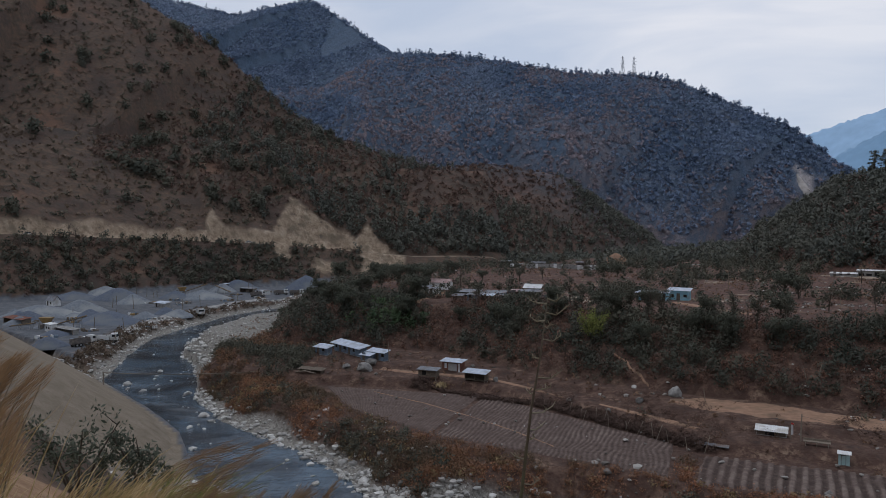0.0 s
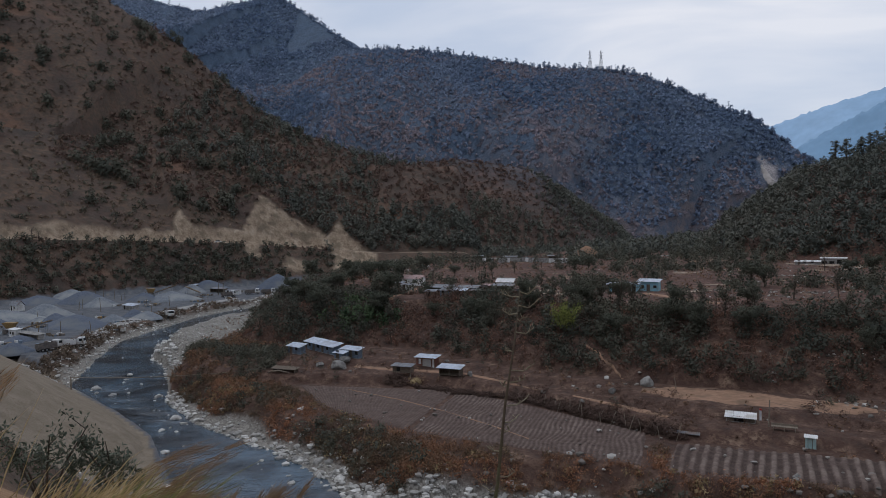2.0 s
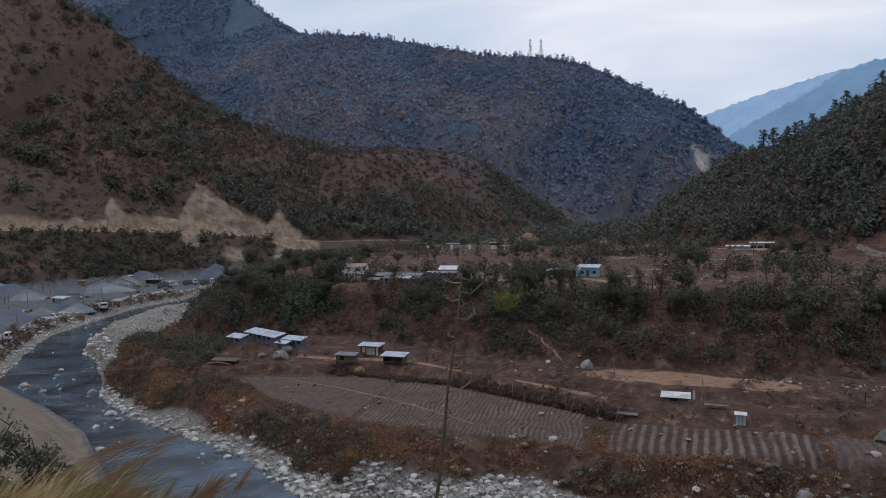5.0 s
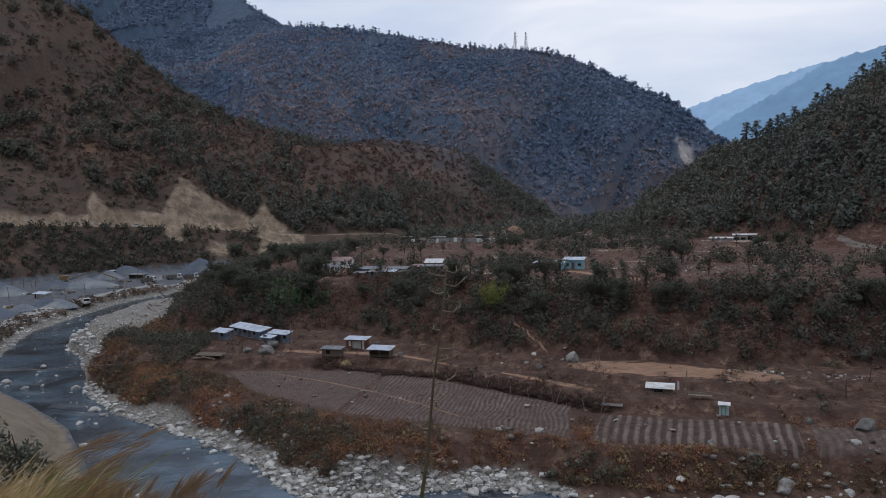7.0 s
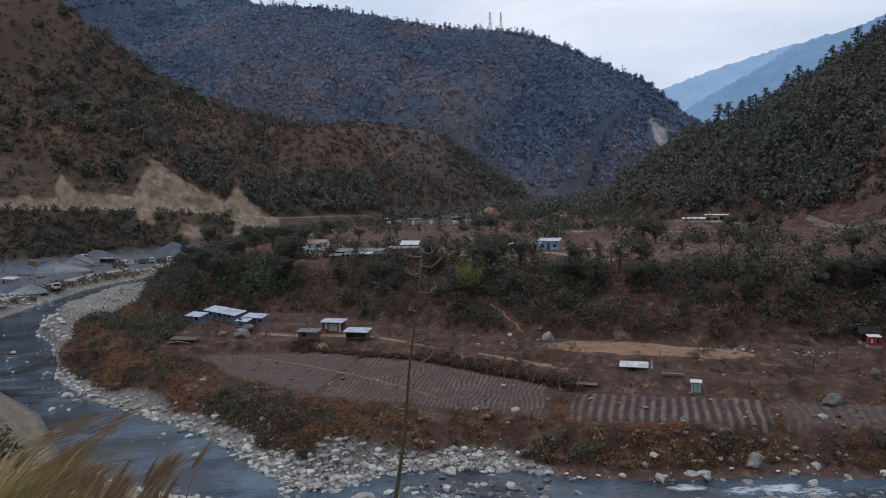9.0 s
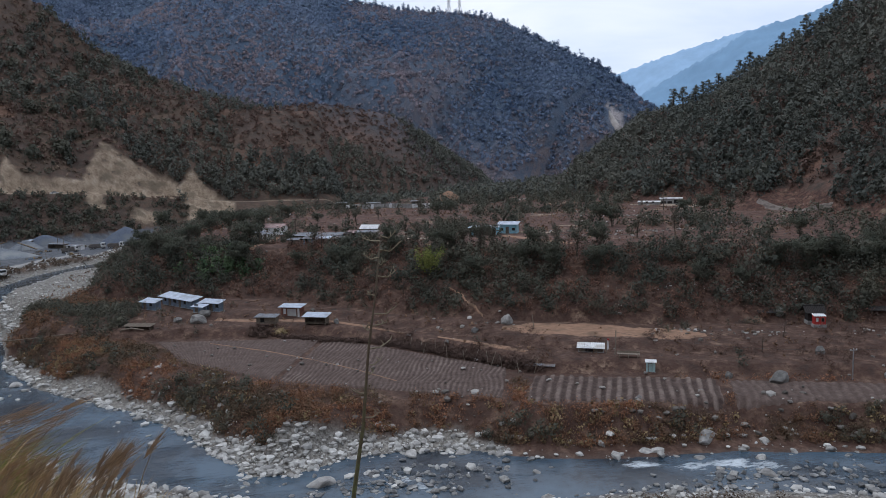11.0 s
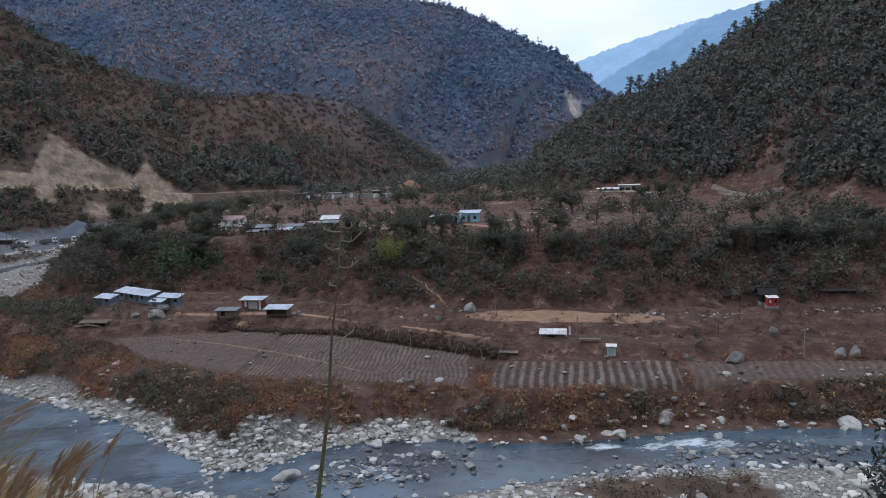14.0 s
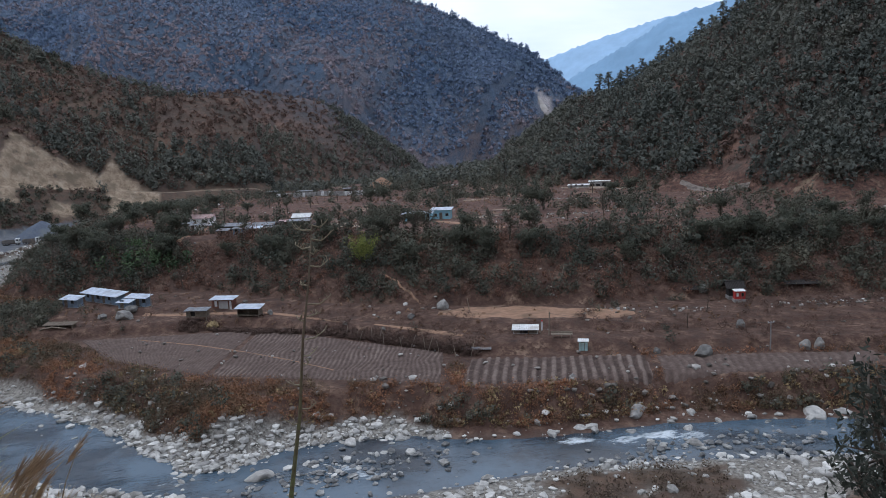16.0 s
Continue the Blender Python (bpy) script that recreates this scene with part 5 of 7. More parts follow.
def strip(name, line, widths, material, label, lift=0.07):
    """A path over the ground along a line of the plan."""
    pts = np.array(line, float)
    s_at = np.concatenate([[0], np.cumsum(np.hypot(*np.diff(pts, axis=0).T))])
    s = np.arange(0, s_at[-1], 0.5)
    cx, cy, w = np.interp(s, s_at, pts[:, 0]), np.interp(s, s_at, pts[:, 1]), np.interp(s, s_at, widths)
    way = np.stack([np.gradient(cx), np.gradient(cy)], -1)
    way /= np.linalg.norm(way, axis=1, keepdims=True)
    u = np.linspace(-0.5, 0.5, 7)
    wide = (w * (1 + 0.45 * lumps(s, s * 0, 4, 3, 5)))[:, None]
    x, y = cx[:, None] - way[:, 1:] * u * wide, cy[:, None] + way[:, :1] * u * wide
    z = valley(x.ravel(), y.ravel())[0].reshape(x.shape)
    z = np.minimum(z, z[:, 2:5].min(1, keepdims=True) + 0.35) + lift - (lift + 0.1) * (np.abs(u) > 0.45)
    ob = link_mesh(name, np.stack([x, y, z], -1).reshape(-1, 3), grid_faces(len(s), 7)[:, ::-1], material, smooth=True)
    return tagged(ob, label, "path", kind="structure")


strip("dirt_strip", [(39, 118.6), (43.5, 116.6), (53, 111.8), (64.7, 104.2), (70, 101.6)], [2.5, 9.5, 10.5, 9.5, 2.0], m_clay, "bare orange-tan earth strip on the terrace", 0.12)
strip("foot_path", FOOT_PATH, [0.4, 0.5, 0.6, 0.45, 0.5, 0.5, 0.3], m_clay, "narrow earth foot path up the bluff", 0.1)
strip("village_lane", [(70, 156), (66, 166), (63, 176), (61, 184)], [2.5, 3.0, 3.4, 3.0], m_clay, "pale earth lane to the blue houses", 0.15)
strip("field_path", [(-13.3, 134.0), (-3.3, 125.1), (4.0, 117.1), (10.6, 108.7), (16.3, 100.1)], [0.25, 0.35, 0.3, 0.3, 0.2], m_clay, "thin trodden path over the field", 0.19)
strip("terrace_path", [(-13.3, 149.0), (-4.5, 144.6), (4.0, 141.5), (9.5, 139.0), (16, 131.5), (21.6, 123.6)], [2.2, 2.6, 2.4, 1.6, 1.2, 0.6], m_clay, "bare earth yard and path between the sheds", 0.1)
strip("terrace_bank_path", [(27.0, 119.0), (31.5, 113.5), (35.5, 108.5), (38.5, 104.5)], [0.6, 1.6, 2.2, 1.0], m_clay, "bare red earth on the terrace bank", 0.1)
m_pale = grainy("pale_dry_earth", (0.26, 0.20, 0.15), (0.38, 0.31, 0.24), 0.8, bump=0.4, dirt=(0.18, 0.13, 0.10), dirt_scale=0.3)
for k, (line, wide) in enumerate([([(70.5, 186.5), (74, 184.6), (81, 186.8)], 3.4), ([(85, 190.5), (89, 190.2), (94, 191.6)], 3.0), ([(30, 197), (35, 195.6), (41, 196.4)], 5.0), ([(33, 186.5), (37.6, 185.4), (42, 184)], 6.0), ([(86, 203), (89, 201.9), (93, 200)], 3.0),
                                  ([(33, 166.5), (36.3, 165.6), (40, 163)], 3.0), ([(106, 250), (111.5, 248), (117, 246.5)], 4.0), ([(146, 268), (152, 262), (160, 255), (166, 248)], 7.0), ([(167.5, 258), (165, 250), (155, 240), (146, 232)], 2.4),
                                  ([(92, 245), (97, 243.6), (102, 241)], 3.6), ([(-3, 216), (-1, 211), (-2, 205)], 3.4)]):
    strip("bare_yard", line, [wide * 0.4] + [wide] * (len(line) - 2) + [wide * 0.4], m_pale, "patch of pale trodden earth in the village", 0.13)
m_plot = grainy("grey_plot_soil", (0.15, 0.125, 0.108), (0.24, 0.205, 0.18), 1.2, bump=0.5, dirt=(0.10, 0.08, 0.07), dirt_scale=0.5)
strip("hill_plot", [(170.5, 219), (175, 209), (181, 195)], [4.5, 7, 4.5], m_plot, "grey ploughed plot at the foot of the wooded hill", 0.3)
strip("village_track", [(-7, 186), (-4, 196), (-1, 206), (0, 218)], [1.6, 2.0, 2.0, 1.6], m_clay, "pale earth track in the village", 0.15)
m_scar = grainy("pale_landslip", (0.30, 0.27, 0.25), (0.46, 0.42, 0.39), 0.15, bump=0.5, dist=0.6, dirt=(0.24, 0.22, 0.21), dirt_scale=0.06)
strip("landslip", [(473.1, 931.4), (473.1, 919.8), (473.5, 908.2), (477.5, 900.0), (480.0, 890.0)], [3, 9, 14, 18, 14], m_scar, "pale bare landslip on the far mountain", 1.6)
m_asphalt = grainy("worn_asphalt", (0.14, 0.14, 0.14), (0.20, 0.20, 0.195), 2.0, bump=0.15, dirt=(0.25, 0.22, 0.18))
strip("village_road", VILLAGE_ROAD, [4, 5, 6, 6, 6.5, 7, 5], m_asphalt, "grey road along the far side of the village", 0.2)

# ---------------------------------------------------------------- buildings
m_tin = grainy("pale_roof_sheet", (0.38, 0.44, 0.53), (0.58, 0.63, 0.70), 1.2, 0.4, 0.1, 0.01, dirt=(0.36, 0.38, 0.42), dirt_scale=0.5)
m_tin_old = grainy("weathered_roof_sheet", (0.13, 0.14, 0.155), (0.25, 0.265, 0.29), 1.4, 0.5, 0.15, 0.01, dirt=(0.16, 0.12, 0.10))
m_tin_pink = grainy("faded_red_roof_sheet", (0.38, 0.24, 0.22), (0.50, 0.38, 0.36), 1.4, 0.5, 0.1, 0.01, dirt=(0.26, 0.16, 0.14))
m_white = grainy("whitewash", (0.62, 0.63, 0.64), (0.78, 0.78, 0.77), 1.6, 0.8, 0.2, 0.01, dirt=(0.50, 0.48, 0.45))
m_blue = grainy("blue_wall_paint", (0.22, 0.46, 0.58), (0.34, 0.60, 0.70), 1.6, 0.7, 0.1, 0.01, dirt=(0.30, 0.42, 0.46))
m_dusty = grainy("dusty_blue_sheet", (0.14, 0.19, 0.25), (0.20, 0.26, 0.33), 1.5, 0.6, 0.1, 0.01, dirt=(0.12, 0.14, 0.17))
m_teal = grainy("pale_teal_sheet", (0.34, 0.50, 0.50), (0.44, 0.60, 0.59), 1.8, 0.6, 0.1, 0.01, dirt=(0.36, 0.44, 0.42))
m_brick = grainy("red_brown_boards", (0.16, 0.070, 0.050), (0.24, 0.11, 0.08), 2.2, 0.8, 0.2, 0.02, dirt=(0.12, 0.06, 0.05))
m_red = grainy("red_paint", (0.36, 0.030, 0.028), (0.46, 0.055, 0.045), 2.0, 0.6, 0.1, 0.01, dirt=(0.25, 0.04, 0.04))
m_board = grainy("grey_boards", (0.10, 0.080, 0.062), (0.20, 0.165, 0.13), 3.0, 0.9, 0.3, 0.02)
m_thatch = grainy("dark_thatch", (0.020, 0.018, 0.018), (0.050, 0.044, 0.040), 5.0, 0.95, 0.8, 0.06)
m_panel = grainy("grey_shutter", (0.36, 0.35, 0.34), (0.46, 0.45, 0.43), 1.5, 0.6, 0.1, 0.01)
m_dark = grainy("dark_opening", (0.012, 0.012, 0.013), (0.025, 0.024, 0.023), 2.0, 0.9, 0.1, 0.01)
m_concrete = grainy("grey_concrete", (0.26, 0.255, 0.245), (0.38, 0.37, 0.35), 2.0, 0.9, 0.2, 0.01, dirt=(0.20, 0.19, 0.18))
m_wood = grainy("weathered_pole", (0.16, 0.13, 0.10), (0.30, 0.25, 0.20), 6.0, 0.9, 0.4, 0.01)


def roof_sheet(x0, x1, y0, y1, z0, z1, sheet_w=0.28):
    """A corrugated sheet from the eave at y0, z0 to the upper edge at y1, z1, with a thickness."""
    bm = bmesh.new()
    n = max(4, int((x1 - x0) / sheet_w) * 2)
    rows = []
    for low in (0, 1):
        for y, z in ((y0, z0), (y1, z1)):
            rows.append([bm.verts.new((x0 + (x1 - x0) * i / n, y, z + (0.035 if i % 2 else -0.035) - 0.05 * low)) for i in range(n + 1)])
    for i in range(n):
        bm.faces.new((rows[0][i], rows[0][i + 1], rows[1][i + 1], rows[1][i]))
        bm.faces.new((rows[2][i + 1], rows[2][i], rows[3][i], rows[3][i + 1]))
        bm.faces.new((rows[2][i], rows[2][i + 1], rows[0][i + 1], rows[0][i]))
        bm.faces.new((rows[1][i], rows[1][i + 1], rows[3][i + 1], rows[3][i]))
    for i in (0, n):
        bm.faces.new((rows[0][i], rows[1][i], rows[3][i], rows[2][i]))
    return bm


def house(name, label, left, right, deep, high, wall, roof, rise=0.5, gable=False, eave=0.35, openings=(), category="shed", lift=0.0, legs=0.0, group="", plinth=True, open_front=False):
    """A small building whose front runs from left to right in the plan, facing the river. openings: (kind, x along the front, width, sill, head, material)."""
    deep, rise = deep * 0.66, rise * (0.8 if gable else 0.5)
    (lx, ly), (rx, ry) = left, right
    wide, yaw = math.hypot(rx - lx, ry - ly), math.degrees(math.atan2(ry - ly, rx - lx))
    ux, uy = (rx - lx) / wide, (ry - ly) / wide
    base = min(ground_at(lx, ly), ground_at(rx, ry)) + lift
    top = max(ground_at(lx - uy * deep, ly + ux * deep), ground_at(rx - uy * deep, ry + ux * deep), base)
    ob = thing(name, label, category, lx, ly, base - 0.05, yaw, group)
    z0 = legs
    if plinth and not legs:
        part("plinth", a_box(-0.1, -0.1, -0.6, wide + 0.1, deep + 0.1, 0.12), m_concrete, ob)
        z0 = 0.1
    if legs:
        for x in (0.1, wide - 0.1):
            for y in (0.1, deep - 0.1):
                part("leg", a_box(x - 0.07, y - 0.07, -0.6, x + 0.07, y + 0.07, legs), m_wood, ob)
        part("floor", a_box(-0.05, -0.05, legs - 0.12, wide + 0.05, deep + 0.05, legs - 0.004), m_board, ob)
    h = z0 + high
    t = 0.12
    # front wall in panels round its openings
    x = 0.0
    if not open_front:
        panels = []
        for kind, ox, ow, sill, head, mat in sorted(openings, key=lambda o: o[1]):
            panels.append((x, 0, z0, ox, t, h))
            if sill > 0.05:
                panels.append((ox, 0, z0, ox + ow, t, z0 + sill))
            panels.append((ox, 0, z0 + head, ox + ow, t, h))
            x = ox + ow
        for q in panels + [(x, 0, z0, wide, t, h)]:
            part("front_wall", a_box(*q), wall, ob)
        for kind, ox, ow, sill, head, mat in openings:
            p = part(kind, a_box(ox + 0.04, 0.035, z0 + sill + 0.02, ox + ow - 0.04, 0.075, z0 + head - 0.04), mat, ob)
            fr = bmesh.new()
            for q in ((ox, 0.01, z0 + sill, ox + 0.06, t + 0.02, z0 + head), (ox + ow - 0.06, 0.01, z0 + sill, ox + ow, t + 0.02, z0 + head), (ox + 0.06, 0.01, z0 + head - 0.06, ox + ow - 0.06, t + 0.02, z0 + head)):
                box(fr, q[0], -0.03, q[2], q[3], t - 0.01, q[5])
            part("frame", fr, m_board, p)
    else:
        for q in (0.06, wide / 2, wide - 0.06):
            part("post", a_box(q - 0.06, 0.0, z0, q + 0.06, 0.12, h), m_wood, ob)
    part("back_wall", a_box(0, deep - t, z0, wide, deep, h + (0 if gable else rise * 0.85)), wall, ob)
    for sx in (0, wide - t):
        bm = bmesh.new()
        v = box(bm, sx, t, z0, sx + t, deep - t, h)
        if gable:
            a = [bm.verts.new((sx + k * t, y, z)) for k in (0, 1) for y, z in ((t, h), (deep - t, h), (deep / 2, h + rise * 0.9))]
            for f in ((2, 1, 0), (3, 4, 5), (0, 1, 4, 3), (1, 2, 5, 4), (2, 0, 3, 5)):
                bm.faces.new([a[i] for i in f])
        else:
            for i in (6, 7):
                v[i].co.z += rise * 0.85
        part("side_wall", bm, wall, ob)
    if gable:
        part("roof", roof_sheet(-eave, wide + eave, -eave, deep / 2 + 0.05, h - 0.05, h + rise + 0.06), roof, ob)
        part("roof", roof_sheet(-eave, wide + eave, deep + eave, deep / 2 + 0.051, h - 0.05, h + rise + 0.07), roof, ob)
        part("ridge_cap", a_box(-eave, deep / 2 - 0.1, h + rise + 0.03, wide + eave, deep / 2 + 0.2, h + rise + 0.13), roof, ob)
    else:
        part("roof", roof_sheet(-eave, wide + eave, -eave * 1.4, deep + eave, h + 0.02, h + rise + 0.12), roof, ob)
    return ob


def door(x, w=0.9, mat=None):
    return ("door", x, w, 0.0, 1.85, mat or m_board)


def window(x, w=0.9, mat=None):
    return ("window", x, w, 0.8, 1.6, mat or m_dark)


# on the terrace
house("toilet_hut", "pale teal tin toilet hut with a white flat roof", (53.1, 92.45), (54.25, 91.77), 1.2, 1.55, m_teal, m_white, 0.12, openings=(("door", 0.3, 0.6, 0.0, 1.4, m_teal),), eave=0.18, category="hut")
house("low_shed", "low shed with a pale lilac roof sheet", (46.3, 101.7), (49.7, 99.9), 2.3, 0.7, m_board, m_white, 0.6, eave=0.3, openings=(("opening", 1.0, 1.4, 0.0, 0.8, m_dark),))
house("animal_shed", "low dark shed with a grey sheet roof by the field", (36.7, 99.6), (40.2, 97.7), 2.2, 0.75, m_board, m_tin_old, 0.35, open_front=True, plinth=False)
house("red_shed", "red-brown board shed with a pale flat roof", (-0.2, 146.8), (3.7, 144.9), 3.2, 2.1, m_brick, m_tin, 0.3, eave=0.45,
      openings=(("window", 0.5, 0.7, 0.6, 1.8, m_white), ("shutter", 1.4, 2.1, 0.1, 1.75, m_panel), ("door", 3.65, 0.6, 0.0, 1.85, m_white)))
house("open_shed", "open dark shed under a pale roof sheet", (4.3, 137.8), (8.2, 135.8), 2.8, 1.35, m_board, m_tin, 0.6, open_front=True, legs=0.4, eave=0.45)
house("stilt_hut", "small grey board hut on stilts with an old sheet roof", (-5.0, 139.6), (-1.4, 138.0), 2.4, 1.2, m_board, m_tin_old, 0.3, legs=0.9, openings=(("opening", 0.8, 1.0, 0.1, 1.0, m_dark),), category="hut")
house("side_house", "small dusty blue house with a pale sheet roof", (-30.0, 162.6), (-26.8, 159.9), 2.4, 1.7, m_dusty, m_tin, 0.9, openings=(door(0.6), window(2.4)), category="house", eave=0.4)
house("long_house", "long dusty blue house under a pale sheet roof", (-26.4, 167.4), (-18.8, 158.0), 2.6, 1.9, m_dusty, m_tin, 1.1, openings=(window(0.8), door(2.6), window(4.4, 1.2), door(6.6), window(8.6)), category="house", eave=0.6)
house("lean_to", "lean-to in front of the long house with a pale sheet roof", (-18.4, 154.6), (-16.2, 152.9), 1.8, 1.3, m_dusty, m_tin, 0.5, openings=(door(0.5),), category="shed")
house("end_house", "dusty blue house with a pale low roof beside the long house", (-17.0, 156.2), (-13.0, 153.2), 2.4, 1.8, m_dusty, m_tin, 0.8, openings=(window(0.8), door(2.4), window(4.0)), category="house")
house("wood_platform", "long low weathered wooden cattle shelter by the field", (-30.4, 146.0), (-25.4, 143.9), 2.0, 0.8, m_board, m_board, 0.2, open_front=True, plinth=False, category="shelter")
house("shrine", "small red and white shrine on a pale plinth", (89.6, 99.9), (91.3, 99.2), 1.8, 1.5, m_red, m_white, 0.15, openings=(("window", 0.2, 0.5, 0.5, 1.2, m_white), ("window", 1.1, 0.5, 0.5, 1.2, m_dark)), category="shrine", eave=0.1, lift=0.5)
house("thatched_hut", "dark thatched hut behind the shrine", (90.3, 102.2), (92.3, 101.4), 2.4, 1.6, m_thatch, m_thatch, 1.3, gable=True, eave=0.7, openings=(door(1.4, 0.9, m_dark),), category="hut", lift=0.6)
house("thatched_shelter", "low dark thatched shelter on the slope", (103.0, 101.2), (108.5, 98.9), 3.0, 1.0, m_board, m_thatch, 0.7, open_front=True, category="shelter", plinth=False)
house("slope_shelter", "low dark shelter under trees on the slope", (84.5, 107.4), (87.8, 105.8), 2.2, 0.9, m_board, m_thatch, 0.5, open_front=True, category="shelter", plinth=False)

# village on the shelf
house("red_roof_house", "village house with a faded red roof", (-4.5, 223.8), (2.0, 221.3), 5.0, 2.3, m_white, m_tin_pink, 1.2, gable=True, openings=(door(1.0), window(3.6)), category="house")
house("front_hut", "small white walled hut below the red-roofed house", (-4.5, 211.0), (-1.2, 209.8), 2.6, 1.7, m_white, m_tin_old, 0.4, openings=(door(0.5),), category="hut")
house("grey_house", "low grey house with patched sheet roofs", (3.2, 192.6), (9.6, 189.3), 4.6, 2.0, m_board, m_tin_old, 0.9, openings=(door(0.8), window(3.0)), category="house")
house("grey_house", "low grey house with a rusty patched roof", (9.4, 187.5), (13.4, 185.4), 3.6, 1.8, m_board, m_tin_old, 0.7, openings=(door(0.8),), category="house")
house("grey_house", "low dark house with a blue-grey roof", (11.2, 191.0), (16.4, 188.6), 4.0, 2.0, m_dusty, m_tin_old, 0.8, openings=(door(0.8), window(2.6)), category="house")
for k, (a, b, deep, wall, roof) in enumerate([((2.6, 187.6), (5.0, 186.4), 2.4, m_board, m_tin_old), ((6.4, 186.2), (9.4, 184.6), 2.6, m_dusty, m_tin_old), ((10.6, 183.9), (13.0, 182.7), 2.2, m_board, m_tin), ((14.4, 184.8), (17.2, 183.4), 2.4, m_board, m_tin_old),
                                              ((19.4, 199.6), (22.0, 198.4), 2.4, m_board, m_tin_pink), ((-6.6, 216.6), (-4.0, 215.6), 2.4, m_board, m_tin_old)]):
    house("small_shed", "small patched shed with a sheet roof crowded beside the houses", a, b, deep, 1.5 + 0.15 * (k % 3), wall, roof, 0.6, openings=(door(0.6, 0.8, m_dark),), group="sheds of the village")
house("white_roof_house", "dark walled house with a bright white gable roof", (24.6, 208.5), (28.8, 206.4), 4.5, 1.8, m_board, m_white, 1.2, gable=True, openings=(door(1.2), window(4.0)), category="house", eave=0.6)
house("dark_hut", "dark board hut with an old roof", (15.8, 196.0), (19.4, 194.2), 3.2, 1.8, m_board, m_thatch, 0.7, openings=(door(0.8, 0.9, m_dark),), category="hut")
house("dark_hut", "dark board hut under trees in the village", (21.6, 197.0), (27.0, 194.4), 3.6, 1.9, m_board, m_tin_old, 0.7, openings=(door(1.0, 0.9, m_dark), window(3.2)), category="hut")
house("dark_hut", "small weathered hut at the bluff's edge", (24.0, 177.5), (27.4, 175.9), 2.8, 1.6, m_board, m_thatch, 0.6, openings=(door(0.8, 0.9, m_dark),), category="hut")
house("blue_annexe", "low house with a grey roof and a bright blue end wall", (53.0, 190.4), (58.4, 187.3), 4.2, 2.1, m_board, m_tin, 0.7, openings=(door(0.6, 0.9, m_blue), window(3.0, 1.6, m_blue)), category="house")
house("blue_porch", "small bright blue outhouse", (58.8, 187.0), (60.4, 186.1), 2.4, 2.2, m_blue, m_tin, 0.2, openings=(door(0.4, 0.8, m_dark),), category="outhouse")
house("blue_house", "bright blue village house with a pale blue roof", (61.8, 190.3), (66.4, 187.6), 5.0, 2.6, m_blue, m_tin, 0.9, openings=(window(0.6, 0.9), door(2.2), window(4.0, 0.9)), category="house", eave=0.5)
house("stone_house", "low whitish stone house on the red field's upper edge", (147.0, 263.5), (154.0, 258.6), 5.0, 1.2, m_concrete, m_white, 0.5, openings=(door(1.0), window(3.0), window(5.6)), category="house")
house("stone_house", "unfinished whitish house with dark openings", (156.0, 261.6), (163.0, 256.6), 5.0, 2.4, m_concrete, m_white, 0.3, openings=(("opening", 0.6, 1.8, 0.3, 1.3, m_dark), ("opening", 3.0, 1.8, 0.3, 1.3, m_dark), ("opening", 5.6, 1.8, 0.3, 1.9, m_dark)), category="house")
for k, (x, y, w) in enumerate([(30, 361, 5), (44, 349, 7), (66, 344, 5)]):
    house("roadside_stall", "low pale roadside stall at the far road", (x, y), (x + w, y - 1.5), 4.0, 2.2, m_concrete if k % 2 else m_board, m_tin_old, 0.4,
          openings=(("opening", 0.6, w * 0.3, 0.0, 1.7, m_dark), ("opening", w * 0.55, w * 0.3, 0.0, 1.7, m_dark)), category="stall", group="stalls at the far road")

# low stone walls and rubble of the village plots
def wall_of_stones():
    rng = np.random.RandomState(71)
    xs, ys = [], []
    for (ax, ay), (bx, by) in (((72, 178), (92, 168)), ((74, 190), (112, 172)), ((20, 186), (42, 178)), ((96, 214), (128, 198)), ((100, 232), (146, 206)), ((34, 214), (62, 204)), ((120, 188), (150, 172)),
                               ((150, 250), (176, 238)), ((70, 120.5), (98, 108)), ((62, 108), (84, 97)), ((92, 96), (118, 86))):
        n = int(math.hypot(bx - ax, by - ay) * 2.5)
        u = rng.rand(n)
        xs.append(ax + (bx - ax) * u + rng.normal(0, 1.2, n))
        ys.append(ay + (by - ay) * u + rng.normal(0, 1.2, n))
    x, y = np.concatenate(xs), np.concatenate(ys)
    stones("plot_wall_stones", x, y, power(len(x), 0.15, 0.5, 72, 1.5), 73, "loose dry-stone walls between the village plots", 0.2, None, m_field_stone)


wall_of_stones()


def retaining_wall(points, high):
    """A pale wall of set stones along a line of the plan, one stone wide."""
    ob = thing("retaining_wall", "pale stone retaining wall below the far road", "wall", points[0][0], points[0][1], 0.0)
    rng = random.Random(17)
    pts = np.array(points, float)
    s_at = np.concatenate([[0], np.cumsum(np.hypot(*np.diff(pts, axis=0).T))])
    u = 0.0
    while u < s_at[-1]:
        wide = rng.uniform(1.0, 2.4)
        x, y = (float(np.interp(u, s_at, pts[:, q])) for q in (0, 1))
        x1, y1 = (float(np.interp(min(u + wide, s_at[-1]), s_at, pts[:, q])) for q in (0, 1))
        bm = bmesh.new()
        for row in range(3):
            box(bm, 0.04, -0.3 - rng.uniform(0, 0.12), row * high / 3 - 0.3, wide - 0.04, 0.3, (row + 1) * high / 3 - 0.34 + rng.uniform(-0.05, 0.05),
                pose(x - points[0][0], y - points[0][1], ground_at(x, y), 0, 0, math.degrees(math.atan2(y1 - y, x1 - x))))
        part("wall_block", bm, m_white if rng.random() < 0.5 else m_concrete, ob)
        u += wide + (rng.uniform(1, 4) if rng.random() < 0.2 else 0)


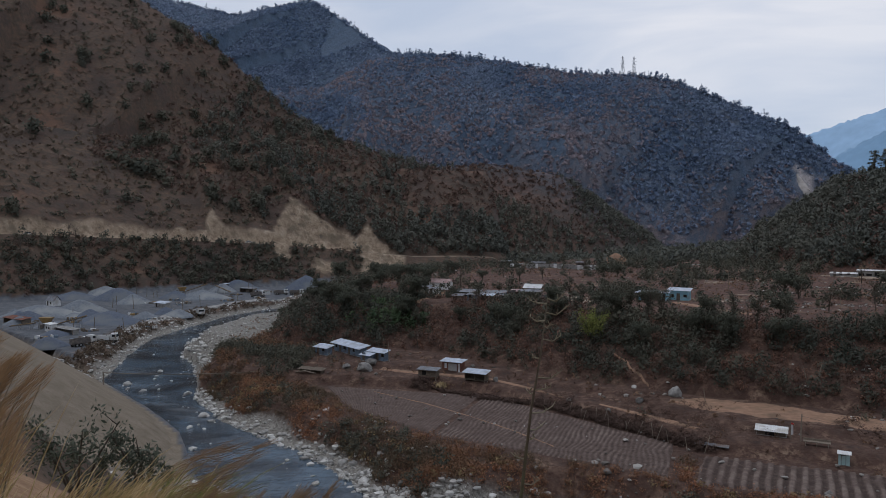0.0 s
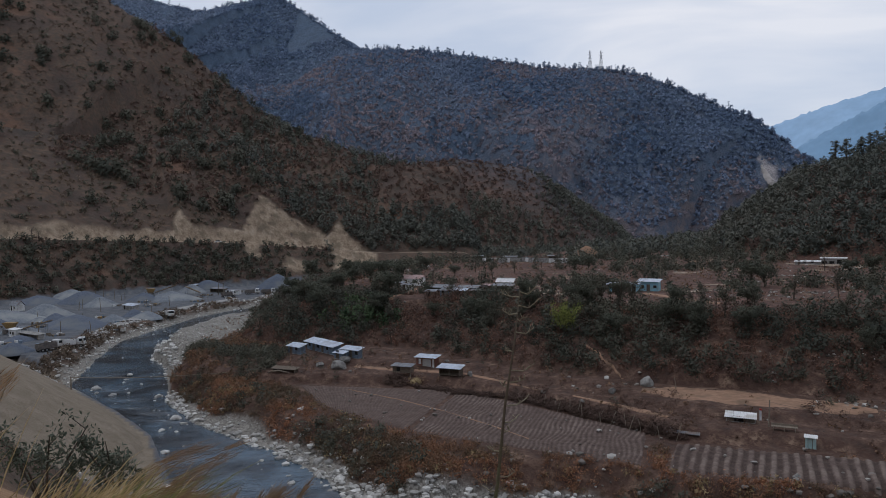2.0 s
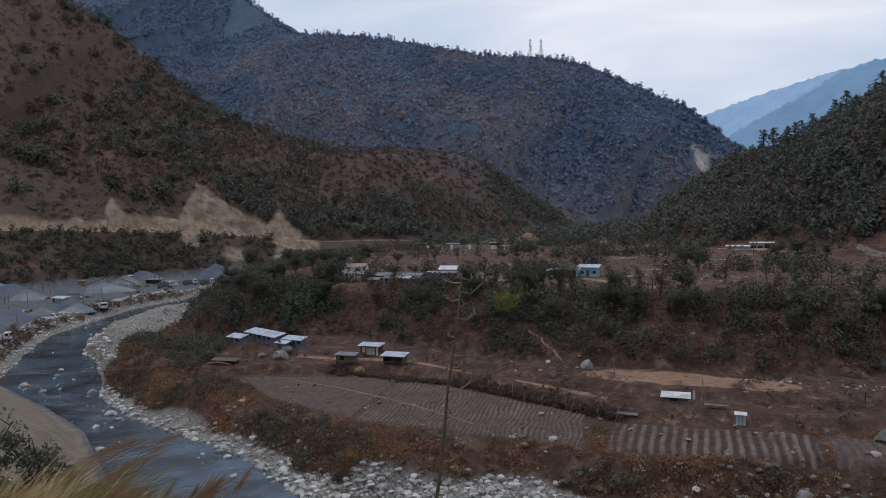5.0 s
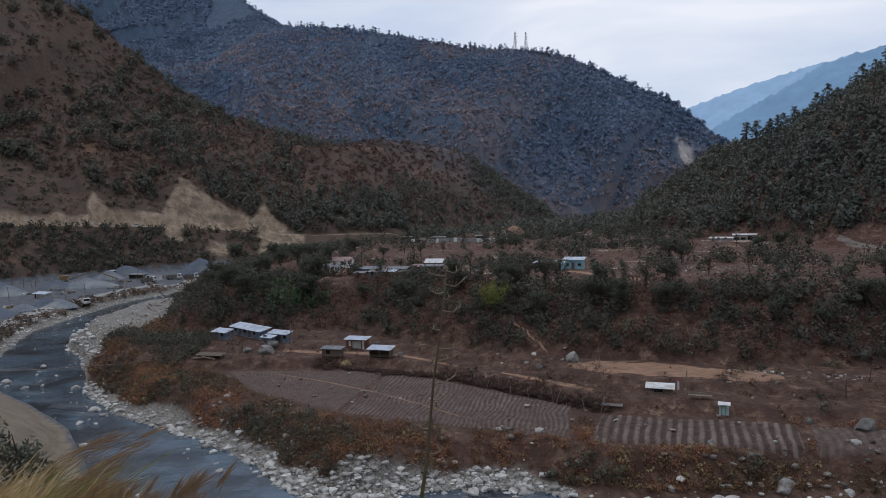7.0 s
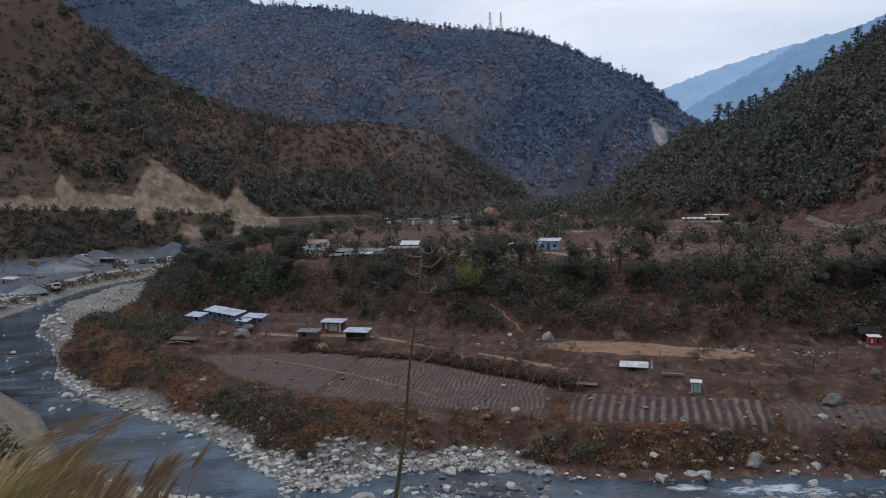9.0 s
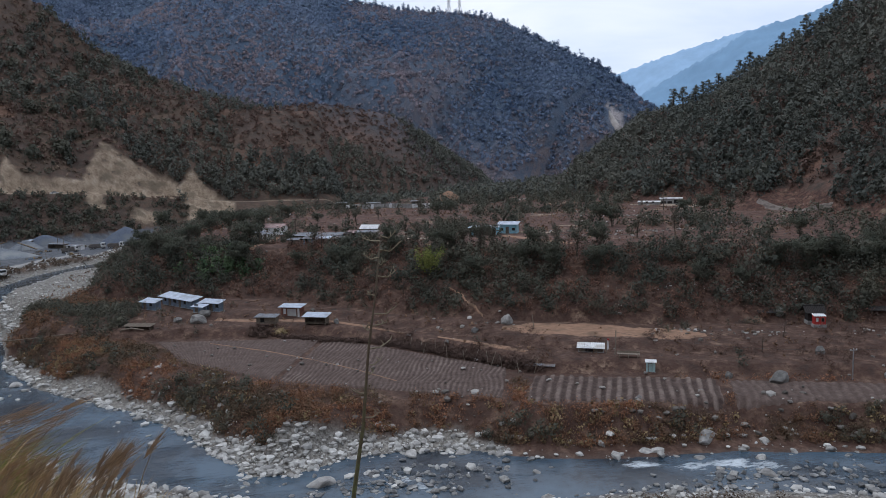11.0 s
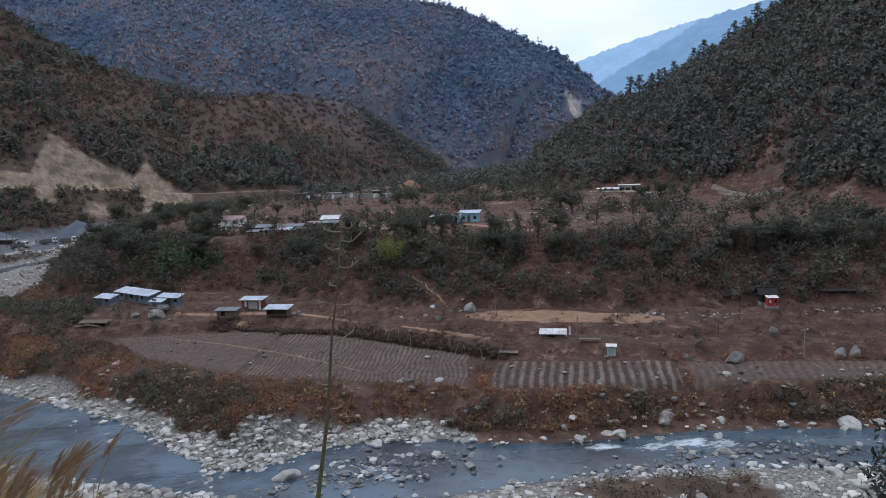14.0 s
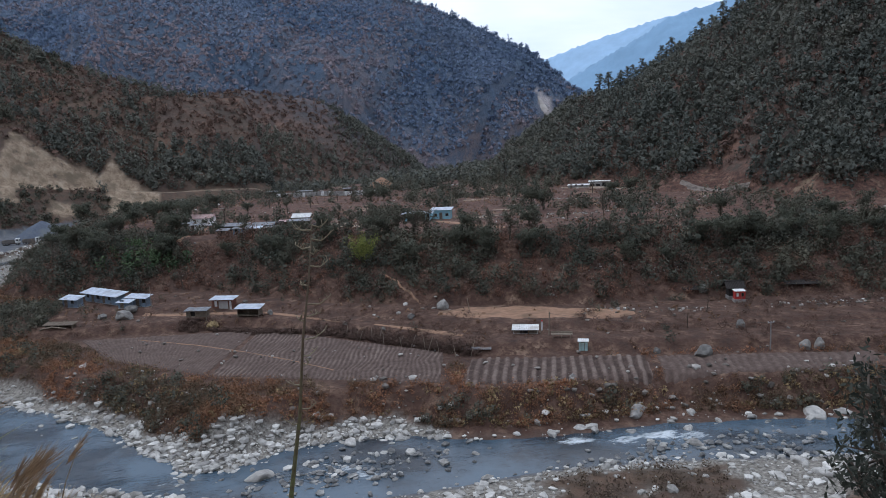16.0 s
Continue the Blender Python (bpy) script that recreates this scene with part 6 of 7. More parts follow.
retaining_wall([(33, 338), (42, 330), (52, 333), (64, 327), (78, 331)], 2.4)
# ---------------------------------------------------------------- odd things on the terrace


def post(name, x, y, high, radius, label, lean=(0, 0), material=None, sink=0.4):
    bm = bmesh.new()
    tube(bm, [(0, 0, -sink), (lean[0] * 0.5 + 0.02, lean[1] * 0.5, high * 0.5), (lean[0], lean[1], high)], [radius, radius * 0.92, radius * 0.8], 7)
    me = bpy.data.meshes.new(name)
    bm.to_mesh(me)
    bm.free()
    me.materials.append(material or m_wood)
    ob = new(name, me)
    ob.location = (x, y, ground_at(x, y))
    return tagged(ob, label, "post")


m_steel = grainy("galvanised_steel", (0.32, 0.33, 0.34), (0.42, 0.43, 0.44), 4.0, 0.45, 0.1, 0.005, metal=0.6)
m_cloth = grainy("white_cloth", (0.70, 0.70, 0.72), (0.82, 0.82, 0.82), 3.0, 0.9, 0.2, 0.01)
m_wire = grainy("dark_cable", (0.05, 0.05, 0.05), (0.09, 0.09, 0.09), 4.0, 0.6, 0.1, 0.005)
m_straw = grainy("straw", (0.26, 0.20, 0.11), (0.40, 0.31, 0.17), 8.0, 0.95, 0.8, 0.05, dirt=(0.20, 0.15, 0.09))

post("wooden_post", 51.0, 98.3, 3.9, 0.10, "tall weathered wooden post beside the low shed", (0.15, 0))
post("wooden_post", -12.0, 152.0, 4.4, 0.08, "thin wooden post beside the end house", (0.05, 0))
post("wooden_post", 44.3, 116.5, 2.6, 0.08, "short wooden post on the terrace", (-0.3, 0.1))
post("wooden_post", 64.0, 118.2, 3.2, 0.09, "leaning bare pole at the slope's foot", (0.9, 0.2))
post("wooden_post", 62.6, 118.6, 3.0, 0.08, "leaning bare pole at the slope's foot", (-0.8, 0.2))
# sticks that prop the terrace bank
for k in range(15):
    u = k / 14
    x, y = 22 + 15 * u + 0.6 * math.sin(k * 2.3), 118.6 - 20.2 * u + 0.5 * math.cos(k * 1.7)
    tagged(post("leaning_pole", x - 0.4, y - 0.9, 1.9 + 0.5 * math.sin(k * 5.1), 0.06, "grey stick leaning on the terrace bank", (0.6 + 0.7 * math.sin(k * 3.3), 0.9), None, 0.2), group="sticks along the bank")


def bench_rack():
    ob = thing("plank_rack", "low rack of weathered planks near the toilet hut", "rack", 50.6, 96.6, yaw=-28)
    for x in (0.2, 1.6, 3.0):
        part("leg", a_box(x - 0.06, 0, -0.2, x + 0.06, 0.8, 0.55), m_wood, ob)
    for k in range(3):
        part("plank", a_box(-0.1, 0.05 + 0.27 * k, 0.555, 3.3, 0.27 + 0.27 * k, 0.61), m_wood, ob)
    part("rail", a_box(-0.1, 0.84, 0.3, 3.3, 0.9, 0.9), m_wood, ob)


bench_rack()


def flag_post():
    ob = thing("cloth_post", "short post with a white and red cloth by the low shed", "post", 50.0, 99.2, yaw=-28)
    part("pole", a_box(-0.05, -0.05, -0.3, 0.05, 0.05, 2.3), m_wood, ob)
    bm = bmesh.new()
    rows = [[bm.verts.new((0.06 + 0.3 * j / 3, 0.10 * math.sin(j * 1.3 + i), 2.2 - 1.5 * i / 5)) for j in range(4)] for i in range(6)]
    for a, b in zip(rows, rows[1:]):
        for j in range(3):
            bm.faces.new((a[j], b[j], b[j + 1], a[j + 1]))
    bmesh.ops.solidify(bm, geom=bm.faces[:], thickness=0.02)
    part("cloth", bm, m_cloth, ob, "white hanging cloth")
    part("band", a_box(0.04, -0.13, 2.22, 0.4, 0.13, 2.42), m_red, ob, "red cloth band")


flag_post()


def straw_stack(x, y, r, h):
    bm = bmesh.new()
    bmesh.ops.create_icosphere(bm, subdivisions=3, radius=1.0)
    for v in bm.verts:
        v.co.x *= 1.0 + 0.5 * max(-v.co.z, 0)
        k = 1 + 0.35 * noise.noise(v.co * 2.1) + 0.12 * noise.noise(v.co * 7)
        v.co = Vector((v.co.x * r * k * (1 - 0.35 * max(v.co.z, 0)), v.co.y * r * k * (1 - 0.35 * max(v.co.z, 0)), (v.co.z + 0.8) * h * 0.55 * k))
    ob = thing("straw_stack", "heap of yellow straw spilling down the bank", "straw", x, y, ground_at(x, y) - 0.25)
    part("straw", bm, m_straw, ob)
    rng = np.random.RandomState(8)
    c = rng.normal(size=(420, 3)) * [r * 0.8, r * 0.8, h * 0.35] + [0, 0, h * 0.45]
    v, f, t = leaves(c, np.full(420, 0.32), rng, np.full(420, 0.8), 0.08)
    tagged(link_mesh("loose_straw", v, f, m_dry, ob, attrs={"tone": t}), kind="stuff")


straw_stack(-0.4, 136.4, 1.0, 1.3)

# pole with its wire
pole = thing("utility_pole", "thin pale steel pole with wires beside the field", "pole", 78.7, 80.2)
bm = bmesh.new()
tube(bm, [(0, 0, -0.5), (0, 0, 2.2), (0, 0, 4.5)], [0.10, 0.09, 0.07], 10)
part("mast", bm, m_steel, pole)
part("crossarm", a_box(-0.6, -0.05, 4.2, 0.6, 0.05, 4.3), m_steel, pole)
for dx in (-0.5, 0.5):
    part("insulator", a_box(dx - 0.05, -0.05, 4.3, dx + 0.05, 0.05, 4.45), m_white, pole)


def cable(name, a, b, sag, radius, label, material=None):
    bm = bmesh.new()
    a, b = Vector(a), Vector(b)
    tube(bm, [a.lerp(b, k / 16) - Vector((0, 0, sag * 4 * (k / 16) * (1 - k / 16))) for k in range(17)], [radius] * 17, 5)
    me = bpy.data.meshes.new(name)
    bm.to_mesh(me)
    bm.free()
    me.materials.append(material or m_wire)
    return tagged(new(name, me), label, "cable")


cable("power_cable", (78.2, 80.2, 8.4), (51.0, 98.3, 9.1), 0.9, 0.018, "thin dark cable from the pole to a post")
cable("power_cable", (79.2, 80.2, 8.4), (128, 66, 9.5), 0.9, 0.018, "thin dark cable along the field")
rope = cable("river_cable", (-76.2, 155.0, 3.4), (-32.0, 147.0, 5.9), 0.7, 0.10, "pale cable slung across the river", m_wood)
post("cable_post", -32.0, 147.0, 0.7, 0.14, "short thick post that holds the river cable")
post("cable_post", -76.2, 155.0, 3.6 - ground_at(-76.2, 155.0), 0.16, "thick post that holds the river cable on the far shore", sink=1.0)
bm = bmesh.new()
tube(bm, [(0, 0, 0.1), (2.2, -1.0, 0.5), (4.6, -2.2, 0.25)], [0.16, 0.15, 0.1], 8)
log = part("fallen_log", bm, m_wood, None)
log.location = (-31.0, 145.5, ground_at(-29, 144.5) + 0.1)
tagged(log, "pale fallen log beside the cable post", "log")

# ---------------------------------------------------------------- trees


def limbs(bm, rng, high, girth, count, spread, bare=0):
    """Trunk with forks; gives the ends of the limbs."""
    top = Vector((rng.uniform(-0.08, 0.08) * high, rng.uniform(-0.08, 0.08) * high, high * 0.62))
    mid = top * 0.5 + Vector((rng.uniform(-0.1, 0.1), rng.uniform(-0.1, 0.1), 0))
    tube(bm, [(0, 0, -0.5), mid, top], [girth, girth * 0.75, girth * 0.45], 7)
    ends = [top + Vector((0, 0, high * 0.2)), top, mid.lerp(top, 0.5), mid, mid * 0.75]
    tube(bm, [top, ends[0]], [girth * 0.45, girth * 0.12], 5)
    for k in range(count):
        a, u = 6.283 * k / count + rng.uniform(-0.4, 0.4), rng.uniform(0.0, 0.95)
        root = mid.lerp(top, u)
        end = root + Vector((math.cos(a), math.sin(a), 0)) * spread * rng.uniform(0.6, 1.05) + Vector((0, 0, high * rng.uniform(0.08, 0.34)))
        tube(bm, [root, root.lerp(end, 0.5) + Vector((0, 0, 0.12 * spread)), end], [girth * 0.35, girth * 0.2, girth * 0.07], 5)
        ends += [end, root.lerp(end, 0.55) + Vector((0, 0, 0.12 * spread))]
        for j in range(bare):
            tip = end + Vector((rng.uniform(-1, 1), rng.uniform(-1, 1), rng.uniform(0.1, 1.0))) * spread * 0.45
            tube(bm, [root.lerp(end, 0.6 + 0.1 * j), tip], [girth * 0.12, girth * 0.03], 3)
            ends.append(tip)
    return ends


def make_tree(seed, kind):
    """A tree about 1 unit high at the origin of its thing: broad, slim, bare or pine."""
    rng = random.Random(seed)
    nr = np.random.RandomState(seed)
    label, leaf_m = {"broad": ("dark green broadleaf tree with an uneven crown", m_tree), "slim": ("slender grey-green tree with thin foliage", m_slim),
                     "bare": ("leafless grey-brown tree with thin twigs", m_bare), "pine": ("dark pine with a ragged crown on a tall trunk", m_pine)}[kind]
    ob = new("tree" if kind != "pine" else "pine_tree")
    tagged(ob, label, "tree")
    bm = bmesh.new()
    if kind == "pine":
        tube(bm, [(0, 0, -0.5), (0.1, 0.05, 5), (0.0, 0.1, 9.6)], [0.22, 0.16, 0.04], 7)
        ends = []
        for k in range(20):
            u = 0.38 + 0.6 * k / 19
            a, reach = k * 2.4 + rng.uniform(-0.4, 0.4), (1.9 if u < 0.75 else 1.5) * (1.12 - u) * 2.2 * rng.uniform(0.6, 1.1)
            root = Vector((0.05, 0.08, 10 * u))
            end = root + Vector((math.cos(a) * reach, math.sin(a) * reach, reach * 0.18))
            tube(bm, [root, end], [0.06, 0.015], 4)
            ends += [end, root.lerp(end, 0.6)]
        puff, count, size = 0.5, 34, 0.17
    else:
        spread = {"broad": 2.6, "slim": 1.5, "bare": 2.0}[kind]
        ends = limbs(bm, rng, 7.0 if kind == "broad" else 8.0, 0.22, {"broad": 8, "slim": 6, "bare": 7}[kind], spread, 3 if kind != "broad" else 1)
        puff, count, size = {"broad": (0.95, 64, 0.20), "slim": (0.7, 34, 0.15), "bare": (0.5, 12, 0.13)}[kind]
    part("trunk", bm, m_bark, ob)
    e = np.array([v[:] for v in ends])
    if kind == "bare":
        c = np.repeat(e, count, 0) + nr.normal(size=(len(e) * count, 3)) * puff * np.array([1, 1, 0.75])
        heart = np.repeat(e, count, 0) * 0.4 + np.array([0, 0, 1.6])
        v, f, t = leaves(c, nr.uniform(0.6, 1.3, len(c)) * size, nr, np.repeat(nr.rand(len(e)), count) * 0.6 + 0.2, 0.12, c - heart, 0.7)
        link_mesh("crown", v, f, leaf_m, ob, smooth=True, attrs={"tone": t})
    else:
        mid = np.repeat(e.mean(0, keepdims=True), len(e), 0)
        v, f, t, nm = shell(e + nr.normal(size=e.shape) * 0.2, nr.uniform(0.6, 1.15, len(e)) * puff, mid, np.full(len(e), 3.0), count, np.full(len(e), size), nr, nr.rand(len(e)) * 0.6 + 0.2, 0.8, 0.35)
        link_mesh("crown", v, f, leaf_m, ob, smooth=True, attrs={"tone": t}, normals=nm)
    return ob


m_tree = foliage("tree_leaves", (0.074, 0.086, 0.070), (0.140, 0.142, 0.104), grain=1.0)
m_slim = foliage("thin_leaves", (0.085, 0.088, 0.070), (0.155, 0.150, 0.112))
m_bamboo = foliage("bamboo_leaves", (0.13, 0.165, 0.045), (0.33, 0.34, 0.11))
KINDS = {k: [make_tree(s, k) for s in seeds] for k, seeds in (("broad", (1, 2, 3, 4)), ("slim", (5, 6, 7)), ("bare", (8, 9, 10)), ("pine", (11, 12, 13)))}
STANDARD = {"broad": 8.0, "slim": 8.5, "bare": 8.5, "pine": 10.0}
first_use = {id(o): True for v in KINDS.values() for o in v}


def plant(kind, k, x, y, high, turn=None, z=None, group=""):
    ob = KINDS[kind][k % len(KINDS[kind])]
    s = high / STANDARD[kind]
    z = ground_at(x, y) if z is None else z
    m = pose(x, y, z, 0, 0, (x * 37 + y * 53) % 360 if turn is None else turn) @ Matrix.Diagonal((s * 1.1, s * 1.1, s * 0.85, 1) if kind == "pine" else (s, s, s, 1))
    if first_use[id(ob)]:
        first_use[id(ob)] = False
        ob.matrix_basis = m
    else:
        ob = copy_thing(ob, Matrix.Identity(4))
        ob.matrix_basis = m
    return tagged(ob, group=group)


for k, (x, y, h) in enumerate([(95.7, 195, 9), (98.5, 192, 8), (-4.9, 224, 8), (-15, 232, 9), (-20, 226, 8), (-24, 200, 7), (-28, 188, 6), (50, 137, 7.5), (68.7, 141, 8), (133, 207, 7.5),
                               (138, 204, 8), (124, 144, 7), (107, 115, 7), (114, 111, 6.5), (96.5, 117, 6), (4.4, 173, 5), (12.5, 167, 5.5), (55, 132, 6), (78.6, 118, 5), (86, 114, 5),
                               (-32, 190, 6), (-38, 215, 8), (-36, 240, 9), (-25, 262, 9), (118, 106, 6), (130, 118, 7), (53.5, 139.5, 7), (-11, 241, 8)]):
    plant("broad", k, x, y, h, group="trees on the shelf and bluff")
for k, (x, y, h) in enumerate([(31.5, 171, 8), (34, 170, 7), (39.5, 155, 8.5), (41.0, 153, 8), (36.5, 151, 8), (37, 160, 8), (43.7, 163, 8), (28.5, 178, 7), (144, 199, 7), (74, 150, 6), (89, 160, 7),
                               (16, 201, 5), (41, 176, 7), (43, 181, 6), (-9, 205, 6), (112, 180, 6)]):
    plant("slim", k, x, y, h, group="thin trees of the village")
for k, (x, y, h) in enumerate([(22, 172, 6), (27, 168, 5), (60, 160, 6), (80.5, 96.5, 3.6), (73, 92, 3.8), (33, 136, 4.5), (25, 142, 4), (58, 118, 4), (100, 106, 5), (-6, 168, 6), (-34, 181, 6),
                               (-196, 322, 14), (-189, 352, 9), (-186.5, 353, 8), (110, 150, 6), (103, 165, 6), (20, 210, 5), (66, 150, 5), (-14, 176, 5), (79, 131, 6)]):
    plant("bare", k, x, y, h, group="leafless trees")
rng = random.Random(31)
for k in range(62):        # more trees at random along the bluff's brink and on the shelf
    u = rng.random()
    x = -48 + 190 * u
    y = float(np.interp(x, [-48, -36, -13, 3, 19, 34, 68, 118, 170], [205, 176, 173, 166, 144, 134, 114, 96, 78])) + rng.uniform(6, 26)
    plant(rng.choice(["broad", "broad", "slim", "bare"]), k, x, y, rng.uniform(4.5, 8.5), group="trees on the shelf and bluff")
for k in range(34):
    x, y = rng.uniform(-10, 190), rng.uniform(215, 345)
    plant(rng.choice(["broad", "slim", "bare"]), k, x, y, rng.uniform(4, 8), group="trees behind the village")
crest = np.array(RIGHT_HILL)
for k in range(30):        # pines along the right hill's skyline
    u = rng.uniform(0.8, 8.6)
    i = int(u)
    p = crest[i] * (1 - u + i) + crest[i + 1] * (u - i)
    x, y = p[0] + rng.uniform(-6, 6), p[1] + rng.uniform(-8, 4)
    plant("pine", k, x, y, rng.uniform(7, 14), group="pines on the skyline")
for k, (x, y, h) in enumerate([(242, 391, 17), (245, 386, 16), (254, 373, 13), (257, 368, 14), (263, 357, 14), (266, 352, 15), (229, 438, 12), (281, 327, 15)]):
    plant("pine", k, x, y, h, group="pines on the skyline")
for k in range(14):        # pines over the spoil bank's far end of the scarp
    plant("pine", k, -108 + rng.uniform(-22, 30), 470 + rng.uniform(-10, 26), rng.uniform(5, 9), group="pines above the scarp")


def bamboo(x, y, high, wide):
    ob = thing("bamboo_clump", "bright yellow-green bamboo clump on the bluff", "bamboo", x, y)
    nr = np.random.RandomState(3)
    tips = []
    for k in range(16):
        a, r = nr.rand() * 6.283, wide * 0.5 * nr.rand() ** 0.5
        bm = bmesh.new()
        end = Vector((math.cos(a) * r * 1.3, math.sin(a) * r * 1.3, high * nr.uniform(0.7, 1.0)))
        tube(bm, [(math.cos(a) * 0.3, math.sin(a) * 0.3, -0.3), end * 0.6 + Vector((0, 0, 0.3)), end], [0.05, 0.04, 0.012], 5)
        part("cane", bm, m_bark, ob)
        tips += [end * u for u in (0.45, 0.6, 0.75, 0.88, 1.0)]
    e = np.array([v[:] for v in tips])
    c = np.repeat(e, 34, 0) + nr.normal(size=(len(e) * 34, 3)) * [0.42, 0.42, 0.5]
    v, f, t = leaves(c, nr.uniform(0.12, 0.24, len(c)), nr, nr.rand(len(c)), 0.4)
    link_mesh("leaves", v, f, m_bamboo, ob, attrs={"tone": t})


bamboo(31.2, 143.5, 6.5, 5.0)
u = np.sort(np.random.RandomState(8).rand(640)) * (len(MAIN_RIDGE) - 1)
x, y = (np.interp(u, np.arange(len(MAIN_RIDGE)), [p[q] for p in MAIN_RIDGE]) for q in (0, 1))
jit = np.random.RandomState(9).uniform(-6, 6, (2, 640))
x, y = x + jit[0], y + jit[1]
fluff("skyline_trees", x, y, power(640, 4, 15, 10, 2.2), sized(640, 3.5, 8.0, 11), 60, 0.16, m_hazed_pine, "uneven row of trees along the mountain's skyline", "trees", 12, valley(x, y)[0] - 0.8, (0, 0.3), 0.1, 0.2, 4, 0.35)

# ---------------------------------------------------------------- pylons on the mountain


m_pylon = grainy("pale_pylon_steel", (0.52, 0.53, 0.55), (0.62, 0.63, 0.65), 1.0, 0.6, 0.05, 0.01)


def pylon():
    ob = new("pylon")
    tagged(ob, "grey lattice power pylon on the mountain ridge", "pylon", "pylons on the ridge")
    levels = [(0, 3.2), (9, 2.2), (18, 1.4), (25, 0.9), (33, 0.35)]
    for sx, sy in ((1, 1), (1, -1), (-1, 1), (-1, -1)):
        bm = bmesh.new()
        tube(bm, [(sx * w, sy * w, z) for z, w in levels], [0.24] * 5, 4)
        part("leg", bm, m_pylon, ob)
    for (z0, w0), (z1, w1) in zip(levels, levels[1:]):
        bm = bmesh.new()
        for f in range(4):
            c, s = ((1, 0), (0, 1), (-1, 0), (0, -1))[f]
            p = [Vector((c * w - s * k * w, s * w + c * k * w, z)) for z, w in ((z0, w0), (z1, w1)) for k in (-1, 1)]
            tube(bm, [p[0], p[3]], [0.13, 0.13], 4)
            tube(bm, [p[1], p[2]], [0.13, 0.13], 4)
            tube(bm, [p[2], p[3]], [0.13, 0.13], 4)
        part("bracing", bm, m_pylon, ob)
    for z, w in ((20, 4.6), (25, 5.2), (30, 4.0)):
        bm = bmesh.new()
        tube(bm, [(-w, 0, z + 0.3), (0, 0, z), (w, 0, z + 0.3)], [0.1, 0.26, 0.1], 4)
        tube(bm, [(-w, 0, z + 0.3), (0, 0, z + 1.6), (w, 0, z + 0.3)], [0.08, 0.14, 0.08], 4)
        part("crossarm", bm, m_pylon, ob)
    return ob


tower = pylon()
tower.matrix_basis = pose(299.5, 1168, ground_at(299.5, 1168) - 1, 0, 0, 20)
copy_thing(tower, pose(316, 1160, ground_at(316, 1160) - 1, 0, 0, 20))

# ---------------------------------------------------------------- stone crushing yard on the far bank
m_chip = grainy("grey_stone_chips", (0.125, 0.142, 0.165), (0.205, 0.225, 0.25), 1.5, 0.95, 0.6, 0.1, dirt=(0.26, 0.27, 0.27), dirt_scale=0.12)
m_chip_dark = grainy("dark_stone_dust", (0.082, 0.098, 0.130), (0.125, 0.145, 0.185), 1.5, 0.95, 0.5, 0.1, dirt=(0.15, 0.16, 0.17), dirt_scale=0.1)


def heap(x, y, wide, deep, high, material, label, turn=0.0, seed=0):
    n, m = 15, 48
    u, a = np.meshgrid(np.linspace(0, 1, n), np.linspace(0, 2 * math.pi, m, endpoint=False), indexing="ij")
    k = 1 + 0.12 * lumps(np.cos(a) * 3 + seed, np.sin(a) * 3, 2, 3, seed)
    px, py = np.cos(a) * u * wide / 2 * k, np.sin(a) * u * deep / 2 * k
    z = high * np.clip(1 - u ** 1.35, 0, 1) ** 1.15 + 0.25 * lumps(px + x, py + y, 3, 3, seed) * (1 - u) - 0.35 * (u > 0.97)
    v = np.stack([px, py, z], -1).reshape(-1, 3)
    ob = link_mesh("gravel_cone", v, grid_faces(n, m, True), material, smooth=True)
    ob.matrix_basis = pose(x, y, ground_at(x, y) - 0.1, 0, 0, turn)
    return tagged(ob, label, "heap", "heaps in the stone yard")


heap(-110, 193, 11, 9, 2.8, m_chip_dark, "dark cone of crushed stone", 0, 1)
heap(-117, 243, 26, 20, 4.0, m_chip_dark, "long dark heap of stone dust", -40, 2)
heap(-150, 257, 30, 22, 4.2, m_chip, "broad pale heap of crushed stone", 20, 3)
heap(-140, 268, 22, 16, 5.0, m_chip, "pale ridge of crushed stone", 30, 4)
heap(-146, 312, 24, 18, 5.5, m_chip_dark, "dark heap of crushed stone at the yard's back", 0, 5)
heap(-134, 300, 16, 14, 4.0, m_chip, "pale heap of stone chips", 0, 6)
heap(-72, 366, 26, 20, 8.0, m_chip_dark, "large blue-grey cone of crushed stone", 0, 7)
heap(-112, 352, 16, 12, 4.5, m_chip, "pale grey heap by the crusher", 0, 8)
heap(-128, 228, 14, 10, 2.4, m_chip, "low pale heap of chips", 10, 9)
heap(-100, 262, 16, 10, 2.6, m_chip, "low pale heap beside the yard track", -50, 10)
heap(-123, 320, 18, 12, 3.6, m_chip_dark, "dark grey heap of chips", -20, 11)

heap(-160, 329, 30, 20, 4.6, m_chip, "broad blue-grey heap at the yard's upper end", -20, 12)
heap(-166, 312, 26, 18, 3.6, m_chip_dark, "dark flat heap at the yard's upper end", 0, 13)
heap(-112, 322, 26, 18, 3.8, m_chip, "flat pale heap near the crusher", 15, 14)
heap(-110, 371, 22, 14, 5.0, m_chip_dark, "blue-grey heap behind the sheds", 0, 15)
heap(-120, 247, 22, 12, 3.0, m_chip_dark, "long dark bank of stone dust", 20, 16)
heap(93, 374, 18, 13, 6.0, m_clay, "orange mound of dug earth beside the far road", 0, 17)
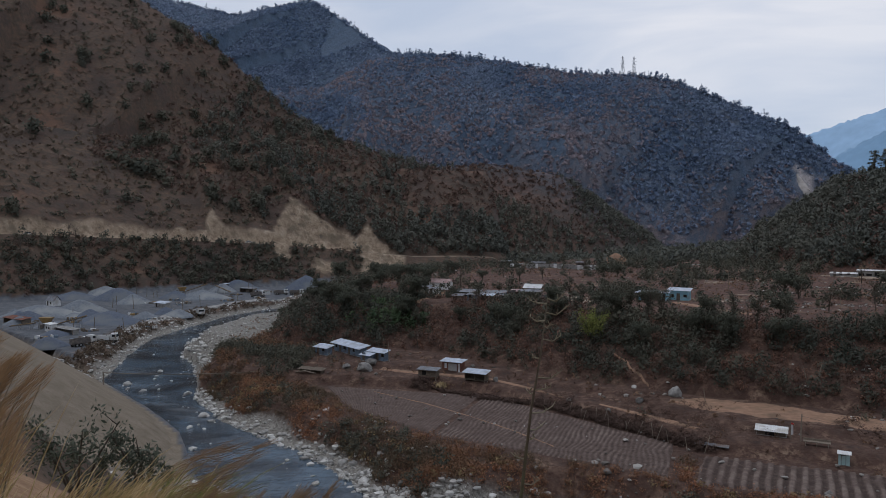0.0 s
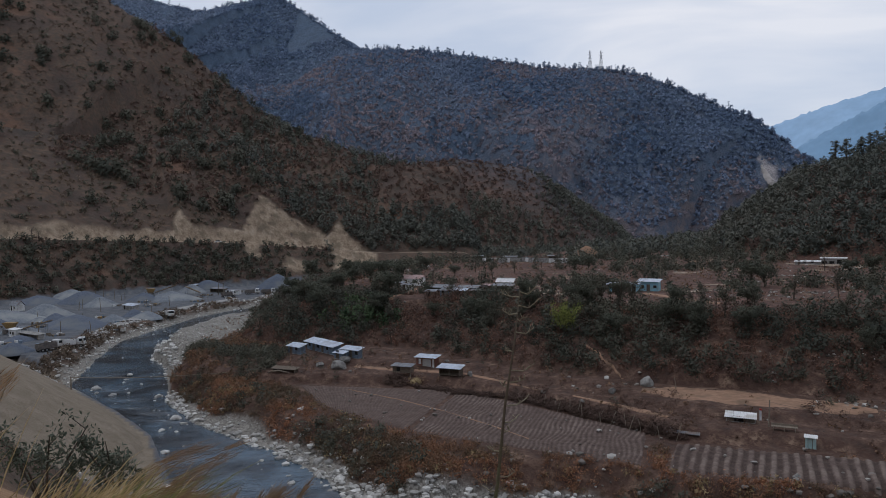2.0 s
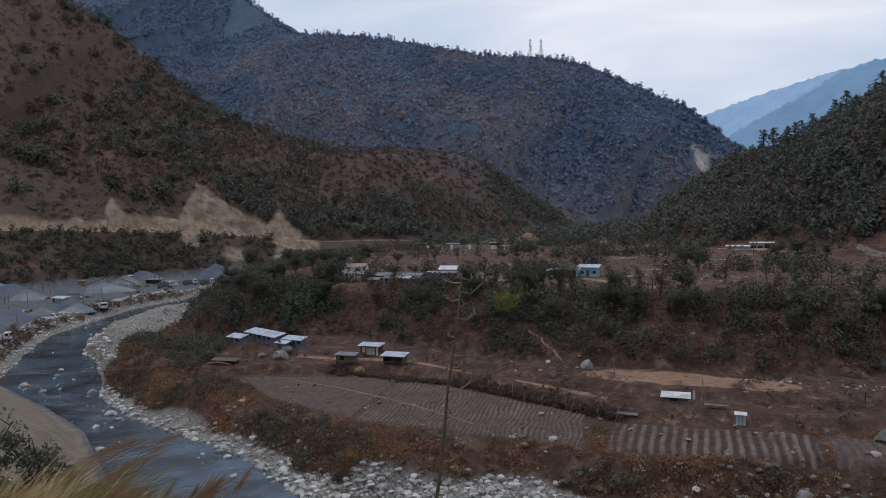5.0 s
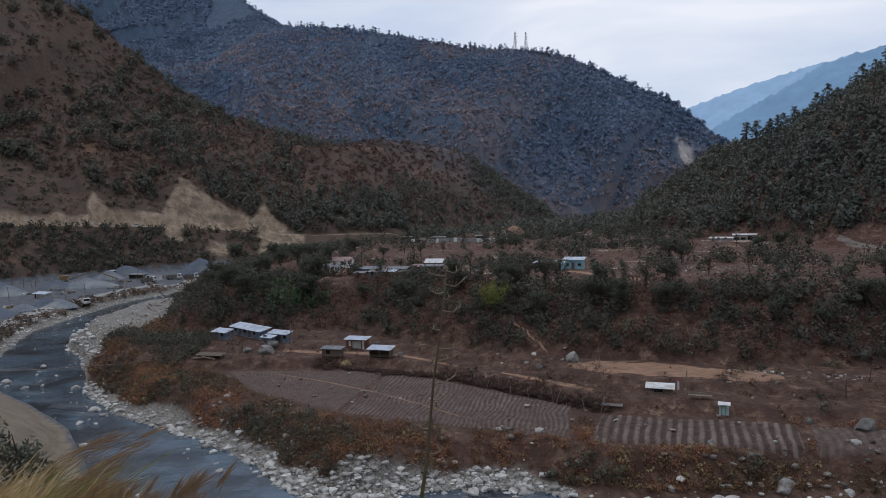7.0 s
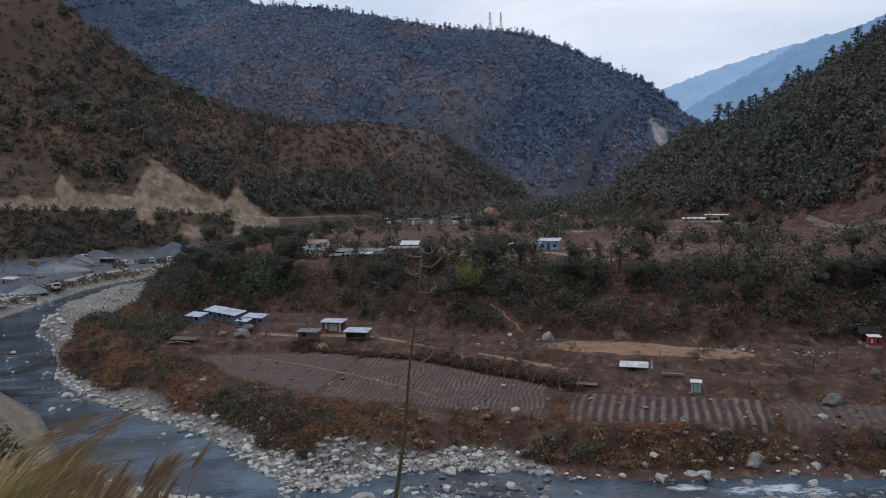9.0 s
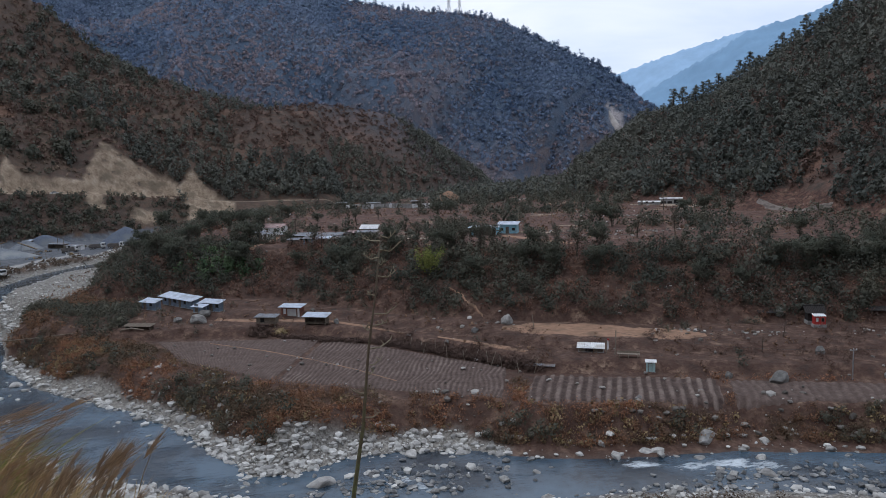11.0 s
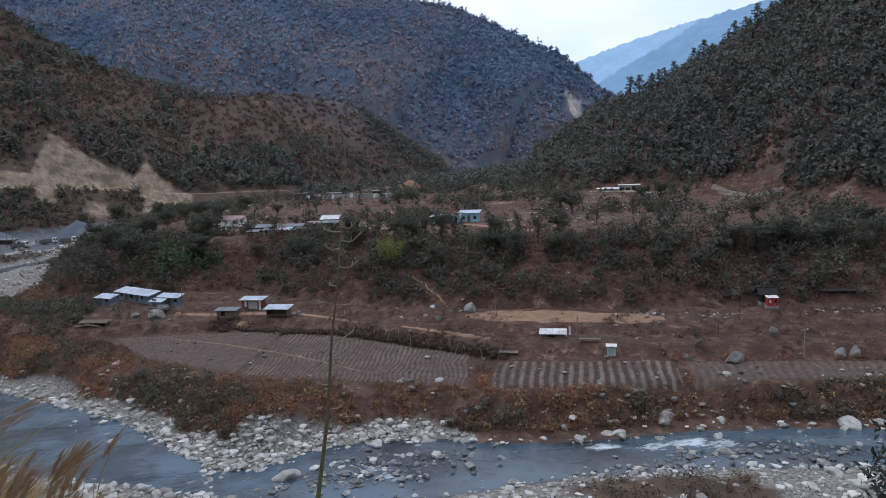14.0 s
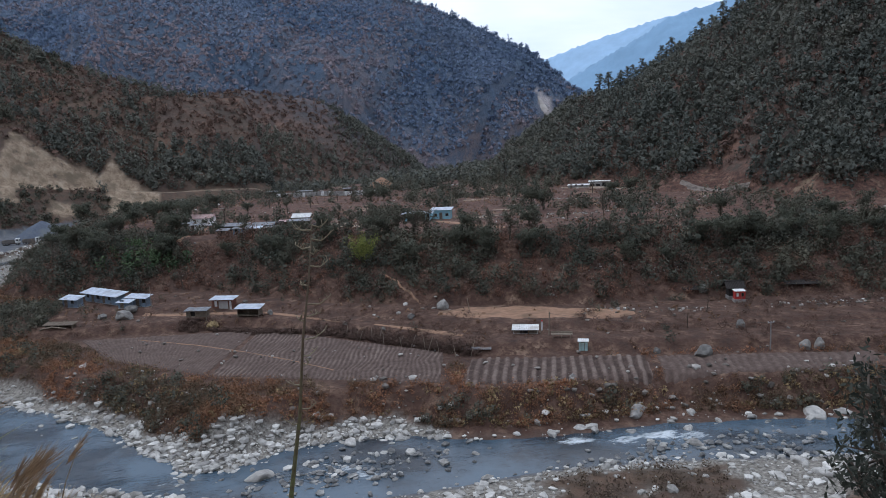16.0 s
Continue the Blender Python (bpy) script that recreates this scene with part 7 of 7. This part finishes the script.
for k in range(12):
    u = random.Random(k + 400)
    x = u.uniform(-165, -95)
    y = 205 + (x + 165) * -0.15 + u.uniform(0, 130)
    if float(near_line(np.array([x]), np.array([y]), BANK_FAR)[0][0]) > 16 and ground_at(x, y) < 6:
        heap(x, y, u.uniform(6, 12), u.uniform(6, 12), u.uniform(1.4, 3.2), (m_chip, m_chip_dark)[k % 2], "small heap of crushed stone", u.uniform(0, 360), 20 + k)

m_tyre = grainy("tyre_rubber", (0.018, 0.018, 0.018), (0.03, 0.03, 0.03), 6.0, 0.85, 0.2, 0.01)
m_glass, nt, bsdf = sheet("dark_car_glass", 0.08)
bsdf.inputs["Base Color"].default_value = (0.02, 0.025, 0.03, 1)
bsdf.inputs["Specular IOR Level"].default_value = 0.6
m_truck_a = grainy("white_truck_paint", (0.60, 0.61, 0.62), (0.70, 0.70, 0.70), 2.0, 0.45, 0.05, 0.005, dirt=(0.42, 0.38, 0.33))
m_truck_b = grainy("dusty_truck_bed", (0.10, 0.09, 0.085), (0.17, 0.15, 0.14), 2.0, 0.7, 0.1, 0.01, dirt=(0.22, 0.19, 0.16))
m_yellow = grainy("rusty_machine_paint", (0.22, 0.14, 0.06), (0.34, 0.22, 0.09), 2.0, 0.5, 0.05, 0.005, dirt=(0.30, 0.22, 0.13))


def wheel(ob, x, y, r, w):
    bm = bmesh.new()
    tube(bm, [(x, y - w / 2, r), (x, y + w / 2, r)], [r, r], 14)
    p = part("wheel", bm, m_tyre, ob)
    bm = bmesh.new()
    tube(bm, [(x, y - w / 2 - 0.012, r), (x, y + w / 2 + 0.012, r)], [r * 0.55, r * 0.55], 10)
    part("rim", bm, m_steel, p)


def truck(x, y, yaw, paint, label, bed=None):
    ob = thing("tipper_truck", label, "truck", x, y, yaw=yaw, group="trucks in the stone yard")
    part("chassis", a_box(-3.3, -0.5, 0.55, 3.2, 0.5, 0.85), m_truck_b, ob)
    bm = bmesh.new()
    v = box(bm, 1.5, -1.15, 0.86, 3.3, 1.15, 2.75)
    for i in (5, 6):
        v[i].co.x -= 0.25
    bmesh.ops.bevel(bm, geom=bm.edges[:], offset=0.08, segments=2, affect="EDGES")
    cab = part("cab", bm, paint, ob)
    part("windscreen", a_box(3.12, -0.95, 1.75, 3.24, 0.95, 2.5), m_glass, cab)
    for s in (-1, 1):
        part("side_window", a_box(2.0, s * 1.155 - 0.015, 1.8, 2.85, s * 1.155 + 0.015, 2.45), m_glass, cab)
        part("headlight", a_box(3.29, s * 0.8 - 0.15, 1.0, 3.33, s * 0.8 + 0.15, 1.2), m_white, cab)
    bm = bmesh.new()
    box(bm, -3.4, -1.2, 0.9, 1.3, 1.2, 1.05)
    for q in ((-3.4, -1.2, 1.05, 1.3, -1.1, 2.2), (-3.4, 1.1, 1.05, 1.3, 1.2, 2.2), (1.2, -1.1, 1.05, 1.3, 1.1, 2.4), (-3.4, -1.1, 1.05, -3.3, 1.1, 2.1)):
        box(bm, *q)
    part("tipper_bed", bm, bed or m_truck_b, ob)
    for wx in (2.4, -1.5, -2.6):
        for s in (-1, 1):
            wheel(ob, wx, s * 1.0, 0.5, 0.34)
    return ob


truck(-101.0, 194.5, 60, m_truck_a, "white and dark tipper truck parked in the yard")
truck(-97.2, 199.5, 10, m_truck_a, "white tipper truck with a pale bed", m_truck_a)
truck(-79.5, 341, 0, m_truck_a, "dark tipper truck near the blue-grey heap")
truck(-72.0, 342, 0, m_truck_a, "tipper truck near the blue-grey heap")
truck(-88.0, 330, 40, m_truck_a, "dusty truck at the yard's edge")
truck(-94.0, 268, -60, m_truck_a, "white truck beside the track", m_truck_a)


def car(x, y, yaw, paint, label, z=None):
    ob = thing("car", label, "car", x, y, z, yaw)
    bm = bmesh.new()
    box(bm, -2.1, -0.85, 0.3, 2.1, 0.85, 0.85)
    bmesh.ops.bevel(bm, geom=bm.edges[:], offset=0.12, segments=2, affect="EDGES")
    part("body", bm, paint, ob)
    bm = bmesh.new()
    v = box(bm, -1.5, -0.75, 0.86, 1.0, 0.75, 1.45)
    for i, dx in ((4, 0.4), (7, 0.4), (5, -0.5), (6, -0.5)):
        v[i].co.x += dx
        v[i].co.y *= 0.85
    cabin = part("cabin", bm, m_glass, ob)
    part("roof_panel", a_box(-1.1, -0.64, 1.452, 0.5, 0.64, 1.49), paint, cabin)
    for wx in (-1.3, 1.3):
        for s in (-1, 1):
            wheel(ob, wx, s * 0.78, 0.32, 0.2)
    return ob


car(-203.5, 341.5, 45, m_truck_a, "white car on the far road")
car(-131, 406.5, 32, m_truck_b, "dark car on the far road")
car(-116, 415.5, 32, m_truck_a, "pale car on the far road")
car(46.5, 365, -30, m_truck_a, "white car on the village road")
car(58, 358.5, -15, m_truck_a, "pale car on the village road")
car(36, 377, 120, m_truck_b, "dark car on the village road")


def conveyor(x, y, yaw, long, rise, label):
    ob = thing("conveyor", label, "conveyor", x, y, yaw=yaw)
    bm = bmesh.new()
    v = box(bm, 0, -0.4, 0.6, long, 0.4, 0.9)
    for i in (1, 2, 5, 6):
        v[i].co.z += rise
    part("belt_frame", bm, m_truck_b, ob)
    for u in (0.35, 0.85):
        for s in (-1, 1):
            bm = bmesh.new()
            tube(bm, [(long * u, s * 0.9, -0.2), (long * u, s * 0.35, 0.62 + rise * u)], [0.09, 0.07], 5)
            part("strut", bm, m_steel, ob)
    for s in (-1, 1):
        bm = bmesh.new()
        v = box(bm, 0.1, s * 0.42 - 0.03, 0.92, long, s * 0.42 + 0.03, 1.05)
        for i in (1, 2, 5, 6):
            v[i].co.z += rise
        part("side_board", bm, m_yellow, ob)
    return ob


conveyor(-128, 226, 10, 11, 3.0, "dark sloping conveyor of the stone crusher")
conveyor(-140, 224, -10, 9, 1.2, "low sloping conveyor in the yard")
conveyor(-127, 336, 15, 12, 4.0, "rusty conveyor at the yard's back")
conveyor(-105, 343, 160, 9, 3.0, "dark conveyor beside the trucks")


def crusher(x, y, yaw, label):
    ob = thing("crusher", label, "crusher", x, y, yaw=yaw)
    for px in (-1.6, 1.6):
        for py in (-1.2, 1.2):
            part("leg", a_box(px - 0.15, py - 0.15, -0.3, px + 0.15, py + 0.15, 2.4), m_steel, ob)
    bm = bmesh.new()
    v = box(bm, -1.0, -0.7, 2.0, 1.0, 0.7, 3.8)
    for i in (4, 5, 6, 7):
        v[i].co.x *= 2.0
        v[i].co.y *= 1.8
    part("hopper", bm, m_yellow, ob)
    part("motor_box", a_box(-1.9, -1.3, 0.4, -0.6, 1.3, 1.6), m_truck_b, ob)
    return ob


crusher(-128.5, 224.5, 0, "rusty yellow stone crusher with a hopper")
crusher(-126, 335, 30, "rusty stone crusher at the yard's back")
house("yard_hut", "small white hut with a grey gable roof above the yard", (-164.5, 287.6), (-159.6, 284.6), 4.0, 2.2, m_white, m_tin_old, 2.2, gable=True, openings=(door(0.6, 0.9, m_dark), window(2.6)), category="hut")
house("yard_shed", "long low brown-roofed shed in the stone yard", (-151, 238), (-140.5, 231), 4.5, 2.0, m_board, m_brick, 0.6, open_front=True, plinth=False)
house("yard_cabin", "white cabin in the stone yard", (-126.5, 220), (-123.2, 217.8), 2.6, 2.4, m_white, m_white, 0.2, openings=(window(0.6), window(2.0)), category="cabin")
house("yard_wall", "low pale block shelter beside the heap", (-122.5, 219.0), (-114.0, 213.0), 3.0, 1.6, m_concrete, m_concrete, 0.1, open_front=True, plinth=False, category="shelter")
house("blue_roof_shed", "shed with a pale blue roof by the yard track", (-119.5, 287.5), (-113.5, 283.5), 3.5, 1.8, m_concrete, m_tin, 0.9, openings=(door(0.8, 0.9, m_dark),))
house("yard_shed", "dark shed with a grey roof at the yard's back", (-124, 372), (-115, 367), 4.0, 2.4, m_board, m_tin, 0.5, openings=(door(1.0, 1.2, m_dark), window(4.0, 1.4)))
house("yard_shed", "dark open shed near the trucks", (-103, 352), (-95, 347), 4.0, 2.2, m_board, m_tin_old, 0.5, open_front=True, plinth=False)
house("yard_shed", "low patched shed near the trucks", (-93, 343), (-86, 339), 3.5, 1.9, m_white, m_tin_old, 0.5, openings=(door(1.0, 1.2, m_dark), window(3.4, 1.2)))
strip("yard_track", [(-102, 196), (-99, 215), (-104, 240), (-103, 262), (-98, 285), (-92, 305), (-82, 322)], [4, 5, 5, 5, 5, 5, 6], m_concrete, "pale dusty track along the yard's bank", 0.15)

def block_pile(x, y, n, label, seed):
    """Stacked scrap, drums and boxes of the yard."""
    ob = thing("scrap_pile", label, "scrap", x, y)
    u = random.Random(seed)
    for k in range(n):
        px, py, a, b, c = u.uniform(-2.5, 2.5), u.uniform(-1.5, 1.5), u.uniform(0.5, 1.6), u.uniform(0.4, 1.0), u.uniform(0.3, 0.9)
        bm = bmesh.new()
        box(bm, -a / 2, -b / 2, -0.1, a / 2, b / 2, c, pose(px, py, 0, 0, 0, u.uniform(0, 180)))
        part("scrap_piece", bm, u.choice([m_truck_b, m_truck_b, m_board, m_board, m_yellow, m_concrete, m_dusty, m_white]), ob)


fence_rng = random.Random(77)
for k in range(30):        # posts and masts that stand about in the yard
    x, y = fence_rng.uniform(-150, -85), fence_rng.uniform(215, 350)
    if ground_at(x, y) < 5 and float(near_line(np.array([x]), np.array([y]), BANK_FAR)[0][0]) > 9 and y > 60 - x * 1.35:
        tagged(post("yard_post", x, y, fence_rng.uniform(2.5, 6.0), 0.12, "dark weathered post in the stone yard", (fence_rng.uniform(-0.4, 0.4), 0), m_board), group="posts in the stone yard")
for k, (x, y) in enumerate([(-126, 299), (-116, 262), (-112, 300), (-97, 311), (-85, 323), (-113, 221), (-143, 239), (-128, 240), (-101, 327), (-120, 311), (-90, 338), (-104, 250), (-99, 233), (-152, 262)]):
    block_pile(x, y, 12, "pile of dark scrap, drums and timber in the stone yard", 90 + k)
for k, (x, y) in enumerate([(-118, 206), (-108, 204), (-136, 214), (-132, 246), (-106, 274), (-112, 296), (-108, 318), (-120, 342), (-100, 336), (-86, 352), (-134, 352), (-112, 364)]):
    block_pile(x, y, 9, "pile of dusty scrap and drums in the stone yard", 50 + k)
# thin posts of the village
for k, (x, y, h) in enumerate([(62, 206, 6), (-2, 240, 5), (20, 216, 5.5), (88, 214, 6), (122, 238, 6), (46, 190, 5), (70, 196, 7), (150, 212, 6), (102, 178, 4), (8, 258, 6)]):
    tagged(post("village_pole", x, y, h, 0.09, "thin grey wooden pole among the village houses", (0.1 * (k % 3), 0)), group="poles of the village")
# ---------------------------------------------------------------- plants on the brink beside the camera
m_stalk, nt, bsdf = sheet("agave_stalk", 0.8)
z_at = nt.nodes.new("ShaderNodeSeparateXYZ")
nt.links.new(nt.nodes.new("ShaderNodeTexCoord").outputs["Object"], z_at.inputs[0])
green_brown = n_ramp(nt, n_math(nt, "MULTIPLY", z_at.outputs[2], 0.14), [(0.25, (0.16, 0.18, 0.075)), (0.55, (0.125, 0.098, 0.066)), (1.0, (0.16, 0.135, 0.10))])
nt.links.new(n_mix(nt, n_ramp(nt, n_noise(nt, 14, 5), [(0.4, (0, 0, 0)), (0.7, (1, 1, 1))]), green_brown, (0.11, 0.08, 0.055)), bsdf.inputs["Base Color"])
n_bump(nt, bsdf, n_noise(nt, 30, 4), 0.5, 0.01)
m_twig = grainy("pale_dry_twig", (0.19, 0.16, 0.11), (0.31, 0.27, 0.19), 20.0, 0.85, 0.3, 0.004)


def agave_stalk():
    foot = ground_at(0.95, 10.5)
    ob = thing("agave_stalk", "tall dead agave flower stalk with curled side twigs", "plant", 0.95, 10.5, foot)
    axis = [(0.0, 0, -0.3), (0.03, 0, 30.7 - foot), (0.24, -0.1, 32.0 - foot), (0.37, -0.1, 33.2 - foot), (0.52, -0.1, 34.1 - foot), (0.62, -0.1, 34.95 - foot)]
    bm = bmesh.new()
    tube(bm, axis, [0.046, 0.038, 0.028, 0.021, 0.015, 0.008], 10)
    part("stem", bm, m_stalk, ob, smooth=True)
    zs, xs, ys = [a[2] for a in axis], [a[0] for a in axis], [a[1] for a in axis]
    rng = random.Random(4)
    # height above the river, side, reach
    for z, side, reach in ((34.93, 1, 0.28), (34.85, -1, 0.34), (34.72, 1, 0.36), (34.60, -1, 0.27), (34.52, 1, 0.10), (34.32, 1, 0.34), (34.02, -1, 0.16), (33.74, 1, 0.50), (33.55, 1, 0.30),
                           (33.50, -1, 0.12), (33.20, 1, 0.46), (32.95, 1, 0.26), (32.80, 1, 0.16), (32.50, -1, 0.22), (32.12, 1, 0.32), (31.9, -1, 0.2)):
        h = z - foot
        root = Vector((np.interp(h, zs, xs), np.interp(h, zs, ys), h))
        swing = rng.uniform(-0.35, 0.35)
        out = Vector((side * math.cos(swing), math.sin(swing), 0))
        bm = bmesh.new()
        reach *= 0.8
        mid = root + out * reach * 0.55 + Vector((0, 0, rng.uniform(-0.05, 0.02)))
        end = root + out * reach + Vector((0, 0, reach * 0.22))
        tube(bm, [root, mid, end], [0.013, 0.011, 0.007], 5)
        for j in range(4):
            p = mid.lerp(end, j / 3)
            tube(bm, [p, p + Vector((rng.uniform(-0.06, 0.09) * side, rng.uniform(-0.05, 0.05), rng.uniform(0.03, 0.09)))], [0.008, 0.006], 4)
        part("side_twig", bm, m_twig, ob)


agave_stalk()


def blade(bm, root, tip, bow, width):
    """A thin grass leaf that bows from root to tip."""
    root, tip = Vector(root), Vector(tip)
    side = (tip - root).cross(Vector((0, 1, 0.2))).normalized() * width
    pts = [root.lerp(tip, u) + Vector((0, 0, bow * 4 * u * (1 - u))) for u in (0, 0.33, 0.66)]
    rows = [(bm.verts.new(p - side * w), bm.verts.new(p + side * w)) for p, w in zip(pts, (0.8, 1.0, 0.7))]
    end = bm.verts.new(tip)
    for a, b in zip(rows, rows[1:]):
        bm.faces.new((a[0], a[1], b[1], b[0]))
    bm.faces.new((rows[-1][0], rows[-1][1], end))


def tuft(name, label, x, y, count, high, lean, spread, material, seed, z=None, plumes=0, plume_m=None, plume_len=0.32, width=0.004, plume_w=0.02, strands=60):
    """A clump of bowed grass; some stems end in a feathery plume."""
    rng = random.Random(seed)
    ob = thing(name, label, "grass", x, y, z)
    bm = bmesh.new()
    for k in range(count):
        r = Vector((rng.gauss(0, spread), rng.gauss(0, spread), -0.05))
        h = high * rng.uniform(0.55, 1.05)
        t = r + Vector((lean[0] * h * rng.uniform(0.3, 1.25), lean[1] * h * rng.uniform(0.2, 1.2) + rng.gauss(0, 0.08), h * rng.uniform(0.6, 1.0)))
        blade(bm, r, t, h * rng.uniform(0.05, 0.22), width * rng.uniform(0.6, 1.3))
    part("leaf_mass", bm, material, ob)
    for k in range(plumes):
        r = Vector((rng.gauss(0, spread), rng.gauss(0, spread), -0.05))
        h = high * rng.uniform(0.85, 1.2)
        end = r + Vector((lean[0] * h * rng.uniform(0.6, 1.1), lean[1] * h * rng.uniform(0.5, 1.0), h))
        way = (end - (r + Vector((0, 0, h * 0.55)))).normalized()
        bm = bmesh.new()
        tube(bm, [r, r.lerp(end, 0.5) + Vector((0, 0, h * 0.1)), end], [0.004, 0.0035, 0.002], 4)
        stem = part("stem", bm, m_twig, ob)
        bm = bmesh.new()
        for j in range(strands):
            u = rng.random()
            p = end - way * plume_len * (1 - u) + Vector((rng.gauss(0, 1), rng.gauss(0, 1), rng.gauss(0, 1))) * plume_w * (0.3 + math.sin(math.pi * min(u, 0.95)))
            blade(bm, p, p + way * rng.uniform(0.06, 0.13) + Vector((lean[0] * 0.05 + rng.gauss(0, 0.015), rng.gauss(0, 0.015), rng.gauss(0, 0.015))), 0.0, 0.0011)
        part("plume", bm, plume_m or m_plume, stem, "feathery brown plume")
    return ob


m_plume = grainy("brown_plume", (0.30, 0.19, 0.10), (0.48, 0.33, 0.19), 30.0, 0.95, 0.1, 0.002)
m_plume_dark = grainy("dark_plume", (0.23, 0.16, 0.10), (0.44, 0.33, 0.21), 30.0, 0.95, 0.1, 0.002)
m_straw_blade = grainy("straw_blades", (0.44, 0.30, 0.14), (0.80, 0.64, 0.38), 25.0, 0.8, 0.1, 0.002, dirt=(0.26, 0.23, 0.09), dirt_scale=4.0)
m_green_blade = grainy("green_blades", (0.20, 0.24, 0.07), (0.50, 0.48, 0.20), 25.0, 0.8, 0.1, 0.002, dirt=(0.46, 0.40, 0.20), dirt_scale=5.0)

tuft("grass_clump", "tall brown plumed grass leaning over the brink", -2.85, 3.62, 520, 0.90, (0.42, 0.05), 0.17, m_straw_blade, 1, plumes=34, width=0.0026, plume_w=0.016, strands=90)
tuft("grass_clump", "tall brown plumed grass at the brink's edge", -2.5, 3.35, 320, 0.68, (0.35, 0.1), 0.13, m_straw_blade, 2, plumes=10, width=0.0026, strands=80)
tuft("grass_clump", "straw and green grass bowed over the brink", -1.95, 3.7, 620, 0.46, (0.85, 0.1), 0.17, m_straw_blade, 3, z=34.30, width=0.0028)
tuft("grass_clump", "green-yellow grass blades bowed by the wind", -1.68, 3.88, 420, 0.50, (1.0, 0.05), 0.12, m_green_blade, 4, z=34.2, plumes=6, plume_m=m_plume, width=0.003, plume_w=0.022, plume_len=0.24, strands=60)
tuft("grass_clump", "matted straw grass on the brink", -1.38, 3.6, 480, 0.42, (0.6, 0.1), 0.15, m_straw_blade, 5, z=34.18, width=0.0028, plumes=6, plume_w=0.014, strands=60)
for k, (x, y, z, n, high) in enumerate([(-1.34, 3.5, 34.26, 5, 0.40), (-1.16, 3.55, 34.22, 6, 0.47), (-0.98, 3.6, 34.2, 6, 0.42), (-0.84, 3.62, 34.16, 5, 0.46), (-0.74, 3.7, 34.1, 3, 0.36)]):
    tuft("reed_clump", "thin brown plumed reeds at the brink", x, y, 22, high * 0.8, (0.35, 0.0), 0.10, m_straw_blade, 60 + k, z=z, plumes=n, plume_m=m_plume_dark, plume_len=0.11, plume_w=0.0035, width=0.002, strands=46)

m_leaf = foliage("olive_leaves", (0.070, 0.086, 0.066), (0.160, 0.175, 0.135), 0.6)


m_dark_leaf = foliage("dark_tree_leaves", (0.034, 0.042, 0.034), (0.085, 0.090, 0.074), 0.6)


def leafy_shrub(name, label, x, y, z, high, wide, seed, leaf, count, stems=6, category="shrub", leaf_m=None):
    ob = thing(name, label, category, x, y, z)
    rng, nr = random.Random(seed), np.random.RandomState(seed)
    bm = bmesh.new()
    ends = []
    tube(bm, [(0, 0, -0.2), (0.02, 0, high * 0.22), (0.05, 0, high * 0.4)], [0.02 * high, 0.017 * high, 0.012 * high], 7)
    for k in range(stems):
        a = 6.283 * k / stems + rng.uniform(-0.3, 0.3)
        root = Vector((0.03, 0, high * rng.uniform(0.2, 0.4)))
        end = Vector((math.cos(a) * wide * 0.45 * rng.uniform(0.5, 1), math.sin(a) * wide * 0.45 * rng.uniform(0.5, 1), high * rng.uniform(0.6, 1.0)))
        tube(bm, [root, root.lerp(end, 0.5) + Vector((0, 0, 0.05 * high)), end], [0.010 * high, 0.007 * high, 0.003 * high], 5)
        for j in range(5):
            p = root.lerp(end, rng.uniform(0.4, 1.0))
            tip = p + Vector((rng.uniform(-1, 1), rng.uniform(-1, 1), rng.uniform(-0.3, 0.9))) * wide * 0.16
            tube(bm, [p, tip], [0.004 * high, 0.0015 * high], 4)
            ends += [p, tip, p.lerp(tip, 0.6)]
    part("stem", bm, m_bark, ob)
    e = np.array([v[:] for v in ends])
    c = np.repeat(e, count, 0) + nr.normal(size=(len(e) * count, 3)) * wide * 0.045
    v, f, t = leaves(c, nr.uniform(0.7, 1.3, len(c)) * leaf, nr, nr.rand(len(c)), 0.34)
    link_mesh("leaves", v, f, leaf_m or m_leaf, ob, attrs={"tone": t})
    return ob


leafy_shrub("shrub", "small olive-leaved shrub on the brink", -2.42, 4.5, 33.85, 0.98, 0.74, 5, 0.018, 18)
leafy_shrub("shrub", "small olive-leaved shrub beside the grass", -2.02, 4.6, 33.85, 0.84, 0.56, 6, 0.018, 18, 5)
leafy_shrub("slope_tree", "dark-leaved tree growing on the slope below the road", 7.75, 5.35, ground_at(7.75, 5.35), 34.0 - ground_at(7.75, 5.35), 3.0, 7, 0.055, 26, 14, "tree", m_dark_leaf)
